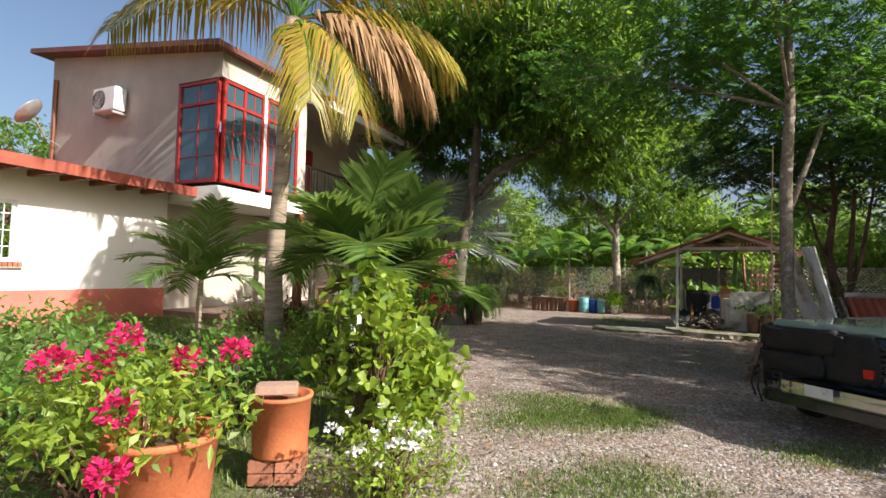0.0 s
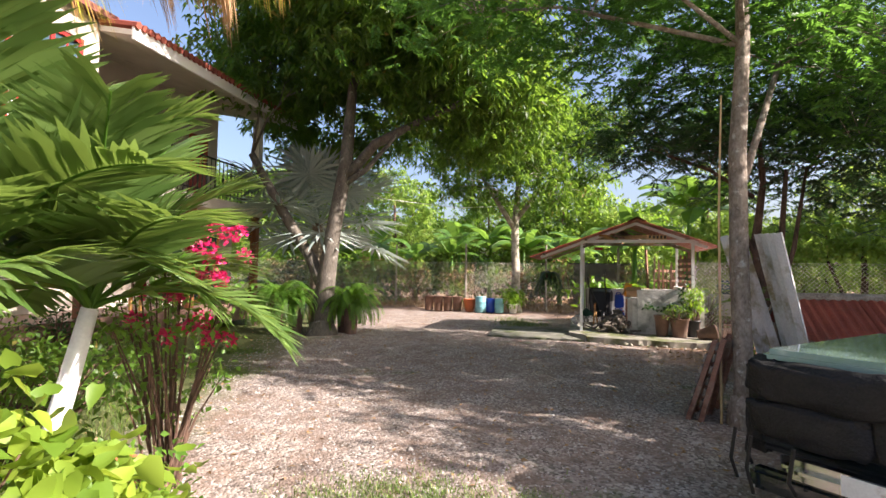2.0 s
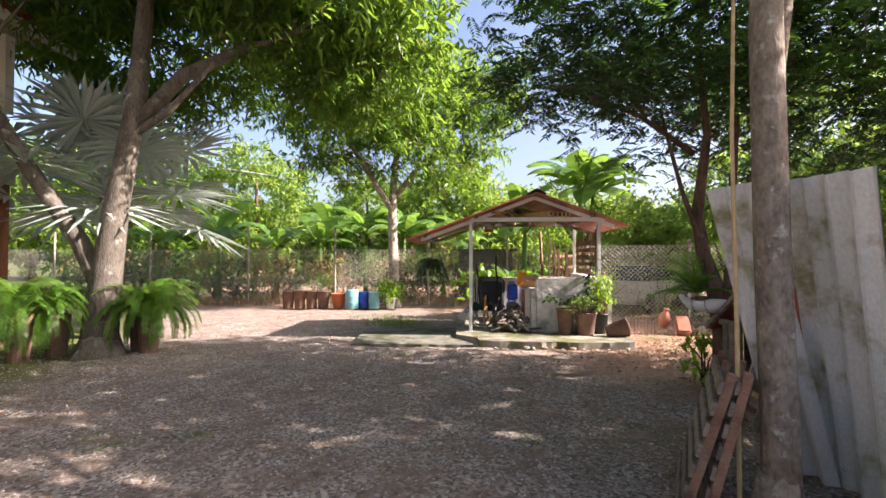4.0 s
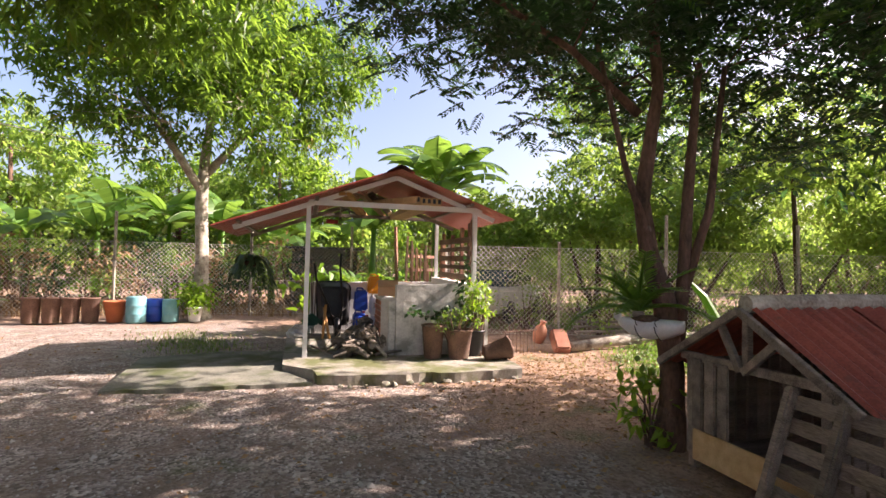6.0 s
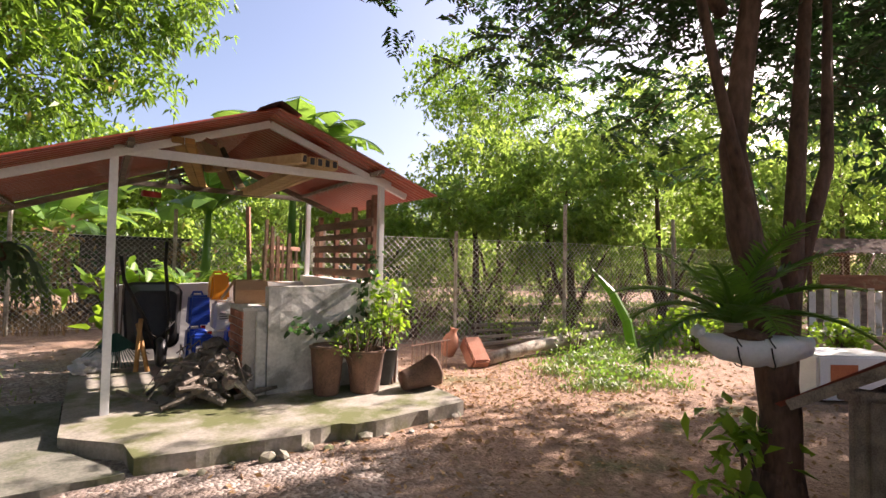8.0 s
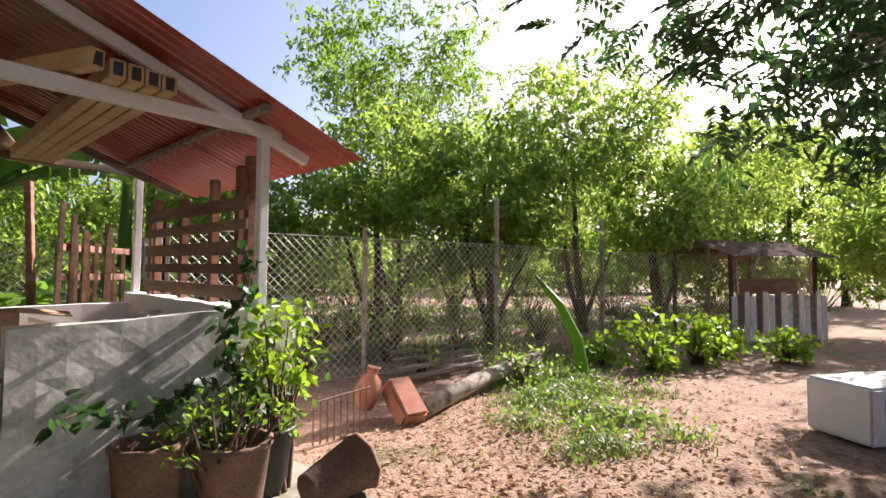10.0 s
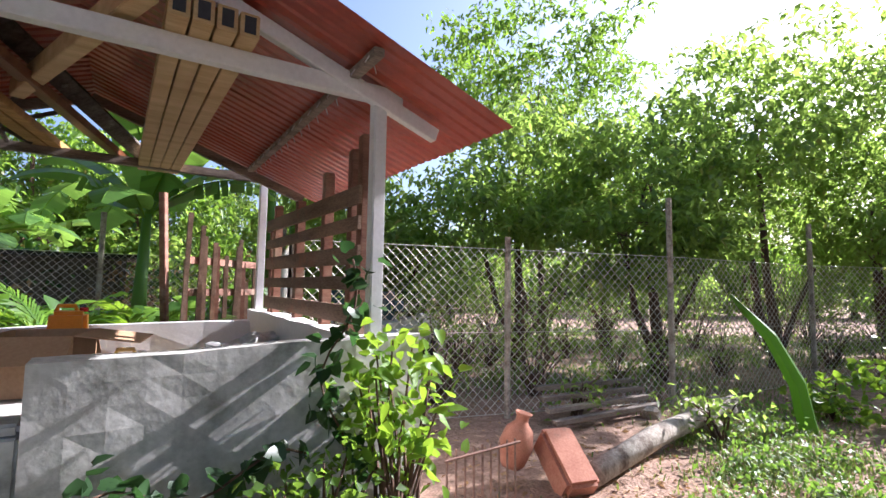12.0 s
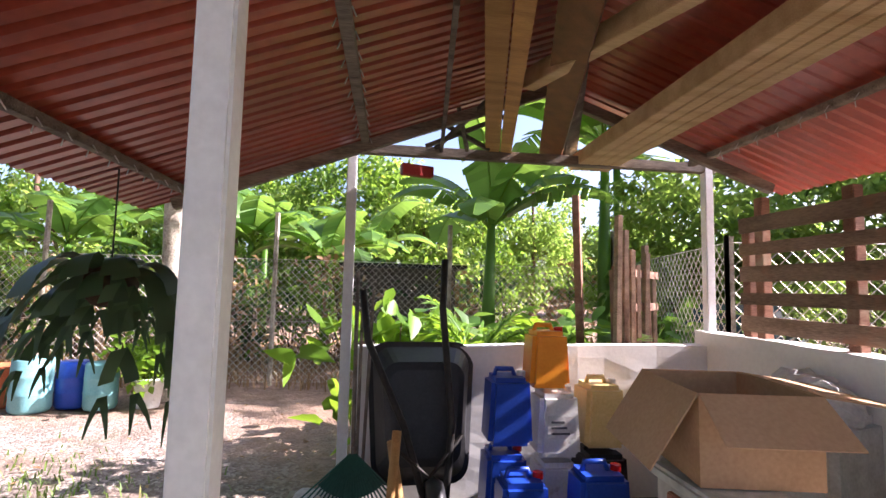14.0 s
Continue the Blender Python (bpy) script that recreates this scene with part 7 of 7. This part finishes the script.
# ---- front garden ----
g1 = pot("flower_pot", -1.28, 1.95, 0.32, 0.5, 0.19, 0.235, M["terracotta"], "large orange terracotta pot full of pink pentas", group="orange pots")
ob = thing("pot_stand", -1.28, 1.95, 0.0, 10, "low stack of worn blocks under the orange pot", "stand")
for i, b in enumerate(((-0.2, -0.01, -0.2, 0.2, 0, 0.15), (0.01, 0.2, -0.2, 0.2, 0, 0.15), (-0.2, 0.2, -0.2, -0.01, 0.155, 0.315), (-0.2, 0.2, 0.01, 0.2, 0.155, 0.315))):
    part("block", box(bmesh.new(), *b, 0.01), M["brick"], ob)
g2 = pot("flower_pot", -1.22, 3.45, 0.19, 0.44, 0.2, 0.22, M["terracotta"], "round orange terracotta pot on pinkish bricks", group="orange pots")
ob = thing("pot_stand", -1.22, 3.45, 0.0, 5, "pinkish brick stand under the orange pot", "stand")
for row in range(2):
    for k in range(2):
        part("brick", box(bmesh.new(), -0.19 + k * 0.19, -0.005 + k * 0.19, -0.17, 0.17, 0.005 + row * 0.09, 0.09 + row * 0.09, 0.008), M["brick"], ob)
ob = thing("half_brick", -1.25, 3.43, 0.635, 12, "pale brick laid across the pot rim", "brick")
part("brick", box(bmesh.new(), -0.15, 0.15, -0.09, 0.09, 0, 0.07, 0.008), M["pale_brick"], ob)
pot("flower_pot", -0.5, 5.75, 0.0, 0.38, 0.16, 0.22, M["terracotta"], "orange terracotta pot among the palm leaves", group="orange pots")


def flower_bush(x, y, z, radii, n, leaf_len, leaf_wide, leaf, heads, petal, head_r, petals, label, seed, z0=None, stems=6, clump=0.08, psize=0.03):
    ob = bush("flowering_bush", x, y, z, radii, n, leaf_len, leaf_wide, leaf, label, seed, stems, "", "flowers", clump, 0.25, z0)
    r = np.random.default_rng(seed + 500)
    for h in heads:
        c = np.array(h)
        d = unit(r.normal(size=(petals, 3)) * np.array([1, 1, 0.7]) + np.array([0, 0, 0.3]))
        b = c + d * head_r * r.uniform(0.5, 1.0, (petals, 1))
        leaves("flower_head", b, d + r.normal(size=d.shape) * 0.6, psize, psize * 0.8, petal, ob, "", 0.0, 0.1, r)
    return ob


r_ = random.Random(6)
flower_bush(-1.45, 2.0, 0.93, (0.52, 0.45, 0.24), 1500, 0.075, 0.03, M["leaf_yellow"],
            [(-0.2, -0.24, 1.17), (-0.03, -0.04, 1.24), (0.15, -0.36, 1.01), (0.2, 0.06, 1.13), (0.36, 0.26, 1.16), (0.13, -0.38, 0.77), (-0.16, -0.04, 1.13)],
            M["petal_pink"], 0.07, 110, "leafy pentas with round clusters of magenta flowers", 301, 0.0, psize=0.035)
flower_bush(-0.35, 3.2, 0.28, (0.5, 0.55, 0.22), 1300, 0.06, 0.025, M["leaf_yellow"], [(r_.uniform(-0.42, 0.42), r_.uniform(-0.5, 0.4), r_.uniform(0.36, 0.56)) for _ in range(26)],
            M["petal_white"], 0.02, 9, "low bush of white periwinkle flowers", 302, 0.0, psize=0.035)
flower_bush(-0.3, 6.35, 1.15, (0.5, 0.5, 0.85), 1000, 0.07, 0.04, M["leaf_fern"], [(r_.uniform(-0.3, 0.45), r_.uniform(-0.3, 0.3), r_.uniform(1.1, 2.0)) for _ in range(30)],
            M["petal_pink"], 0.06, 46, "bougainvillea with clusters of magenta blooms", 303, 0.0, psize=0.04)
bush("climbing_vine", -0.55, 4.3, 0.62, (0.62, 0.52, 0.6), 900, 0.11, 0.105, M["leaf_yellow"], "bright green heart-leaved vine over a garden shrub", 304, 8, clump=0.12, z0=0.0, heart=True)
bush("climbing_vine", -0.66, 4.1, 1.25, (0.4, 0.3, 0.5), 480, 0.105, 0.1, M["leaf_yellow"], "bright green heart-leaved vine climbing the palm", 316, 5, clump=0.1, z0=0.0, heart=True)
bush("climbing_vine", -0.15, 4.9, 0.45, (0.4, 0.4, 0.4), 420, 0.11, 0.1, M["leaf_yellow"], "bright green heart-leaved vine over a garden shrub", 305, 6, clump=0.1, z0=0.0, heart=True)
bush("garden_shrub", -2.3, 2.9, 0.55, (0.8, 0.8, 0.45), 1500, 0.08, 0.04, M["leaf_fern"], "leafy garden shrub with small leaves", 306, 7, clump=0.14, z0=0.1)
bush("garden_shrub", -2.0, 4.6, 0.5, (0.7, 0.7, 0.4), 1100, 0.08, 0.04, M["leaf_fern"], "leafy garden shrub with small leaves", 307, 7, clump=0.14, z0=0.1)
bush("garden_shrub", -3.6, 3.6, 0.7, (0.9, 0.9, 0.5), 1300, 0.1, 0.045, M["leaf_palm"], "leafy garden shrub with small leaves", 308, 7, clump=0.14)
bush("garden_shrub", -4.4, 5.6, 0.55, (1.0, 0.9, 0.45), 1200, 0.1, 0.045, M["leaf_fern"], "leafy garden shrub with small leaves", 309, 7, clump=0.14)
bush("garden_shrub", -3.0, 6.2, 0.5, (0.8, 0.8, 0.4), 1000, 0.09, 0.04, M["leaf_palm"], "leafy garden shrub with small leaves", 310, 7, clump=0.14)
bush("garden_shrub", -1.9, 8.2, 0.55, (0.8, 0.9, 0.5), 900, 0.1, 0.05, M["leaf_mango"], "leafy garden shrub with small leaves", 311, 7, clump=0.14)
bush("garden_shrub", -0.45, 5.45, 0.32, (0.5, 0.45, 0.3), 700, 0.08, 0.035, M["leaf_fern"], "low green shrub around the orange pot", 317, 6, clump=0.12, z0=0.0)
bush("garden_shrub", -1.6, 6.6, 0.6, (0.6, 0.7, 0.55), 900, 0.1, 0.05, M["leaf_mango"], "leafy garden shrub with small leaves", 312, 7, clump=0.14)
bush("garden_shrub", -2.3, 17.9, 0.45, (0.9, 0.5, 0.4), 500, 0.1, 0.05, M["leaf_dark"], "dark leafy shrub by the porch", 313, 7, clump=0.14)
bush("garden_shrub", -1.5, 16.9, 0.35, (0.3, 0.3, 0.3), 160, 0.14, 0.07, M["leaf_fern"], "bright green plant by the lawn edge", 314, 4, clump=0.08)
flower_bush(-0.75, 1.3, 0.35, (0.3, 0.3, 0.25), 500, 0.06, 0.03, M["leaf_fern"], [(0.1, 0.0, 0.55), (-0.15, 0.05, 0.6)], M["petal_pink"], 0.03, 20, "small garden plant with a few pale pink flowers", 315, 0.0)
for i, (x, y) in enumerate(((-2.75, 16.0), (-3.0, 14.4), (-3.3, 13.0), (-3.7, 11.6), (-4.0, 10.3))):
    bush("garden_shrub", x, y, 0.4, (0.45, 0.6, 0.35), 420, 0.1, 0.05, M["leaf_dark"] if i % 2 else M["leaf_mango"], "low leafy shrub in front of the porch", 330 + i, 5, "porch shrubs", clump=0.12)
ob = thing("garden_stake", -2.85, 15.2, 0.1, 0, "pale wooden stake at the lawn edge", "stake")
part("post", tube(bmesh.new(), [(0, 0, -0.1), (0, 0, 1.35)], 0.035, 8), M["bark_pale"], ob)
palm("traveller_palm", -3.0, 11.0, 2.2, [[(0, 0, 0, 0.09), (0, 0, 1.6, 0.07)]], 8, 1.6, 0.6, 26, M["leaf_palm"], M["palm_bark"], "dark green palm beside the house", 47, 0.07, 0.35, 15, 80, 90)

# porch bench and table
ob = thing("porch_bench", -3.3, 14.6, 0.62, 66.4, "plain wooden bench on the porch", "bench")
part("seat", box(bmesh.new(), -0.6, 0.6, -0.18, 0.18, 0.4, 0.44, 0.005), M["wood_orange"], ob)
for x in (-0.5, 0.5):
    for y in (-0.13, 0.13):
        part("leg", box(bmesh.new(), x - 0.03, x + 0.03, y - 0.03, y + 0.03, 0, 0.399), M["wood_orange"], ob)

# service cable
ob = thing("overhead_cable", -4.0, 16.0, 0, 0, "thin sagging cable slung between house and tree", "cable")
part("wire", tube(bmesh.new(), [(0.6, 2.2, 5.0), (5.0, 3.6, 4.15), (9.0, 4.3, 3.95), (11.4, 4.9, 4.2)], 0.012, 5), M["white_paint"], ob)


# ---- small stuff on the ground ----
def yard_points(n, r, x0, x1, y0, y1):
    p = np.stack([r.uniform(x0, x1, n), r.uniform(y0, y1, n)], 1)
    return p


def clear_of_slab(p):
    a = radians(-27.8)
    d = p - np.array([6.93, 14.2])
    u = d[:, 0] * math.cos(a) + d[:, 1] * math.sin(a)
    v = -d[:, 0] * math.sin(a) + d[:, 1] * math.cos(a)
    return ~((u > -2.4) & (u < 3.0) & (v > -1.35) & (v < 2.8))


def pebbles():
    r = np.random.default_rng(21)
    p = yard_points(30000, r, -2.2, 7.0, 0.5, 16.0)
    k = (p[:, 0] > -1.4 + 0.03 * p[:, 1]) & (p[:, 0] < 6.2 - 0.1 * (p[:, 1] - 8) + r.normal(size=len(p)) * 0.5) & clear_of_slab(p)
    p = p[k]
    n = len(p)
    s = r.uniform(0.006, 0.016, n) * (1 + (r.random(n) > 0.97) * 0.9)
    z = rise(p[:, 0], p[:, 1])
    base = np.array([[1, 0, 0], [0, 1, 0], [-1, 0, 0], [0, -1, 0], [0, 0, 0.8], [0, 0, -0.8]])
    V = base[None] * s[:, None, None] * r.uniform(0.6, 1.4, (n, 6, 1))
    a = r.uniform(0, math.tau, n)
    c_, s_ = np.cos(a)[:, None], np.sin(a)[:, None]
    V = np.stack([V[..., 0] * c_ - V[..., 1] * s_, V[..., 0] * s_ + V[..., 1] * c_, V[..., 2]], -1)
    V += np.stack([p[:, 0], p[:, 1], z + s * 0.2], 1)[:, None, :]
    f = np.array([[0, 1, 4], [1, 2, 4], [2, 3, 4], [3, 0, 4]])
    F = (np.arange(n)[:, None, None] * 6 + f[None]).reshape(-1, 3)
    ob = raw("gravel_stones", V.reshape(-1, 3), F, M["pebble"])
    tagged(ob, "loose pale grey gravel stones over the yard", "gravel", kind="stuff")


M["pebble"] = leafmat("pebble", (0.16, 0.14, 0.125), (0.5, 0.46, 0.42), (0.1, 0.1, 0.1), 0.0, 0.95)
pebbles()


def litter():
    r = np.random.default_rng(22)
    p = np.concatenate([yard_points(3800, r, -1.5, 16, 1, 20), r.normal(size=(3600, 2)) * np.array([2.2, 1.6]) + np.array([10.2, 10.6]), r.normal(size=(800, 2)) * np.array([0.9, 0.9]) + np.array([9.8, 12.0])])
    p = p[clear_of_slab(p)]
    b = np.stack([p[:, 0], p[:, 1], rise(p[:, 0], p[:, 1]) + 0.008], 1)
    w = r.normal(size=b.shape) * np.array([1, 1, 0.15])
    ob = leaves("fallen_leaves", b, w, r.uniform(0.03, 0.085, len(b)), r.uniform(0.015, 0.04, len(b)), M["leaf_dry"], None, "", -0.05, 0.3, r)
    tagged(ob, "dry brown fallen leaves scattered over the ground", "leaf litter", kind="stuff")


litter()


def grass():
    r = np.random.default_rng(23)

    def sow(name, p, h, w, lean, mt, label):
        b = np.stack([p[:, 0], p[:, 1], rise(p[:, 0], p[:, 1]) - 0.005], 1)
        tagged(blades(name, b, h, w, lean, mt, None, "", r), label, "grass", kind="stuff")

    lawn = yard_points(60000, r, -7.5, 0.6, 0.5, 17)
    edge = -0.9 - 0.13 * (lawn[:, 1] - 6) + 0.25 * np.sin(lawn[:, 1] * 1.7)
    edge = np.where(lawn[:, 1] < 6, 0.25 - 0.05 * lawn[:, 1], edge)
    edge = np.where(lawn[:, 1] > 11, -2.9 + 0.2 * (lawn[:, 1] - 13), edge)
    lawn = lawn[lawn[:, 0] < edge]
    sow("lawn_grass", lawn, 0.09, 0.009, 0.5, M["grass"], "uneven garden grass before the house")
    c = np.array([[1.6, 5.5], [0.9, 5.0], [1.5, 3.5], [3.5, 4.2], [1.3, 5.2], [1.9, 5.1], [-0.9, 10.5], [1.0, 3.2], [1.2, 5.9], [-1.2, 12.5], [2.2, 5.4]])
    size = np.array([0.38, 0.4, 0.35, 0.3, 0.3, 0.25, 0.3, 0.4, 0.35, 0.3, 0.25])
    pk = r.integers(0, len(c), 24000)
    tuft = c[pk] + r.normal(size=(24000, 2)) * size[pk][:, None] * np.array([1.0, 0.7])
    sow("grass_tufts", tuft, 0.05, 0.008, 0.7, M["grass"], "thin patches of grass in the gravel")
    cc = r.normal(size=(30, 2)) * np.array([1.1, 0.45]) + np.array([12.4, 10.9])
    w = cc[r.integers(0, 30, 4200)] + r.normal(size=(4200, 2)) * 0.16
    w = np.concatenate([w, r.normal(size=(2500, 2)) * np.array([1.6, 0.5]) + np.array([14.0, 11.2]), r.normal(size=(1200, 2)) * np.array([0.4, 0.8]) + np.array([6.3, 17.2])])
    sow("weed_grass", w, 0.1, 0.014, 0.8, M["grass"], "bright weeds and grass along the fence")
    q = cc[r.integers(0, 30, 1500)] + r.normal(size=(1500, 2)) * 0.17
    b = np.stack([q[:, 0], q[:, 1], rise(q[:, 0], q[:, 1]) + r.uniform(0.02, 0.2, len(q))], 1)
    tagged(leaves("weed_leaves", b, r.normal(size=b.shape) + np.array([0, 0, 0.4]), r.uniform(0.04, 0.08, len(b)), 0.03, M["leaf_fern"], None, "", 0.1, 0.15, r), "low broad-leaved weeds by the log", "weeds", kind="stuff")
    far = yard_points(22000, r, 12.5, 27, 4, 21)
    far = far[far[:, 1] > 12.6 - 0.62 * (far[:, 0] - 14.6)]
    far = far[(np.sin(far[:, 0] * 1.3) + np.sin(far[:, 1] * 1.7 + far[:, 0]) + r.normal(size=len(far)) * 0.5) > -0.1]
    sow("orchard_grass", far, 0.2, 0.03, 0.8, M["grass"], "patchy grass and weeds under the orchard trees")
    s = yard_points(9000, r, -4, 14, 20.5, 27)
    s = s[(s[:, 1] > 22.2 - 0.47 * (s[:, 0] - 5.95)) ]
    sow("dry_grass", s, 0.3, 0.02, 0.6, M["leaf_dry"], "dry straw-coloured grass along the back fence")


grass()
